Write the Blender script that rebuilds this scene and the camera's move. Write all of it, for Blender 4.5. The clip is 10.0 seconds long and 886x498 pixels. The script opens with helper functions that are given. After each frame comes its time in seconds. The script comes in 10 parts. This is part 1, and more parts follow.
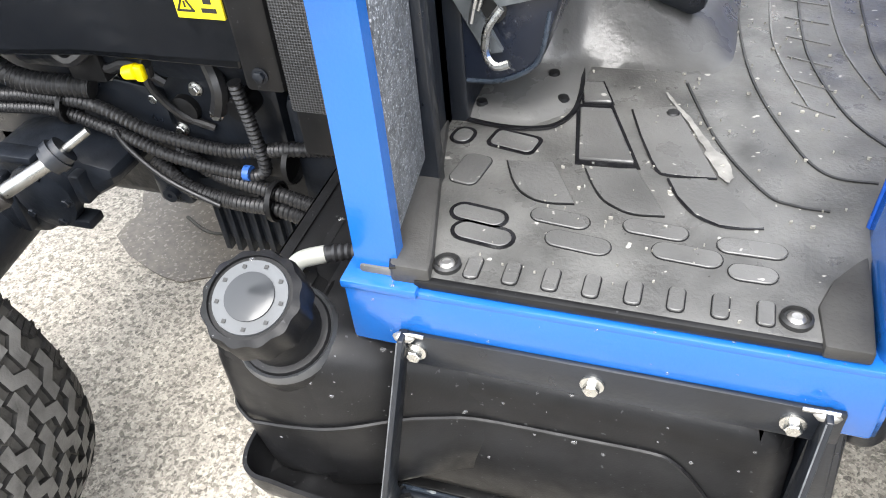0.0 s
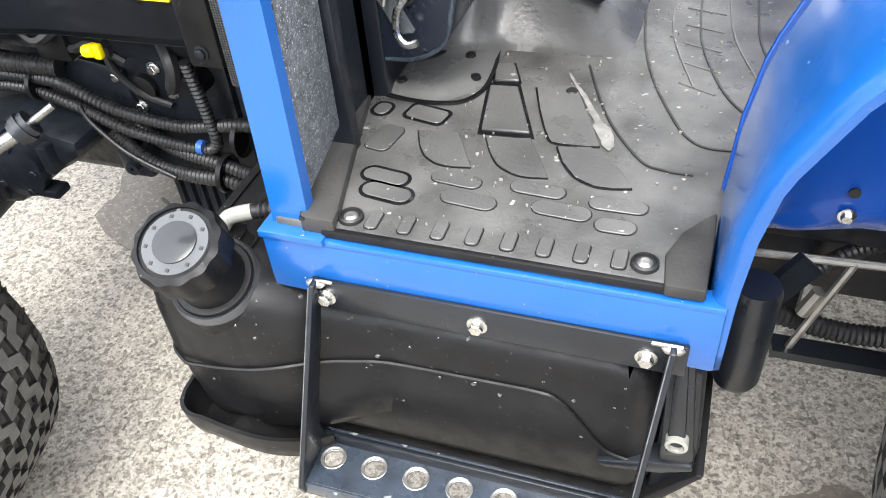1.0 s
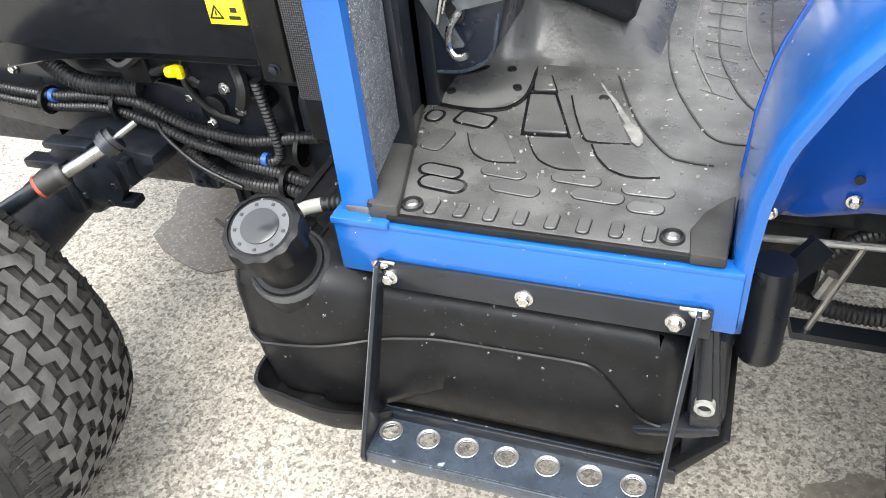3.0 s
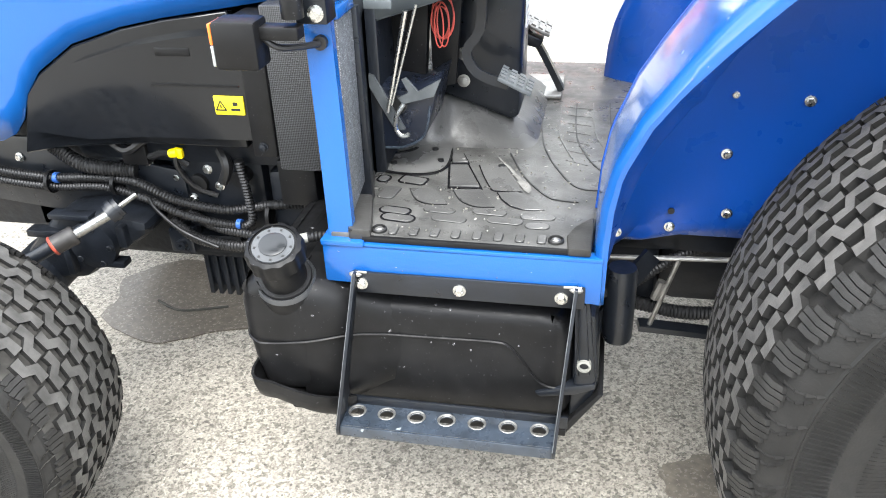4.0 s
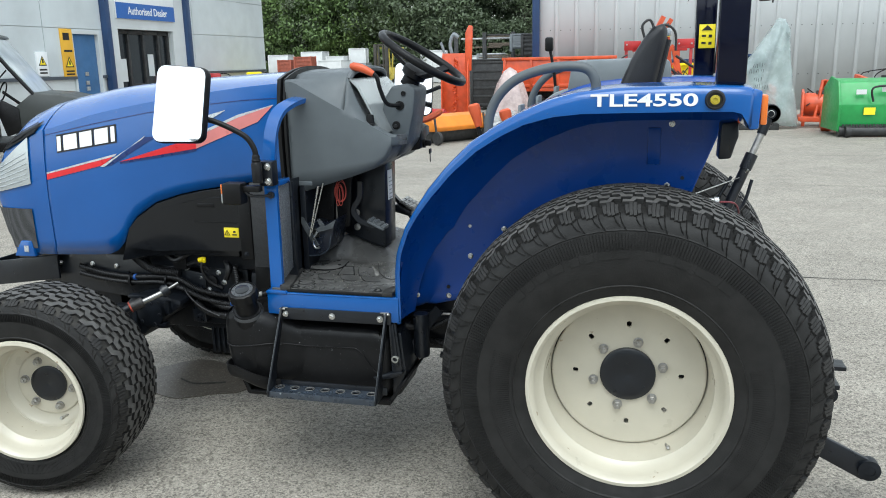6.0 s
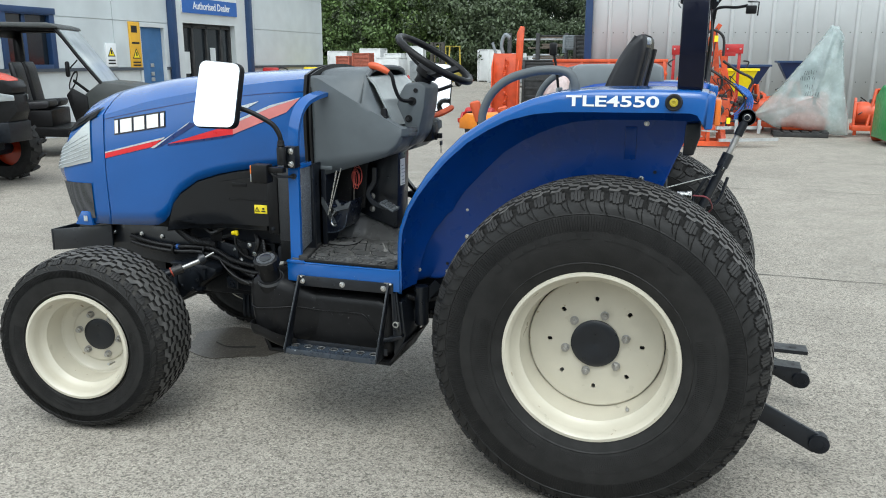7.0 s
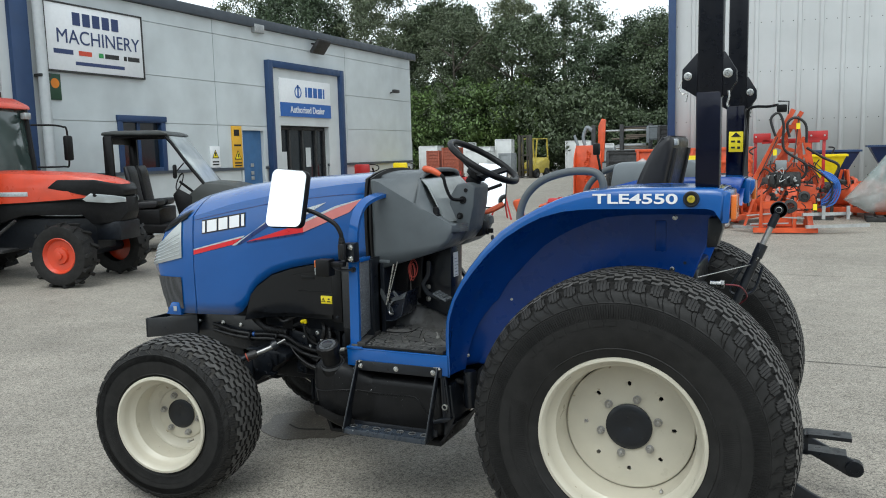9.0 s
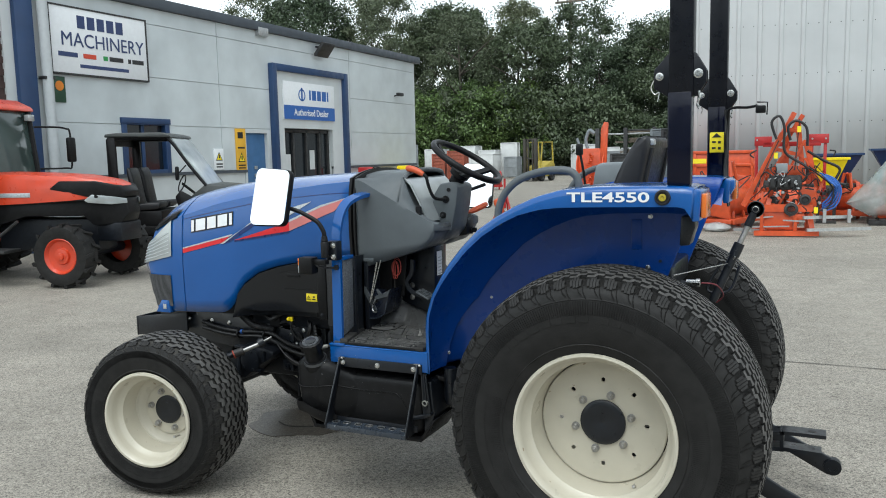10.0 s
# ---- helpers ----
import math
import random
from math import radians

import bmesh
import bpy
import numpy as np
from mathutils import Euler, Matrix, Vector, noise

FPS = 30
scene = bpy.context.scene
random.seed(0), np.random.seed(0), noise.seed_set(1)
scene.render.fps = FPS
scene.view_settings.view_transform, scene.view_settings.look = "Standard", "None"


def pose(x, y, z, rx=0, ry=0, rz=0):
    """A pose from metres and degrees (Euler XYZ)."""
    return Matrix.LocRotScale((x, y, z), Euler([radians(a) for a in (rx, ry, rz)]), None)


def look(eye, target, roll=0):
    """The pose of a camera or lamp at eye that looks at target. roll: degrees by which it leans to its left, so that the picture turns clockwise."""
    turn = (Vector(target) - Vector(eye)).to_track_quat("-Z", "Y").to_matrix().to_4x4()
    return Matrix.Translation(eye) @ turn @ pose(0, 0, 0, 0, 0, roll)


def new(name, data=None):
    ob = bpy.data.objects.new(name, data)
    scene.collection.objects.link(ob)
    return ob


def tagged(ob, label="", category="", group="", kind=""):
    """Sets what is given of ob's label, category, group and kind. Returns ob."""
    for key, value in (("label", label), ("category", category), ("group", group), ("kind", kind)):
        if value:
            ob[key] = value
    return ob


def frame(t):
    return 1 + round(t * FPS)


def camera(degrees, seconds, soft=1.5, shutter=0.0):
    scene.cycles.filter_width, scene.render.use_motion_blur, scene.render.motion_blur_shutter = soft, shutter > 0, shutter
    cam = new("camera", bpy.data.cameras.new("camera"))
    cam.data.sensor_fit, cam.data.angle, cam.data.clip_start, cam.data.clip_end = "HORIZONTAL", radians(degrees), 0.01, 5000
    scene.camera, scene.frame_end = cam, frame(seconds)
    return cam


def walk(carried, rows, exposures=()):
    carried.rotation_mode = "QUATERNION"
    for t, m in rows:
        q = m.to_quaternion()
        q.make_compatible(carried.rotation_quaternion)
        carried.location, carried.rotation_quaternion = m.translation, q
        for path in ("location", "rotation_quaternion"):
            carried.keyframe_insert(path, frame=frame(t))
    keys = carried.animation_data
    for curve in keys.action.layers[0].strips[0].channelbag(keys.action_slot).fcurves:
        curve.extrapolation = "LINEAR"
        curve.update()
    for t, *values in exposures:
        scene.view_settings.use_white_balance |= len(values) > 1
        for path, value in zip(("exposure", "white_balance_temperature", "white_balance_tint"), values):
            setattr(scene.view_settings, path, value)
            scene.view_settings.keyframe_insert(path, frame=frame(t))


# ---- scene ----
# the camera and its walk
cam = camera(58.1, 10.0, 1.0)
PATH = [
    (0, (-0.882, -0.979, 1.188), (-1.439, 0.402, -0.147), -6.4),
    (0.5, (-0.81, -1.006, 1.188), (-1.34, 0.383, -0.15), -5.2),
    (1, (-0.757, -1.044, 1.207), (-1.317, 0.34, -0.124), -5.7),
    (1.5, (-0.731, -1.088, 1.21), (-1.318, 0.294, -0.111), -6.6),
    (2, (-0.735, -1.103, 1.217), (-1.378, 0.282, -0.074), -7.5),
    (2.5, (-0.735, -1.114, 1.222), (-1.411, 0.276, -0.048), -7.7),
    (2.7, (-0.733, -1.125, 1.226), (-1.42, 0.264, -0.038), -7.9),
    (3.8, (-0.786, -1.491, 1.291), (-1.148, 0.157, 0.218), -3.3),
    (4, (-0.728, -1.614, 1.325), (-1.093, 0.085, 0.335), -2.2),
    (4.5, (-0.577, -1.954, 1.415), (-0.946, -0.186, 0.557), -1.3),
    (5, (-0.394, -2.332, 1.448), (-0.811, -0.481, 0.815), -1.2),
    (5.5, (-0.143, -2.596, 1.422), (-0.578, -0.704, 0.944), -0.1),
    (5.7, (-0.062, -2.711, 1.424), (-0.506, -0.817, 0.961), -0.8),
    (6.8, (0.251, -3.132, 1.451), (-0.315, -1.272, 0.98), -0.0),
    (7, (0.312, -3.15, 1.44), (-0.289, -1.3, 0.977), 0.1),
    (7.5, (0.415, -3.159, 1.436), (-0.292, -1.344, 0.982), -0.2),
    (7.8, (0.439, -3.178, 1.459), (-0.297, -1.363, 1.056), -0.8),
    (8, (0.459, -3.188, 1.47), (-0.304, -1.368, 1.144), -0.8),
    (8.5, (0.51, -3.239, 1.489), (-0.304, -1.428, 1.248), -1.1),
    (9, (0.563, -3.312, 1.484), (-0.265, -1.507, 1.244), -1.4),
    (9.5, (0.64, -3.314, 1.468), (-0.195, -1.511, 1.235), -1.4),
    (10, (0.679, -3.31, 1.466), (-0.165, -1.512, 1.235), -1.3),
]
EXPOSURES = [(0.0, 2.30, 6550, 10), (2.7, 2.10, 6550, 9), (3.8, 2.35, 6500, 8), (4.0, 2.30, 6450, 8), (4.5, 1.42, 6200, 6), (5.0, 0.97, 6100, 3), (5.5, 0.72, 6100, 3), (7.0, 0.54, 6150, 3), (7.5, 0.50, 6150, 3), (8.0, 0.34, 6150, 3), (8.5, 0.10, 6150, 3), (9.0, 0.18, 6200, 3), (10.0, 0.26, 6200, 3)]
walk(cam, [(t, look(eye, target, roll)) for t, eye, target, roll in PATH], EXPOSURES)


# light: a bright overcast sky and a very soft sun
SUN_UP, SUN_TURN = 63.0, 172.0
world = bpy.data.worlds.new("world")
scene.world = world
world.use_nodes = True
wn, wl = world.node_tree.nodes, world.node_tree.links
sky = wn.new("ShaderNodeTexSky")
sky.sky_type = "NISHITA"
sky.sun_disc = False
sky.sun_elevation, sky.sun_rotation = radians(SUN_UP), radians(SUN_TURN)
sky.dust_density, sky.air_density, sky.ozone_density = 1.5, 1.0, 1.0
hs = wn.new("ShaderNodeHueSaturation")
hs.inputs["Saturation"].default_value = 0.20
wl.new(sky.outputs[0], hs.inputs["Color"])
wl.new(hs.outputs[0], wn["Background"].inputs["Color"])
wn["Background"].inputs["Strength"].default_value = 0.25
sun_data = bpy.data.lights.new("sun", "SUN")
sun_data.energy, sun_data.angle, sun_data.color = 0.85, radians(40), (1.0, 0.99, 0.96)
sun = new("sun", sun_data)
a, b = radians(SUN_TURN), radians(SUN_UP)
sun.matrix_world = look((math.sin(a) * math.cos(b) * 40, math.cos(a) * math.cos(b) * 40, math.sin(b) * 40), (0, 0, 0))

# materials
def mat(name, color, rough=0.5, metal=0.0, var=0.12, scale=14.0, bump=0.0, bscale=120.0, coat=0.0, spots=None, rvar=0.1, spot_scale=90.0, spot_cut=0.62, rnd=0.0, spec=0.5):
    """A procedural surface: two scales of colour variation, roughness variation, fine relief, and specks if asked for."""
    m = bpy.data.materials.new(name)
    m.use_nodes = True
    n, l = m.node_tree.nodes, m.node_tree.links
    p = n["Principled BSDF"]
    p.inputs["Metallic"].default_value = metal
    p.inputs["Specular IOR Level"].default_value = spec
    p.inputs["Coat Weight"].default_value = coat
    p.inputs["Coat Roughness"].default_value = 0.12
    tc = n.new("ShaderNodeTexCoord")

    def tex(s, detail=5.0):
        t = n.new("ShaderNodeTexNoise")
        t.inputs["Scale"].default_value, t.inputs["Detail"].default_value = s, detail
        l.new(tc.outputs["Object"], t.inputs["Vector"])
        return t.outputs["Fac"]

    def mix(fac, c1, c2, mode="MIX"):
        x = n.new("ShaderNodeMix")
        x.data_type, x.blend_type = "RGBA", mode
        for sock, val in ((x.inputs["Factor"], fac), (x.inputs["A"], c1), (x.inputs["B"], c2)):
            if isinstance(val, bpy.types.NodeSocket):
                l.new(val, sock)
            else:
                sock.default_value = val if not isinstance(val, tuple) else (*val, 1)
        return x.outputs["Result"]

    def span(fac, lo, hi, to0=0.0, to1=1.0):
        r = n.new("ShaderNodeMapRange")
        r.inputs["From Min"].default_value, r.inputs["From Max"].default_value = lo, hi
        r.inputs["To Min"].default_value, r.inputs["To Max"].default_value = to0, to1
        l.new(fac, r.inputs["Value"])
        return r.outputs["Result"]

    lo, hi = tuple(c * (1 - var) for c in color), tuple(min(c * (1 + var), 1) for c in color)
    col = mix(span(tex(scale), 0.3, 0.7), lo, hi)
    big = mix(span(tex(scale / 9, 3), 0.3, 0.7), tuple(c * (1 - var * 0.8) for c in (1, 1, 1)), (1, 1, 1))
    col = mix(1.0, col, big, "MULTIPLY")
    if rnd:
        oi = n.new("ShaderNodeObjectInfo")
        col = mix(1.0, col, mix(oi.outputs["Random"], (1 - rnd,) * 3, (1, 1, 1)), "MULTIPLY")
    if spots:
        col = mix(span(tex(spot_scale, 2), spot_cut, spot_cut + 0.04), col, spots)
    l.new(col, p.inputs["Base Color"])
    l.new(span(tex(scale * 2.3), 0.3, 0.7, max(rough - rvar, 0.02), min(rough + rvar, 1)), p.inputs["Roughness"])
    if bump:
        bm_ = n.new("ShaderNodeBump")
        bm_.inputs["Strength"].default_value, bm_.inputs["Distance"].default_value = 1.0, bump
        l.new(tex(bscale, 4), bm_.inputs["Height"])
        l.new(bm_.outputs["Normal"], p.inputs["Normal"])
    return m


def glass_mat(name, color, rough=0.03):
    m = mat(name, color, rough, rvar=0.02)
    m.node_tree.nodes["Principled BSDF"].inputs["Transmission Weight"].default_value = 0.92
    return m


M_blue = mat("blue_paint", (0.007, 0.086, 0.318), 0.20, 0.0, 0.06, 5, 0.0003, 300, spec=0.30, coat=0.75, rvar=0.06)
M_blue.node_tree.nodes["Principled BSDF"].inputs["Coat IOR"].default_value = 1.5
# the same blue made darker, with the fender's inner shade in its colour
M_blueshade = mat("blue_paint_shaded", (0.005, 0.056, 0.30), 0.30, 0.0, 0.08, 5, 0.0003, 200, spec=0.3, coat=0.3, rvar=0.08)
M_tyre = mat("tyre_rubber", (0.0165, 0.0160, 0.0154), 0.62, spec=0.28, var=0.30, scale=18, bump=0.0006, bscale=260)
M_tread = mat("scuffed_tread_rubber", (0.084, 0.080, 0.075), 0.65, var=0.38, scale=26, bump=0.0010, bscale=220)
M_frontgroove = mat("dusty_front_groove", (0.056, 0.053, 0.048), 0.78, spec=0.2, var=0.4, scale=30, bump=0.0010, bscale=220)
M_frontblock = mat("dusty_block_rubber", (0.100, 0.097, 0.092), 0.66, spec=0.25, var=0.35, scale=26, bump=0.0012, bscale=200)
M_lug = mat("shoulder_lug_rubber", (0.024, 0.023, 0.022), 0.60, spec=0.3, var=0.35, scale=26, bump=0.0008, bscale=220)
# rear grooves and side claws: their shade is put into this dark colour
M_groove = mat("shaded_groove_rubber", (0.015, 0.0142, 0.0132), 0.8, spec=0.2, var=0.4, scale=30, bump=0.0008, bscale=220)
M_cream = mat("cream_wheel_paint", (0.545, 0.508, 0.412), 0.36, var=0.06, scale=9, coat=0.2, bump=0.0002, bscale=200, spots=(0.30, 0.24, 0.16), spot_scale=38, spot_cut=0.73)
M_black = mat("black_satin_paint", (0.008, 0.010, 0.014), 0.36, var=0.25, scale=16, bump=0.0003, bscale=160, coat=0.22, spec=0.38)
M_plastic = mat("black_plastic", (0.0085, 0.0085, 0.009), 0.40, spec=0.22, var=0.3, scale=20, bump=0.00012, bscale=400, spots=(0.04, 0.04, 0.042), spot_scale=160, spot_cut=0.7)
M_engine = mat("dark_cast_iron", (0.008, 0.010, 0.014), 0.40, spec=0.3, var=0.4, scale=24, bump=0.0008, bscale=90)
M_grey = mat("grey_moulded_plastic", (0.094, 0.107, 0.114), 0.5, var=0.07, scale=12, bump=0.0004, bscale=500)
M_greylight = mat("light_grey_plastic", (0.2, 0.225, 0.24), 0.55, var=0.08, scale=12, bump=0.0004, bscale=500)
M_mat = mat("grey_rubber_mat", (0.086, 0.085, 0.081), 0.38, spec=0.4, var=0.50, scale=14, rvar=0.16, bump=0.0007, bscale=240, spots=(0.34, 0.33, 0.30), spot_scale=70, spot_cut=0.69)
M_mattop = mat("rubber_pad", (0.088, 0.087, 0.084), 0.34, var=0.3, scale=10, bump=0.0006, bscale=240, spots=(0.3, 0.29, 0.27), spot_scale=80, spot_cut=0.71)
M_hump = mat("smooth_grey_plastic", (0.090, 0.089, 0.086), 0.30, var=0.25, scale=9, bump=0.0004, bscale=120)
M_matdark = mat("worn_dark_rubber", (0.036, 0.035, 0.033), 0.55, spec=0.3, var=0.4, scale=14, bump=0.0006, bscale=200)
M_step = mat("worn_navy_steel", (0.030, 0.040, 0.055), 0.30, var=0.35, scale=30, coat=0.4, spots=(0.22, 0.24, 0.25), spot_scale=55, spot_cut=0.70)
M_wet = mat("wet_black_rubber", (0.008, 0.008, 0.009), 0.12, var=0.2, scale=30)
M_foam = mat("wet_foam_panel", (0.105, 0.112, 0.12), 0.4, var=0.4, scale=90, bump=0.002, bscale=260, spots=(0.34, 0.36, 0.38), spot_scale=560, spot_cut=0.60)
M_chrome = mat("zinc_plated_steel", (0.62, 0.62, 0.60), 0.28, 1.0, 0.12, 60, 0.0003, 200)
M_steel = mat("worn_bare_steel", (0.42, 0.41, 0.39), 0.42, 0.9, 0.25, 40, 0.0005, 200)
M_mirror = mat("mirror_glass", (0.80, 0.82, 0.83), 0.02, 1.0, 0.01, 4, rvar=0.01)
M_yellow = mat("yellow_plastic", (0.85, 0.66, 0.0), 0.4, var=0.06)
M_label = mat("yellow_label", (0.90, 0.72, 0.02), 0.4, var=0.04)
M_ink = mat("black_print", (0.01, 0.01, 0.01), 0.5, var=0.05)
M_white = mat("white_print", (0.82, 0.83, 0.84), 0.4, var=0.03)
M_silver = mat("silver_decal", (0.50, 0.53, 0.55), 0.3, 0.3, var=0.08, scale=40)
M_red = mat("red_decal", (0.62, 0.012, 0.018), 0.35, var=0.08)
M_redfade = mat("pale_red_decal", (0.62, 0.20, 0.185), 0.35, var=0.10)
M_navy = mat("navy_decal", (0.004, 0.022, 0.125), 0.3, var=0.08)
M_orange = mat("orange_plastic", (0.62, 0.10, 0.03), 0.45, var=0.1)
M_amber = mat("amber_lens", (0.75, 0.17, 0.02), 0.15, var=0.05, coat=0.6)
M_lens = mat("clear_lamp_lens", (0.42, 0.45, 0.45), 0.10, 0.35, var=0.12, scale=9, coat=0.8)
M_hose = mat("black_hose", (0.011, 0.011, 0.012), 0.45, var=0.2, scale=40)
M_whiteplastic = mat("white_plastic", (0.26, 0.26, 0.235), 0.45, var=0.05)
M_seat = mat("black_vinyl", (0.014, 0.014, 0.016), 0.42, var=0.2, scale=20, bump=0.0006, bscale=300)
M_mesh = mat("grille_mesh", (0.03, 0.032, 0.034), 0.5, var=0.5, scale=220, bump=0.002, bscale=260)
_n, _l = M_mesh.node_tree.nodes, M_mesh.node_tree.links
_v = _n.new("ShaderNodeTexVoronoi")
_v.inputs["Scale"].default_value, _v.inputs["Randomness"].default_value = 300.0, 0.0
_l.new(_n["Texture Coordinate"].outputs["Object"], _v.inputs["Vector"])
_r = _n.new("ShaderNodeValToRGB")
_r.color_ramp.elements[0].position, _r.color_ramp.elements[0].color = 0.40, (0.002, 0.002, 0.002, 1)
_r.color_ramp.elements[1].position, _r.color_ramp.elements[1].color = 0.46, (0.06, 0.062, 0.066, 1)
_l.new(_v.outputs["Distance"], _r.inputs["Fac"])
_l.new(_r.outputs["Color"], _n["Principled BSDF"].inputs["Base Color"])


def ground_mat():
    """Worn tarmac: pale beige binder, dark and light chips of stone, broad stains."""
    m = mat("worn_aggregate_tarmac", (0.385, 0.352, 0.298), 0.75, var=0.10, scale=2.2, bump=0.0)
    n, l = m.node_tree.nodes, m.node_tree.links
    p = n["Principled BSDF"]
    cur = p.inputs["Base Color"].links[0].from_socket
    tc = n["Texture Coordinate"]

    def ramp(fac, a, b, c, d):
        r = n.new("ShaderNodeMapRange")
        for key, val in (("From Min", a), ("From Max", b), ("To Min", c), ("To Max", d)):
            r.inputs[key].default_value = val
        l.new(fac, r.inputs["Value"])
        return r.outputs["Result"]

    def times(col, fac):
        x = n.new("ShaderNodeMix")
        x.data_type, x.blend_type = "RGBA", "MULTIPLY"
        x.inputs["Factor"].default_value = 1.0
        l.new(col, x.inputs["A"])
        l.new(fac, x.inputs["B"])
        return x.outputs["Result"]

    def noise(s, detail):
        t = n.new("ShaderNodeTexNoise")
        t.inputs["Scale"].default_value, t.inputs["Detail"].default_value = s, detail
        l.new(tc.outputs["Object"], t.inputs["Vector"])
        return t.outputs["Fac"]

    chips = []
    for s, lo, hi in ((125.0, 0.50, 1.28), (240.0, 0.58, 1.30)):
        v = n.new("ShaderNodeTexVoronoi")
        v.inputs["Scale"].default_value = s
        l.new(tc.outputs["Object"], v.inputs["Vector"])
        sep = n.new("ShaderNodeSeparateColor")
        l.new(v.outputs["Color"], sep.inputs[0])
        chips.append(sep.outputs[0])
        cur = times(cur, ramp(sep.outputs[0], 0.10, 0.42, lo, 1.0))
        cur = times(cur, ramp(sep.outputs[1], 0.75, 1.0, 1.0, hi))
    for s, lo, hi, dark in ((9.0, 0.45, 0.62, 0.93), (26.0, 0.48, 0.60, 0.91), (0.35, 0.48, 0.62, 0.86), (1.7, 0.56, 0.72, 0.90), (70.0, 0.56, 0.62, 0.84), (150.0, 0.58, 0.64, 0.62)):
        cur = times(cur, ramp(noise(s, 8 if s < 20 else 2), lo, hi, 1.0, dark))
    l.new(cur, p.inputs["Base Color"])
    b = n.new("ShaderNodeBump")
    b.inputs["Strength"].default_value, b.inputs["Distance"].default_value = 0.7, 0.0016
    l.new(noise(170.0, 4), b.inputs["Height"])
    l.new(b.outputs["Normal"], p.inputs["Normal"])
    return m


M_ground = ground_mat()
M_puddle = mat("oily_wet_patch", (0.112, 0.096, 0.076), 0.42, var=0.22, scale=60, spots=(0.2, 0.18, 0.15), spot_scale=140, spot_cut=0.6, rvar=0.1)
M_crack = mat("crack_dirt", (0.06, 0.058, 0.05), 0.9, var=0.3)

from mathutils.bvhtree import BVHTree

# mesh tools
def finish(bm, name, material, angle=38):
    me = bpy.data.meshes.new(name)
    bmesh.ops.recalc_face_normals(bm, faces=bm.faces)
    bm.to_mesh(me)
    bm.free()
    me.polygons.foreach_set("use_smooth", [True] * len(me.polygons))
    me.set_sharp_from_angle(angle=radians(angle))
    me.materials.append(material)
    return me


def part(name, bm, material, parent, label="", m=None):
    """Links a bmesh, or a mesh made before, as one mesh object under a thing or a part."""
    me = bm if isinstance(bm, bpy.types.Mesh) else finish(bm, name, material)
    ob = new(name, me)
    ob.parent = parent
    if m is not None:
        ob.matrix_basis = m
    return tagged(ob, label)


def thing(name, m, label, category, group="", kind=""):
    ob = new(name)
    ob.empty_display_size = 0.2
    ob.matrix_basis = m
    return tagged(ob, label, category, group, kind)


def single(name, bm, material, label, category, m=None, group="", kind=""):
    ob = new(name, bm if isinstance(bm, bpy.types.Mesh) else finish(bm, name, material))
    if m is not None:
        ob.matrix_basis = m
    return tagged(ob, label, category, group, kind)


def B():
    return bmesh.new()


def blend(bm, tmp, m=None):
    if m is not None:
        bmesh.ops.transform(tmp, matrix=m, verts=tmp.verts)
    me = bpy.data.meshes.new("t")
    tmp.to_mesh(me)
    tmp.free()
    bm.from_mesh(me)
    bpy.data.meshes.remove(me)
    return bm


def box(bm, x0, x1, y0, y1, z0, z1, bev=0.0, m=None, seg=2):
    t = bmesh.new()
    bmesh.ops.create_cube(t, size=1)
    bmesh.ops.transform(t, matrix=Matrix.Translation(((x0 + x1) / 2, (y0 + y1) / 2, (z0 + z1) / 2)) @ Matrix.Diagonal((abs(x1 - x0), abs(y1 - y0), abs(z1 - z0), 1)), verts=t.verts)
    if bev:
        bmesh.ops.bevel(t, geom=t.edges[:], offset=bev, segments=seg, affect="EDGES", profile=0.5)
    return blend(bm, t, m)


def prism(bm, pts, a0, a1, axis="y", bev=0.0, m=None, seg=2):
    """A polygon drawn in the plane across axis (y: x, z; x: y, z; z: x, y), pulled from a0 to a1."""
    t = bmesh.new()
    place = {"y": lambda u, v, w: (u, w, v), "x": lambda u, v, w: (w, u, v), "z": lambda u, v, w: (u, v, w)}[axis]
    lo = [t.verts.new(place(u, v, a0)) for u, v in pts]
    hi = [t.verts.new(place(u, v, a1)) for u, v in pts]
    t.faces.new(lo)
    t.faces.new(hi)
    for i in range(len(pts)):
        j = (i + 1) % len(pts)
        t.faces.new((lo[i], lo[j], hi[j], hi[i]))
    bmesh.ops.recalc_face_normals(t, faces=t.faces)
    if bev:
        bmesh.ops.bevel(t, geom=t.edges[:], offset=bev, segments=seg, affect="EDGES", profile=0.5)
    return blend(bm, t, m)


def lathe(bm, prof, axis="y", n=32, m=None, cap=True, arc=360.0):
    """A profile of (radius, along) turned round an axis through the origin."""
    t = bmesh.new()
    full = arc >= 359.9
    rings = []
    for r, h in prof:
        ring = []
        for i in range(n if full else n + 1):
            a = radians(arc) * i / n
            u, v = r * math.cos(a), r * math.sin(a)
            ring.append(t.verts.new({"y": (u, h, v), "x": (h, u, v), "z": (u, v, h)}[axis]))
        rings.append(ring)
    for p, q in zip(rings, rings[1:]):
        for i in range(n):
            j = (i + 1) % len(p)
            t.faces.new((p[i], p[j], q[j], q[i]))
    if cap and full:
        for ring, pr in ((rings[0], prof[0]), (rings[-1], prof[-1])):
            if pr[0] > 1e-6:
                t.faces.new(ring)
    bmesh.ops.remove_doubles(t, verts=t.verts, dist=1e-6)
    return blend(bm, t, m)


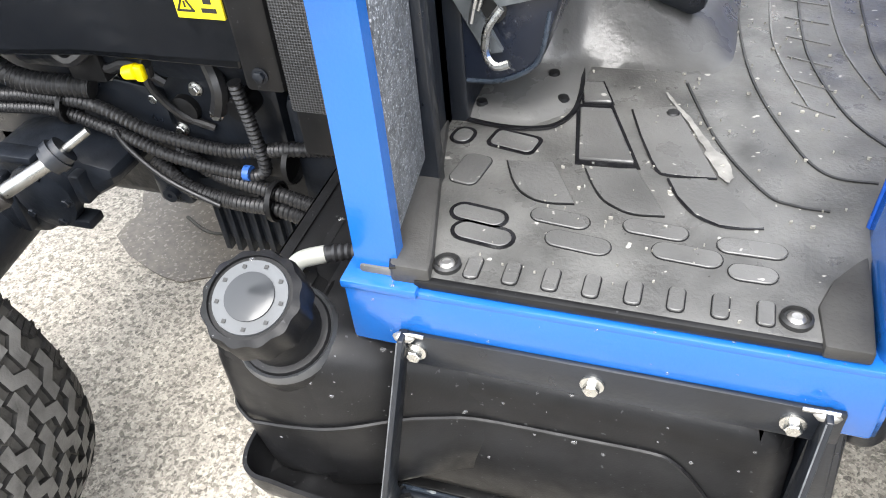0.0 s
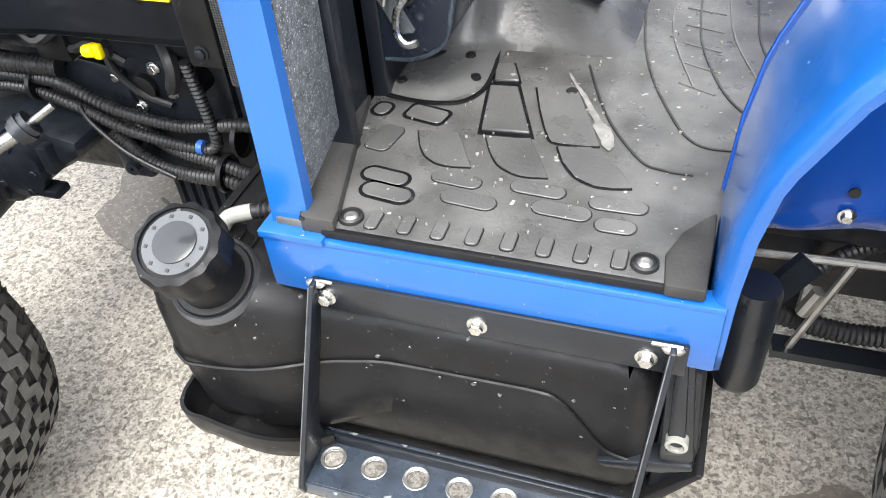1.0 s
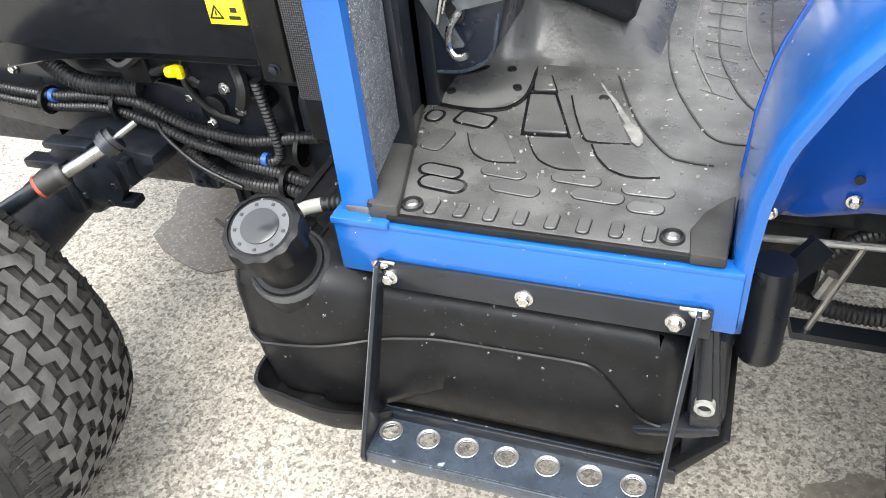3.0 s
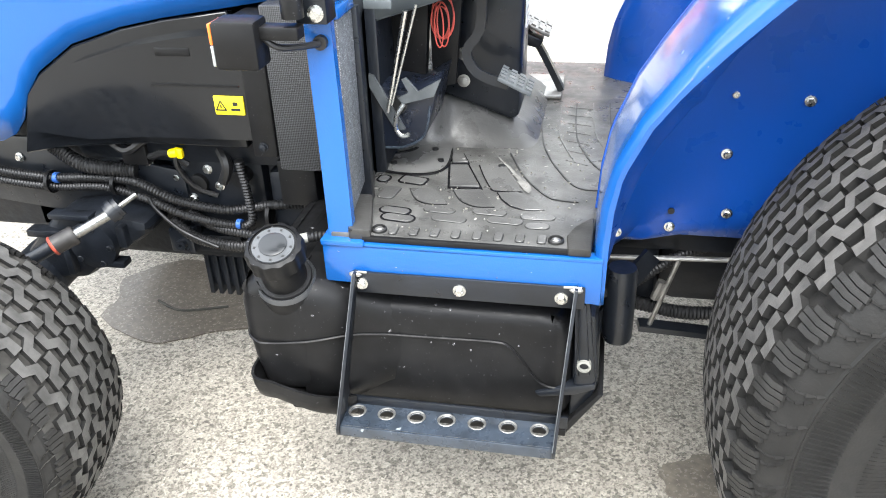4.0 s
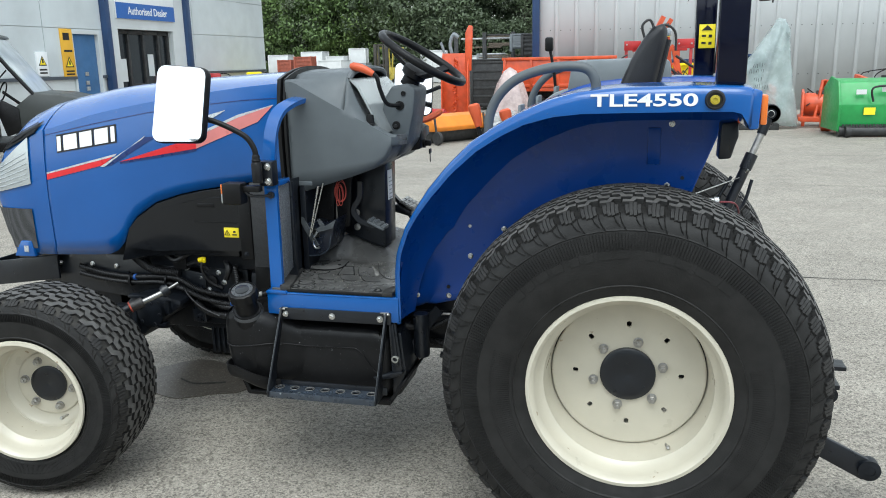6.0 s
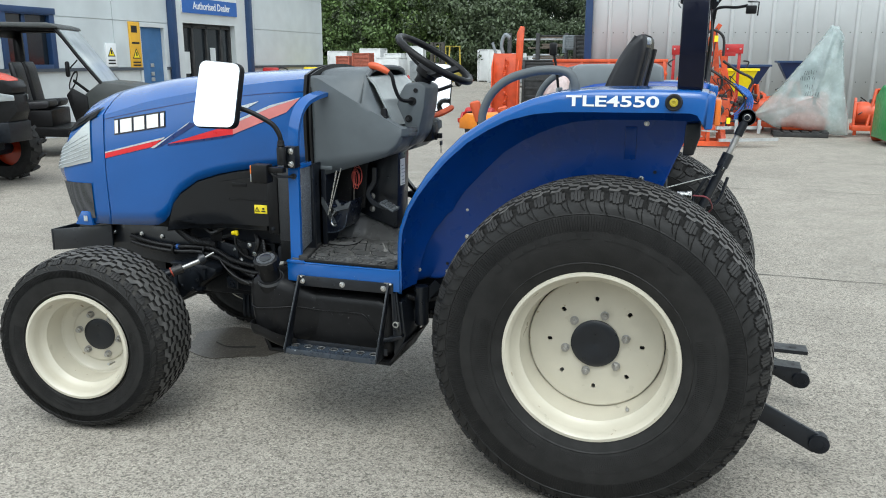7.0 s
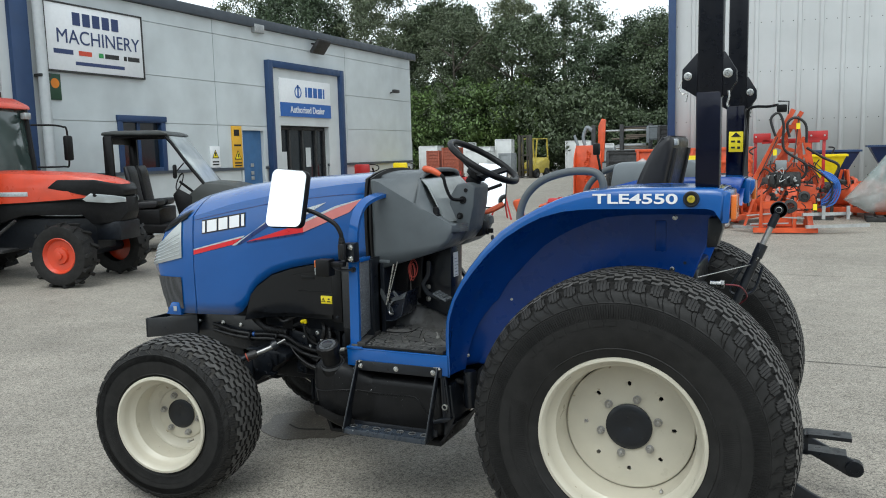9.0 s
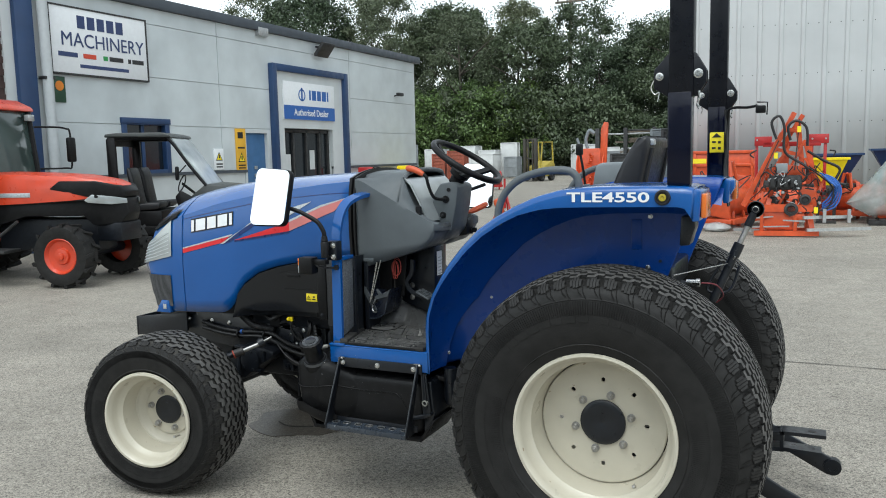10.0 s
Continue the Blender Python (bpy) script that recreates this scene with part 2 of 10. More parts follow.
def rounded(pts, steps=6):
    """A smooth way through the points (Catmull-Rom)."""
    p = [Vector(q) for q in pts]
    out = []
    for i in range(len(p) - 1):
        p0, p1, p2, p3 = p[max(i - 1, 0)], p[i], p[i + 1], p[min(i + 2, len(p) - 1)]
        for s in range(steps):
            t = s / steps
            out.append(0.5 * ((2 * p1) + (p2 - p0) * t + (2 * p0 - 5 * p1 + 4 * p2 - p3) * t * t + (3 * p1 - p0 - 3 * p2 + p3) * t ** 3))
    return out + [p[-1]]


def tube(bm, pts, r, n=10, closed=False, rib=0.0, flat=None, up=None):
    """A pipe along a way; r may be one radius or one per point; rib: ripples like a corrugated hose; flat: (width, height) of a strap or bar."""
    p = [Vector(q) for q in pts]
    if rib:
        q = []
        for i in range(len(p) - 1):
            k = max(1, round((p[i + 1] - p[i]).length / 0.0036))
            q += [p[i].lerp(p[i + 1], s / k) for s in range(k)]
        p = q + [p[-1]]
    N = len(p)
    tang = [((p[(i + 1) % N] if closed or i < N - 1 else p[i]) - (p[i - 1] if closed or i > 0 else p[i])).normalized() for i in range(N)]
    nrm = Vector(up) if up else (Vector((0, 0, 1)) if abs(tang[0].z) < 0.9 else Vector((1, 0, 0)))
    rings = []
    for i in range(N):
        nrm = (nrm - tang[i] * nrm.dot(tang[i])).normalized()
        bi = tang[i].cross(nrm)
        rad = r[i] if isinstance(r, (list, tuple)) else r
        if rib:
            rad = rad * (1 + rib if i % 2 else 1 - rib)
        ring = []
        if flat:
            w, h = flat[0] / 2, flat[1] / 2
            for u, v in ((-w, -h), (w, -h), (w, h), (-w, h)):
                ring.append(bm.verts.new(p[i] + bi * u + nrm * v))
        else:
            for k in range(n):
                a = 2 * math.pi * k / n
                ring.append(bm.verts.new(p[i] + (nrm * math.cos(a) + bi * math.sin(a)) * rad))
        rings.append(ring)
    n = len(rings[0])
    for i in range(N if closed else N - 1):
        u, v = rings[i], rings[(i + 1) % N]
        for k in range(n):
            bm.faces.new((u[k], u[(k + 1) % n], v[(k + 1) % n], v[k]))
    if not closed:
        bm.faces.new(rings[0])
        bm.faces.new(rings[-1])
    return bm


def sheet(bm, rows, thick=0.0):
    """A grid of points as a skin; thick: gives it a back."""
    t = bmesh.new()
    g = [[t.verts.new(q) for q in row] for row in rows]
    for p, q in zip(g, g[1:]):
        for i in range(len(p) - 1):
            t.faces.new((p[i], p[i + 1], q[i + 1], q[i]))
    bmesh.ops.remove_doubles(t, verts=t.verts, dist=1e-6)
    if thick:
        bmesh.ops.recalc_face_normals(t, faces=t.faces)
        bmesh.ops.solidify(t, geom=t.faces[:], thickness=thick)
    return blend(bm, t)


def ball(bm, c, r, n=12, squash=(1, 1, 1)):
    t = bmesh.new()
    bmesh.ops.create_uvsphere(t, u_segments=n, v_segments=max(6, n // 2), radius=r)
    return blend(bm, t, Matrix.Translation(c) @ Matrix.Diagonal((*squash, 1)))


def hexbolt(bm, c, r, h, axis="-y"):
    """A flanged hexagon bolt head."""
    turn = {"-y": pose(0, 0, 0, 90), "y": pose(0, 0, 0, -90), "z": pose(0, 0, 0), "x": pose(0, 0, 0, 0, 90), "-x": pose(0, 0, 0, 0, -90)}[axis]
    m = Matrix.Translation(c) @ turn
    lathe(bm, [(r * 1.45, 0), (r * 1.45, h * 0.22), (r * 1.05, h * 0.3)], "z", 18, m)
    lathe(bm, [(r, h * 0.25), (r, h * 0.9), (r * 0.85, h)], "z", 6, m)
    return bm


def text_mesh(body, size, extrude, material, bold=0.0, squeeze=1.0, align="LEFT"):
    cu = bpy.data.curves.new("lettering", "FONT")
    cu.body, cu.size, cu.extrude, cu.offset, cu.align_x = body, size, extrude, bold, align
    cu.resolution_u = 4
    ob = bpy.data.objects.new("lettering", cu)
    scene.collection.objects.link(ob)
    me = bpy.data.meshes.new_from_object(ob.evaluated_get(bpy.context.evaluated_depsgraph_get()))
    bpy.data.objects.remove(ob)
    me.transform(Matrix.Diagonal((squeeze, 1, 1, 1)))
    me.materials.clear()
    me.materials.append(material)
    return me


def lerp_table(table, x):
    t = np.array(table)
    return [float(np.interp(x, t[:, 0], t[:, k])) for k in range(1, t.shape[1])]

# the ground
bm = B()
g = 900.0
vs = [bm.verts.new(q) for q in ((-g, -g, 0), (g, -g, 0), (g, g, 0), (-g, g, 0))]
bm.faces.new(vs)
single("ground", bm, M_ground, "pale grey worn tarmac yard with exposed aggregate", "ground", kind="structure")


# the blue compact tractor: rear axle over the origin, nose towards -x
tractor = thing("compact_tractor", pose(0, 0, 0), "blue compact tractor with cream wheels and turf tyres on the yard", "tractor")


def stroke_block(bm, pts, w, base, top, face=1):
    """A tread block: a bent stroke in (s, y), raised from base(s, y) to top(s, y)."""
    n = len(pts)
    L, Rr = [], []
    for i in range(n):
        a = Vector(pts[i]) - Vector(pts[max(i - 1, 0)])
        b = Vector(pts[min(i + 1, n - 1)]) - Vector(pts[i])
        d = ((a.normalized() if a.length else b.normalized()) + (b.normalized() if b.length else a.normalized())).normalized()
        nn = Vector((-d.y, d.x)) * w / 2
        L.append(Vector(pts[i]) + nn)
        Rr.append(Vector(pts[i]) - nn)
    ring = L + Rr[::-1]
    lo = [bm.verts.new(base(*q)) for q in ring]
    hi = [bm.verts.new(top(*q)) for q in ring]
    m = len(ring)
    for i in range(m):
        bm.faces.new((lo[i], lo[(i + 1) % m], hi[(i + 1) % m], hi[i]))
    for i in range(n - 1):
        bm.faces.new((hi[i], hi[i + 1], hi[m - 2 - i], hi[m - 1 - i])).material_index = face


def tyre_bm(R, Ri, W, N, cols, h, flat, bend=0.06, thick=0.50):
    """A turf tyre round the y axis, outer face to -y, with zigzag tread blocks and side ribs."""
    bm = B()
    H = R - Ri
    half = [(-0.36 * W, Ri - 0.012), (-0.42 * W, Ri - 0.004), (-0.435 * W, Ri + 0.012), (-0.47 * W, Ri + 0.14 * H), (-0.497 * W, Ri + 0.36 * H), (-0.5 * W, Ri + 0.5 * H), (-0.495 * W, Ri + 0.66 * H),
            (-0.482 * W, Ri + 0.74 * H), (-0.464 * W, Ri + 0.80 * H), (-0.43 * W, R - h - 0.115 * H), (-0.36 * W, R - h - 0.066 * H), (-0.22 * W, R - h - 0.020 * H), (0, R - h)]
    prof = half + [(-y, r) for y, r in half[-2::-1]]
    lathe(bm, [(r, y) for y, r in prof], "y", 96, cap=False)
    for f in bm.faces:
        if abs(f.calc_center_median().y) < 0.41 * W and math.hypot(f.calc_center_median().x, f.calc_center_median().z) > R - 0.20 * H:
            f.material_index = 2
    ys, rs = [q[0] for q in half[8:]], [q[1] for q in half[8:]]

    def r0(y):
        return float(np.interp(-abs(y), ys, rs))

    def base(s, y):
        a = s / R
        r = r0(y) - 0.004
        return (r * math.sin(a), y, r * math.cos(a))

    def top(s, y):
        a = s / R
        r = r0(y) + h
        k = 1 - 0.02 * (abs(y) / W)
        return (r * math.sin(a), y * k, r * math.cos(a))

    def lug(s, y):
        a = s / R
        r = r0(y) + h * float(np.interp(abs(y) / W, (0.36, 0.42, 0.46), (1.0, 0.75, 0.15)))
        return (r * math.sin(a), y * 1.012, r * math.cos(a))

    pitch = 2 * math.pi * R / N
    cw = 0.72 * W / cols
    for i in range(N):
        for c in range(cols):
            yc = (c - (cols - 1) / 2) * cw
            so = (i + 0.5 * (c % 2)) * pitch
            f = 1 if c % 2 else -1
            lo_, hi_ = 0.29 * cw * f, -0.29 * cw * f
            Z = [(so - 0.46 * pitch, yc + lo_ * 0.9), (so - bend * pitch, yc + lo_), (so + bend * pitch, yc + hi_), (so + 0.46 * pitch, yc + hi_ * 0.9)]
            stroke_block(bm, Z, thick * cw, base, top, 1)
        # shoulder lugs: a shell of four ribs parted by sipes
        for side in (-1, 1):
            s0 = (i + (0.5 if side > 0 else 0)) * pitch
            for k, (start, reach) in enumerate(((0.380, 0.440), (0.362, 0.448), (0.362, 0.448), (0.380, 0.440))):
                sk = s0 + (k - 1.5) * 0.178 * pitch
                stroke_block(bm, [(sk, side * start * W), (sk, side * 0.415 * W), (sk + 0.04 * pitch, side * reach * W)], 0.150 * pitch, base, lug, 3)
            # two thin claws run down the side wall below each lug
            for off, r_lo in ((0.44, 0.70), (0.14, 0.735)):
                row = []
                for u in np.linspace(0, 1, 5):
                    r = Ri + H * (0.85 + (r_lo - 0.85) * u)
                    y = float(np.interp(r, [q[1] for q in half], [-q[0] for q in half]))
                    a_ = (s0 + (off + 0.30 * u * u) * pitch) / R
                    row.append((a_, r, y))
                for (a1, r1, y1), (a2, r2, y2) in zip(row, row[1:]):
                    v = [bm.verts.new((r * math.sin(t), side * (y + dy), r * math.cos(t))) for t, r, y, dy in ((a1 - 0.006, r1, y1, -0.001), (a1, r1, y1, 0.006), (a1 + 0.006, r1, y1, -0.001), (a2 - 0.003, r2, y2, -0.001), (a2, r2, y2, 0.003), (a2 + 0.003, r2, y2, -0.001))]
                    bm.faces.new((v[0], v[1], v[4], v[3])).material_index = 2
                    bm.faces.new((v[1], v[2], v[5], v[4])).material_index = 2
    # moulded ribs and the band of fine ridges on both side walls
    for side in (-1, 1):
        for fr, w in ((0.16, 0.004), (0.70, 0.0035)):
            r = Ri + fr * H
            y = -float(np.interp(r, [q[1] for q in half], [-q[0] for q in half])) * 1.0
            lathe(bm, [(r - w, -side * (y + 0.001)), (r, -side * (y - 0.003)), (r + w, -side * (y + 0.001))], "y", 96, cap=False)
        nr = 340
        for i in range(nr):
            a = 2 * math.pi * i / nr
            bands = [(0.52, 0.68)] if math.cos(a) > 0.30 else [(0.52, 0.68), (0.20, 0.40)]
            for fr0, fr1 in bands:
                pts = []
                for fr in (fr0, fr1):
                    r = Ri + fr * H
                    y = float(np.interp(r, [q[1] for q in half], [q[0] for q in half]))
                    for da in (-0.0055, 0.0055):
                        pts.append((r, a + da, y))
                lo = [bm.verts.new((r * math.sin(t), -side * (-y - 0.001), r * math.cos(t))) for r, t, y in pts]
                rise = 0.0040 if fr0 > 0.5 else 0.0016
                hi = [bm.verts.new((r * math.sin(t + 0.0055), side * (-y + rise), r * math.cos(t + 0.0055))) for r, t, y in (pts[0], pts[2])]
                bm.faces.new((lo[0], lo[2], hi[1], hi[0]))
                bm.faces.new((lo[1], lo[3], hi[1], hi[0]))
    for v in bm.verts:
        if v.co.z < -flat:
            v.co.z = -flat
    return bm


def rim_bm(Rr, depth, Rd, width, holes, hr, rh, barrel, well):
    """A dished wheel: flange, barrel, disc with a ring of holes. The flange's edge lies at y = 0, the disc depth behind it."""
    bm = B()
    prof = [(Rr - 0.004, 0.012), (Rr, 0.004), (Rr - 0.002, -0.004), (Rr - 0.012, -0.006), (Rr - 0.020, 0.002), (Rr - 0.024, 0.02), (Rr - 0.027, 0.038)]
    lathe(bm, prof + barrel, "y", 72, cap=False)
    lathe(bm, [(well, depth + 0.006), (well, width - 0.05), (Rr - 0.022, width - 0.03), (Rr, width)], "y", 64, cap=False)
    # the disc, pierced
    t = bmesh.new()
    n = 8 * holes
    inner = 0.02
    lathe(bm, [(Rd + 0.0005, depth + 0.010), (Rd, depth + 0.002), (Rd - 0.004, depth)], "y", n, cap=False)
    rings = []
    for r in (Rd - 0.004, hr + rh * 1.5, hr - rh * 1.5, inner):
        rings.append([t.verts.new((r * math.sin(2 * math.pi * (i - 4) / n), depth, r * math.cos(2 * math.pi * (i - 4) / n))) for i in range(n)])
    for a, b in ((0, 1), (2, 3)):
        for i in range(n):
            t.faces.new((rings[a][i], rings[a][(i + 1) % n], rings[b][(i + 1) % n], rings[b][i]))
    for i in range(n):
        if i % 8 in (3, 4):
            continue
        t.faces.new((rings[1][i], rings[1][(i + 1) % n], rings[2][(i + 1) % n], rings[2][i]))
    for k in range(holes):
        i0, i1 = k * 8 + 3, k * 8 + 5
        edge = [rings[1][(i0 + j) % n] for j in range(3)] + [rings[2][(i1 - j) % n] for j in range(3)]
        ac = 2 * math.pi * (i0 - 3) / n
        cx, cz = hr * math.sin(ac), hr * math.cos(ac)
        loop = []
        for v in edge:
            d = Vector((v.co.x - cx, 0, v.co.z - cz)).normalized()
            loop.append(t.verts.new((cx + d.x * rh, depth, cz + d.z * rh)))
        back = [t.verts.new((v.co.x, depth + 0.008, v.co.z)) for v in loop]
        for j in range(6):
            j2 = (j + 1) % 6
            t.faces.new((edge[j], edge[j2], loop[j2], loop[j]))
            t.faces.new((loop[j], loop[j2], back[j2], back[j]))
    blend(bm, t)
    return bm


def arc_bars(bm, r, y, sizes, a0, h=0.022, lift=0.0022):
    """Raised lettering-sized bars along a circle on a side wall."""
    a = a0
    for w in sizes:
        if w > 0:
            lo, hi = [], []
            for aa, rr in ((a, r - h / 2), (a + w / r, r - h / 2), (a + w / r, r + h / 2), (a, r + h / 2)):
                q = Vector((rr * math.sin(aa), y, rr * math.cos(aa)))
                lo.append(bm.verts.new(q + Vector((0, 0.006, 0))))
                hi.append(bm.verts.new(q - Vector((0, lift, 0))))
            bm.faces.new(hi)
            for i in range(4):
                bm.faces.new((lo[i], lo[(i + 1) % 4], hi[(i + 1) % 4], hi[i]))
        a += abs(w) / r


REAR = dict(R=0.555, Ri=0.270, W=0.425, Rr=0.284, depth=0.154, Rd=0.2230)
FRONT = dict(R=0.358, Ri=0.200, W=0.305, Rr=0.214, depth=0.162, Rd=0.116)

bm = tyre_bm(REAR["R"], REAR["Ri"], REAR["W"], 56, 9, 0.0125, 0.516)
arc_bars(bm, 0.405, -0.212, [0.026, -0.014, 0.026, -0.014, 0.034, -0.012, 0.034, -0.02, 0.026, -0.014, 0.026, -0.014, 0.034, -0.012, 0.034, -0.04, 0.026, -0.014, 0.026, -0.014, 0.034, -0.02, 0.05, -0.02, 0.04], -0.85)
arc_bars(bm, 0.36, -0.211, [0.02, -0.01, 0.02, -0.01, 0.05, -0.01, 0.02], 3.6, 0.014)
me_rt = finish(bm, "tyre", M_tyre, 30)
me_rt.materials.append(M_tread)
me_rt.materials.append(M_groove)
me_rt.materials.append(M_lug)
me_rr = finish(rim_bm(REAR["Rr"], REAR["depth"], REAR["Rd"], 0.40, 8, 0.1527, 0.0088, [(0.246, 0.056), (0.2385, 0.064), (0.2370, 0.09), (0.2285, 0.142), (0.2262, 0.168)], 0.236), "rear_wheel", M_cream, 35)
bm = tyre_bm(FRONT["R"], FRONT["Ri"], FRONT["W"], 34, 6, 0.0085, 0.347, 0.09, 0.56)
me_ft = finish(bm, "tyre", M_tyre, 30)
me_ft.materials.append(M_frontblock)
me_ft.materials.append(M_frontgroove)
me_ft.materials.append(M_lug)
me_fr = finish(rim_bm(FRONT["Rr"], FRONT["depth"], FRONT["Rd"], 0.28, 6, 0.10, 0.001, [(0.182, 0.050), (0.168, 0.062), (0.1645, 0.140), (0.161, 0.146), (0.1575, 0.147), (0.1555, 0.151), (0.148, 0.157), (0.124, 0.1675), (0.1165, 0.1685)], 0.161), "front_wheel", M_cream, 35)


def cap_bm(r, h):
    bm = B()
    lathe(bm, [(r, 0.0), (r, -h * 0.7), (r * 0.96, -h * 0.9), (r * 0.7, -h * 1.0), (r * 0.09, -h * 1.04), (r * 0.07, -h * 0.98), (0.0, -h * 0.98)], "y", 36)
    return bm


def nut_bm():
    bm = B()
    lathe(bm, [(0.0145, 0), (0.0145, -0.004), (0.011, -0.005)], "y", 18)
    lathe(bm, [(0.0125, -0.003), (0.0125, -0.016), (0.0105, -0.018)], "y", 6)
    lathe(bm, [(0.006, -0.016), (0.006, -0.024), (0.005, -0.025)], "y", 10)
    return bm


me_nut = finish(nut_bm(), "wheel_nut", M_steel)
me_rc = finish(cap_bm(0.0805, 0.013), "hub_cap", M_black)
me_fc = finish(cap_bm(0.065, 0.009), "hub_cap", M_black)
bm = B()
tube(bm, rounded([(0, 0.0, 0), (0, -0.02, 0.002), (0.004, -0.035, 0.008)], 4), 0.004, 8)
lathe(bm, [(0.006, 0), (0.006, 0.012), (0.004, 0.014)], "z", 8, Matrix.Translation((0.004, -0.037, 0.006)) @ pose(0, 0, 0, 70))
me_valve = finish(bm, "valve", M_steel)


def wheel(name, m, spec, rim, tyre, cap, nuts, nr, na, tyre_in):
    w = part(name, rim, None, tractor, "cream-painted steel wheel with black hub cap", m)
    part("tyre", tyre, None, w, "black turf tyre with zigzag tread blocks", Matrix.Translation((0, tyre_in, 0)))
    part("hub_cap", cap, None, w, "domed black hub cap", Matrix.Translation((0, spec["depth"], 0)))
    for i in range(nuts):
        a = radians(na + 360 / nuts * i)
        part("wheel_nut", me_nut, None, w, "", Matrix.Translation((nr * math.sin(a), spec["depth"] - 0.001, nr * math.cos(a))))
    part("valve", me_valve, None, w, "", Matrix.Translation(((spec["Rd"] + 0.012) * math.sin(radians(150)), spec["depth"] - 0.02, (spec["Rd"] + 0.012) * math.cos(radians(150)))))
    return w


RIM_Y, STEER = -0.752, 9.0
wheel("rear_wheel", pose(0.018, RIM_Y, 0.519), REAR, me_rr, me_rt, me_rc, 6, 0.1025, 15.5, 0.186)
wheel("rear_wheel", pose(0.018, -RIM_Y, 0.519, 0, 0, 180), REAR, me_rr, me_rt, me_rc, 6, 0.106, 14, 0.186)
wheel("front_wheel", pose(-1.983, -0.55, 0.350, 0, 0, STEER) @ pose(0, -0.266, 0), FRONT, me_fr, me_ft, me_fc, 6, 0.0875, 40, 0.148)
wheel("front_wheel", pose(-1.983, 0.55, 0.350, 0, 0, STEER + 180) @ pose(0, -0.266, 0), FRONT, me_fr, me_ft, me_fc, 6, 0.077, 20, 0.143)

# hood: one skin from the nose to the cowl, as half sections
HOOD = [(-2.535, 0.955, 0.985, 0.08), (-2.525, 0.945, 1.02, 0.16), (-2.50, 0.93, 1.075, 0.212), (-2.455, 0.90, 1.145, 0.236), (-2.40, 0.715, 1.215, 0.250), (-2.34, 0.712, 1.265, 0.256), (-2.26, 0.712, 1.296, 0.260), (-2.15, 0.715, 1.322, 0.264),
        (-1.99, 0.722, 1.350, 0.267), (-1.95, 0.726, 1.355, 0.268), (-1.915, 0.742, 1.359, 0.268), (-1.885, 0.775, 1.362, 0.268), (-1.86, 0.828, 1.364, 0.268), (-1.82, 0.876, 1.367, 0.268), (-1.73, 0.934, 1.374, 0.268), (-1.62, 0.968, 1.382, 0.268), (-1.53, 0.986, 1.388, 0.268), (-1.32, 1.018, 1.399, 0.268), (-1.205, 1.03, 1.404, 0.268)]


def hood_point(x, k, off=0.0):
    """k from 0, the left lower edge, over the top at 1, to 2, the right lower edge."""
    zb, zt, w = lerp_table(HOOD, x)
    f = -1 if k <= 1 else 1
    a = k if k <= 1 else 2 - k
    drop = float(np.interp(x, (-2.42, -2.15, -1.747, -1.357, -1.2), (0.10, 0.110, 0.073, 0.046, 0.040)))
    zc = max(zt - drop, zb + (zt - zb) * 0.45)
    if a < 0.55:
        u = a / 0.55
        y, z = w * (0.975 + 0.025 * math.sin(u * math.pi) - 0.045 * u ** 4) + off, zb + (zc - zb) * u
    else:
        v = (a - 0.55) / 0.45
        y, z = 0.93 * w * (1 - v) + off * (1 - v) * 0.6, zc + (zt - zc) * (1 - (1 - v) ** 2.2) + off
    return (x - (off if x < -2.42 else 0), f * y, z)


def hood_k(x, z):
    """k on the left side at height z."""
    ks = np.linspace(0, 1, 200)
    return float(np.interp(z, [hood_point(x, k)[2] for k in ks], ks))


xs = sorted(set([h[0] for h in HOOD] + [-2.1985] + list(np.linspace(-2.5, -1.21, 30))))
ks = list(np.linspace(0, 0.55, 9)) + list(np.linspace(0.58, 1, 12))
ks = ks + [2 - k for k in ks[-2::-1]]
bm = B()
sheet(bm, [[hood_point(x, k) for k in ks] for x in xs if x > -2.199], 0.0)
hood = part("hood", bm, M_blue, tractor, "glossy blue sheet-metal engine hood")
mod = hood.modifiers.new("thickness", "SOLIDIFY")
mod.thickness, mod.offset = 0.010, -1
bm = B()
sheet(bm, [[hood_point(x, k) for k in ks] for x in xs if x < -2.205] + [[hood_point(-2.2025, k) for k in ks], [hood_point(-2.2022, k, -0.011) for k in ks], [hood_point(-2.175, k, -0.012) for k in ks]], 0.0)
nose = part("nose_cowl", bm, M_blue, tractor, "blue rounded nose cowl")
mod = nose.modifiers.new("thickness", "SOLIDIFY")
mod.thickness, mod.offset = 0.010, -1
bm = B()
sheet(bm, [[hood_point(-2.535, k) for k in ks], [(-2.537, 0, 0.97) for k in ks]])
part("nose_tip", bm, M_black, tractor)


def hood_patch(bm, fx, z0, z1, nx, nz, off, mirror=False):
    """A panel that lies on the hood's side: fx(u, v) gives x, heights run from z0(u) to z1(u)."""
    rows = []
    for i in range(nx + 1):
        row = []
        for j in range(nz + 1):
            u, v = i / nx, j / nz
            x = fx(u, v)
            z = z0(u) + (z1(u) - z0(u)) * v
            q = hood_point(x, hood_k(x, z), off)
            row.append((q[0], -q[1] if mirror else q[1], q[2]))
        rows.append(row)
    sheet(bm, rows)


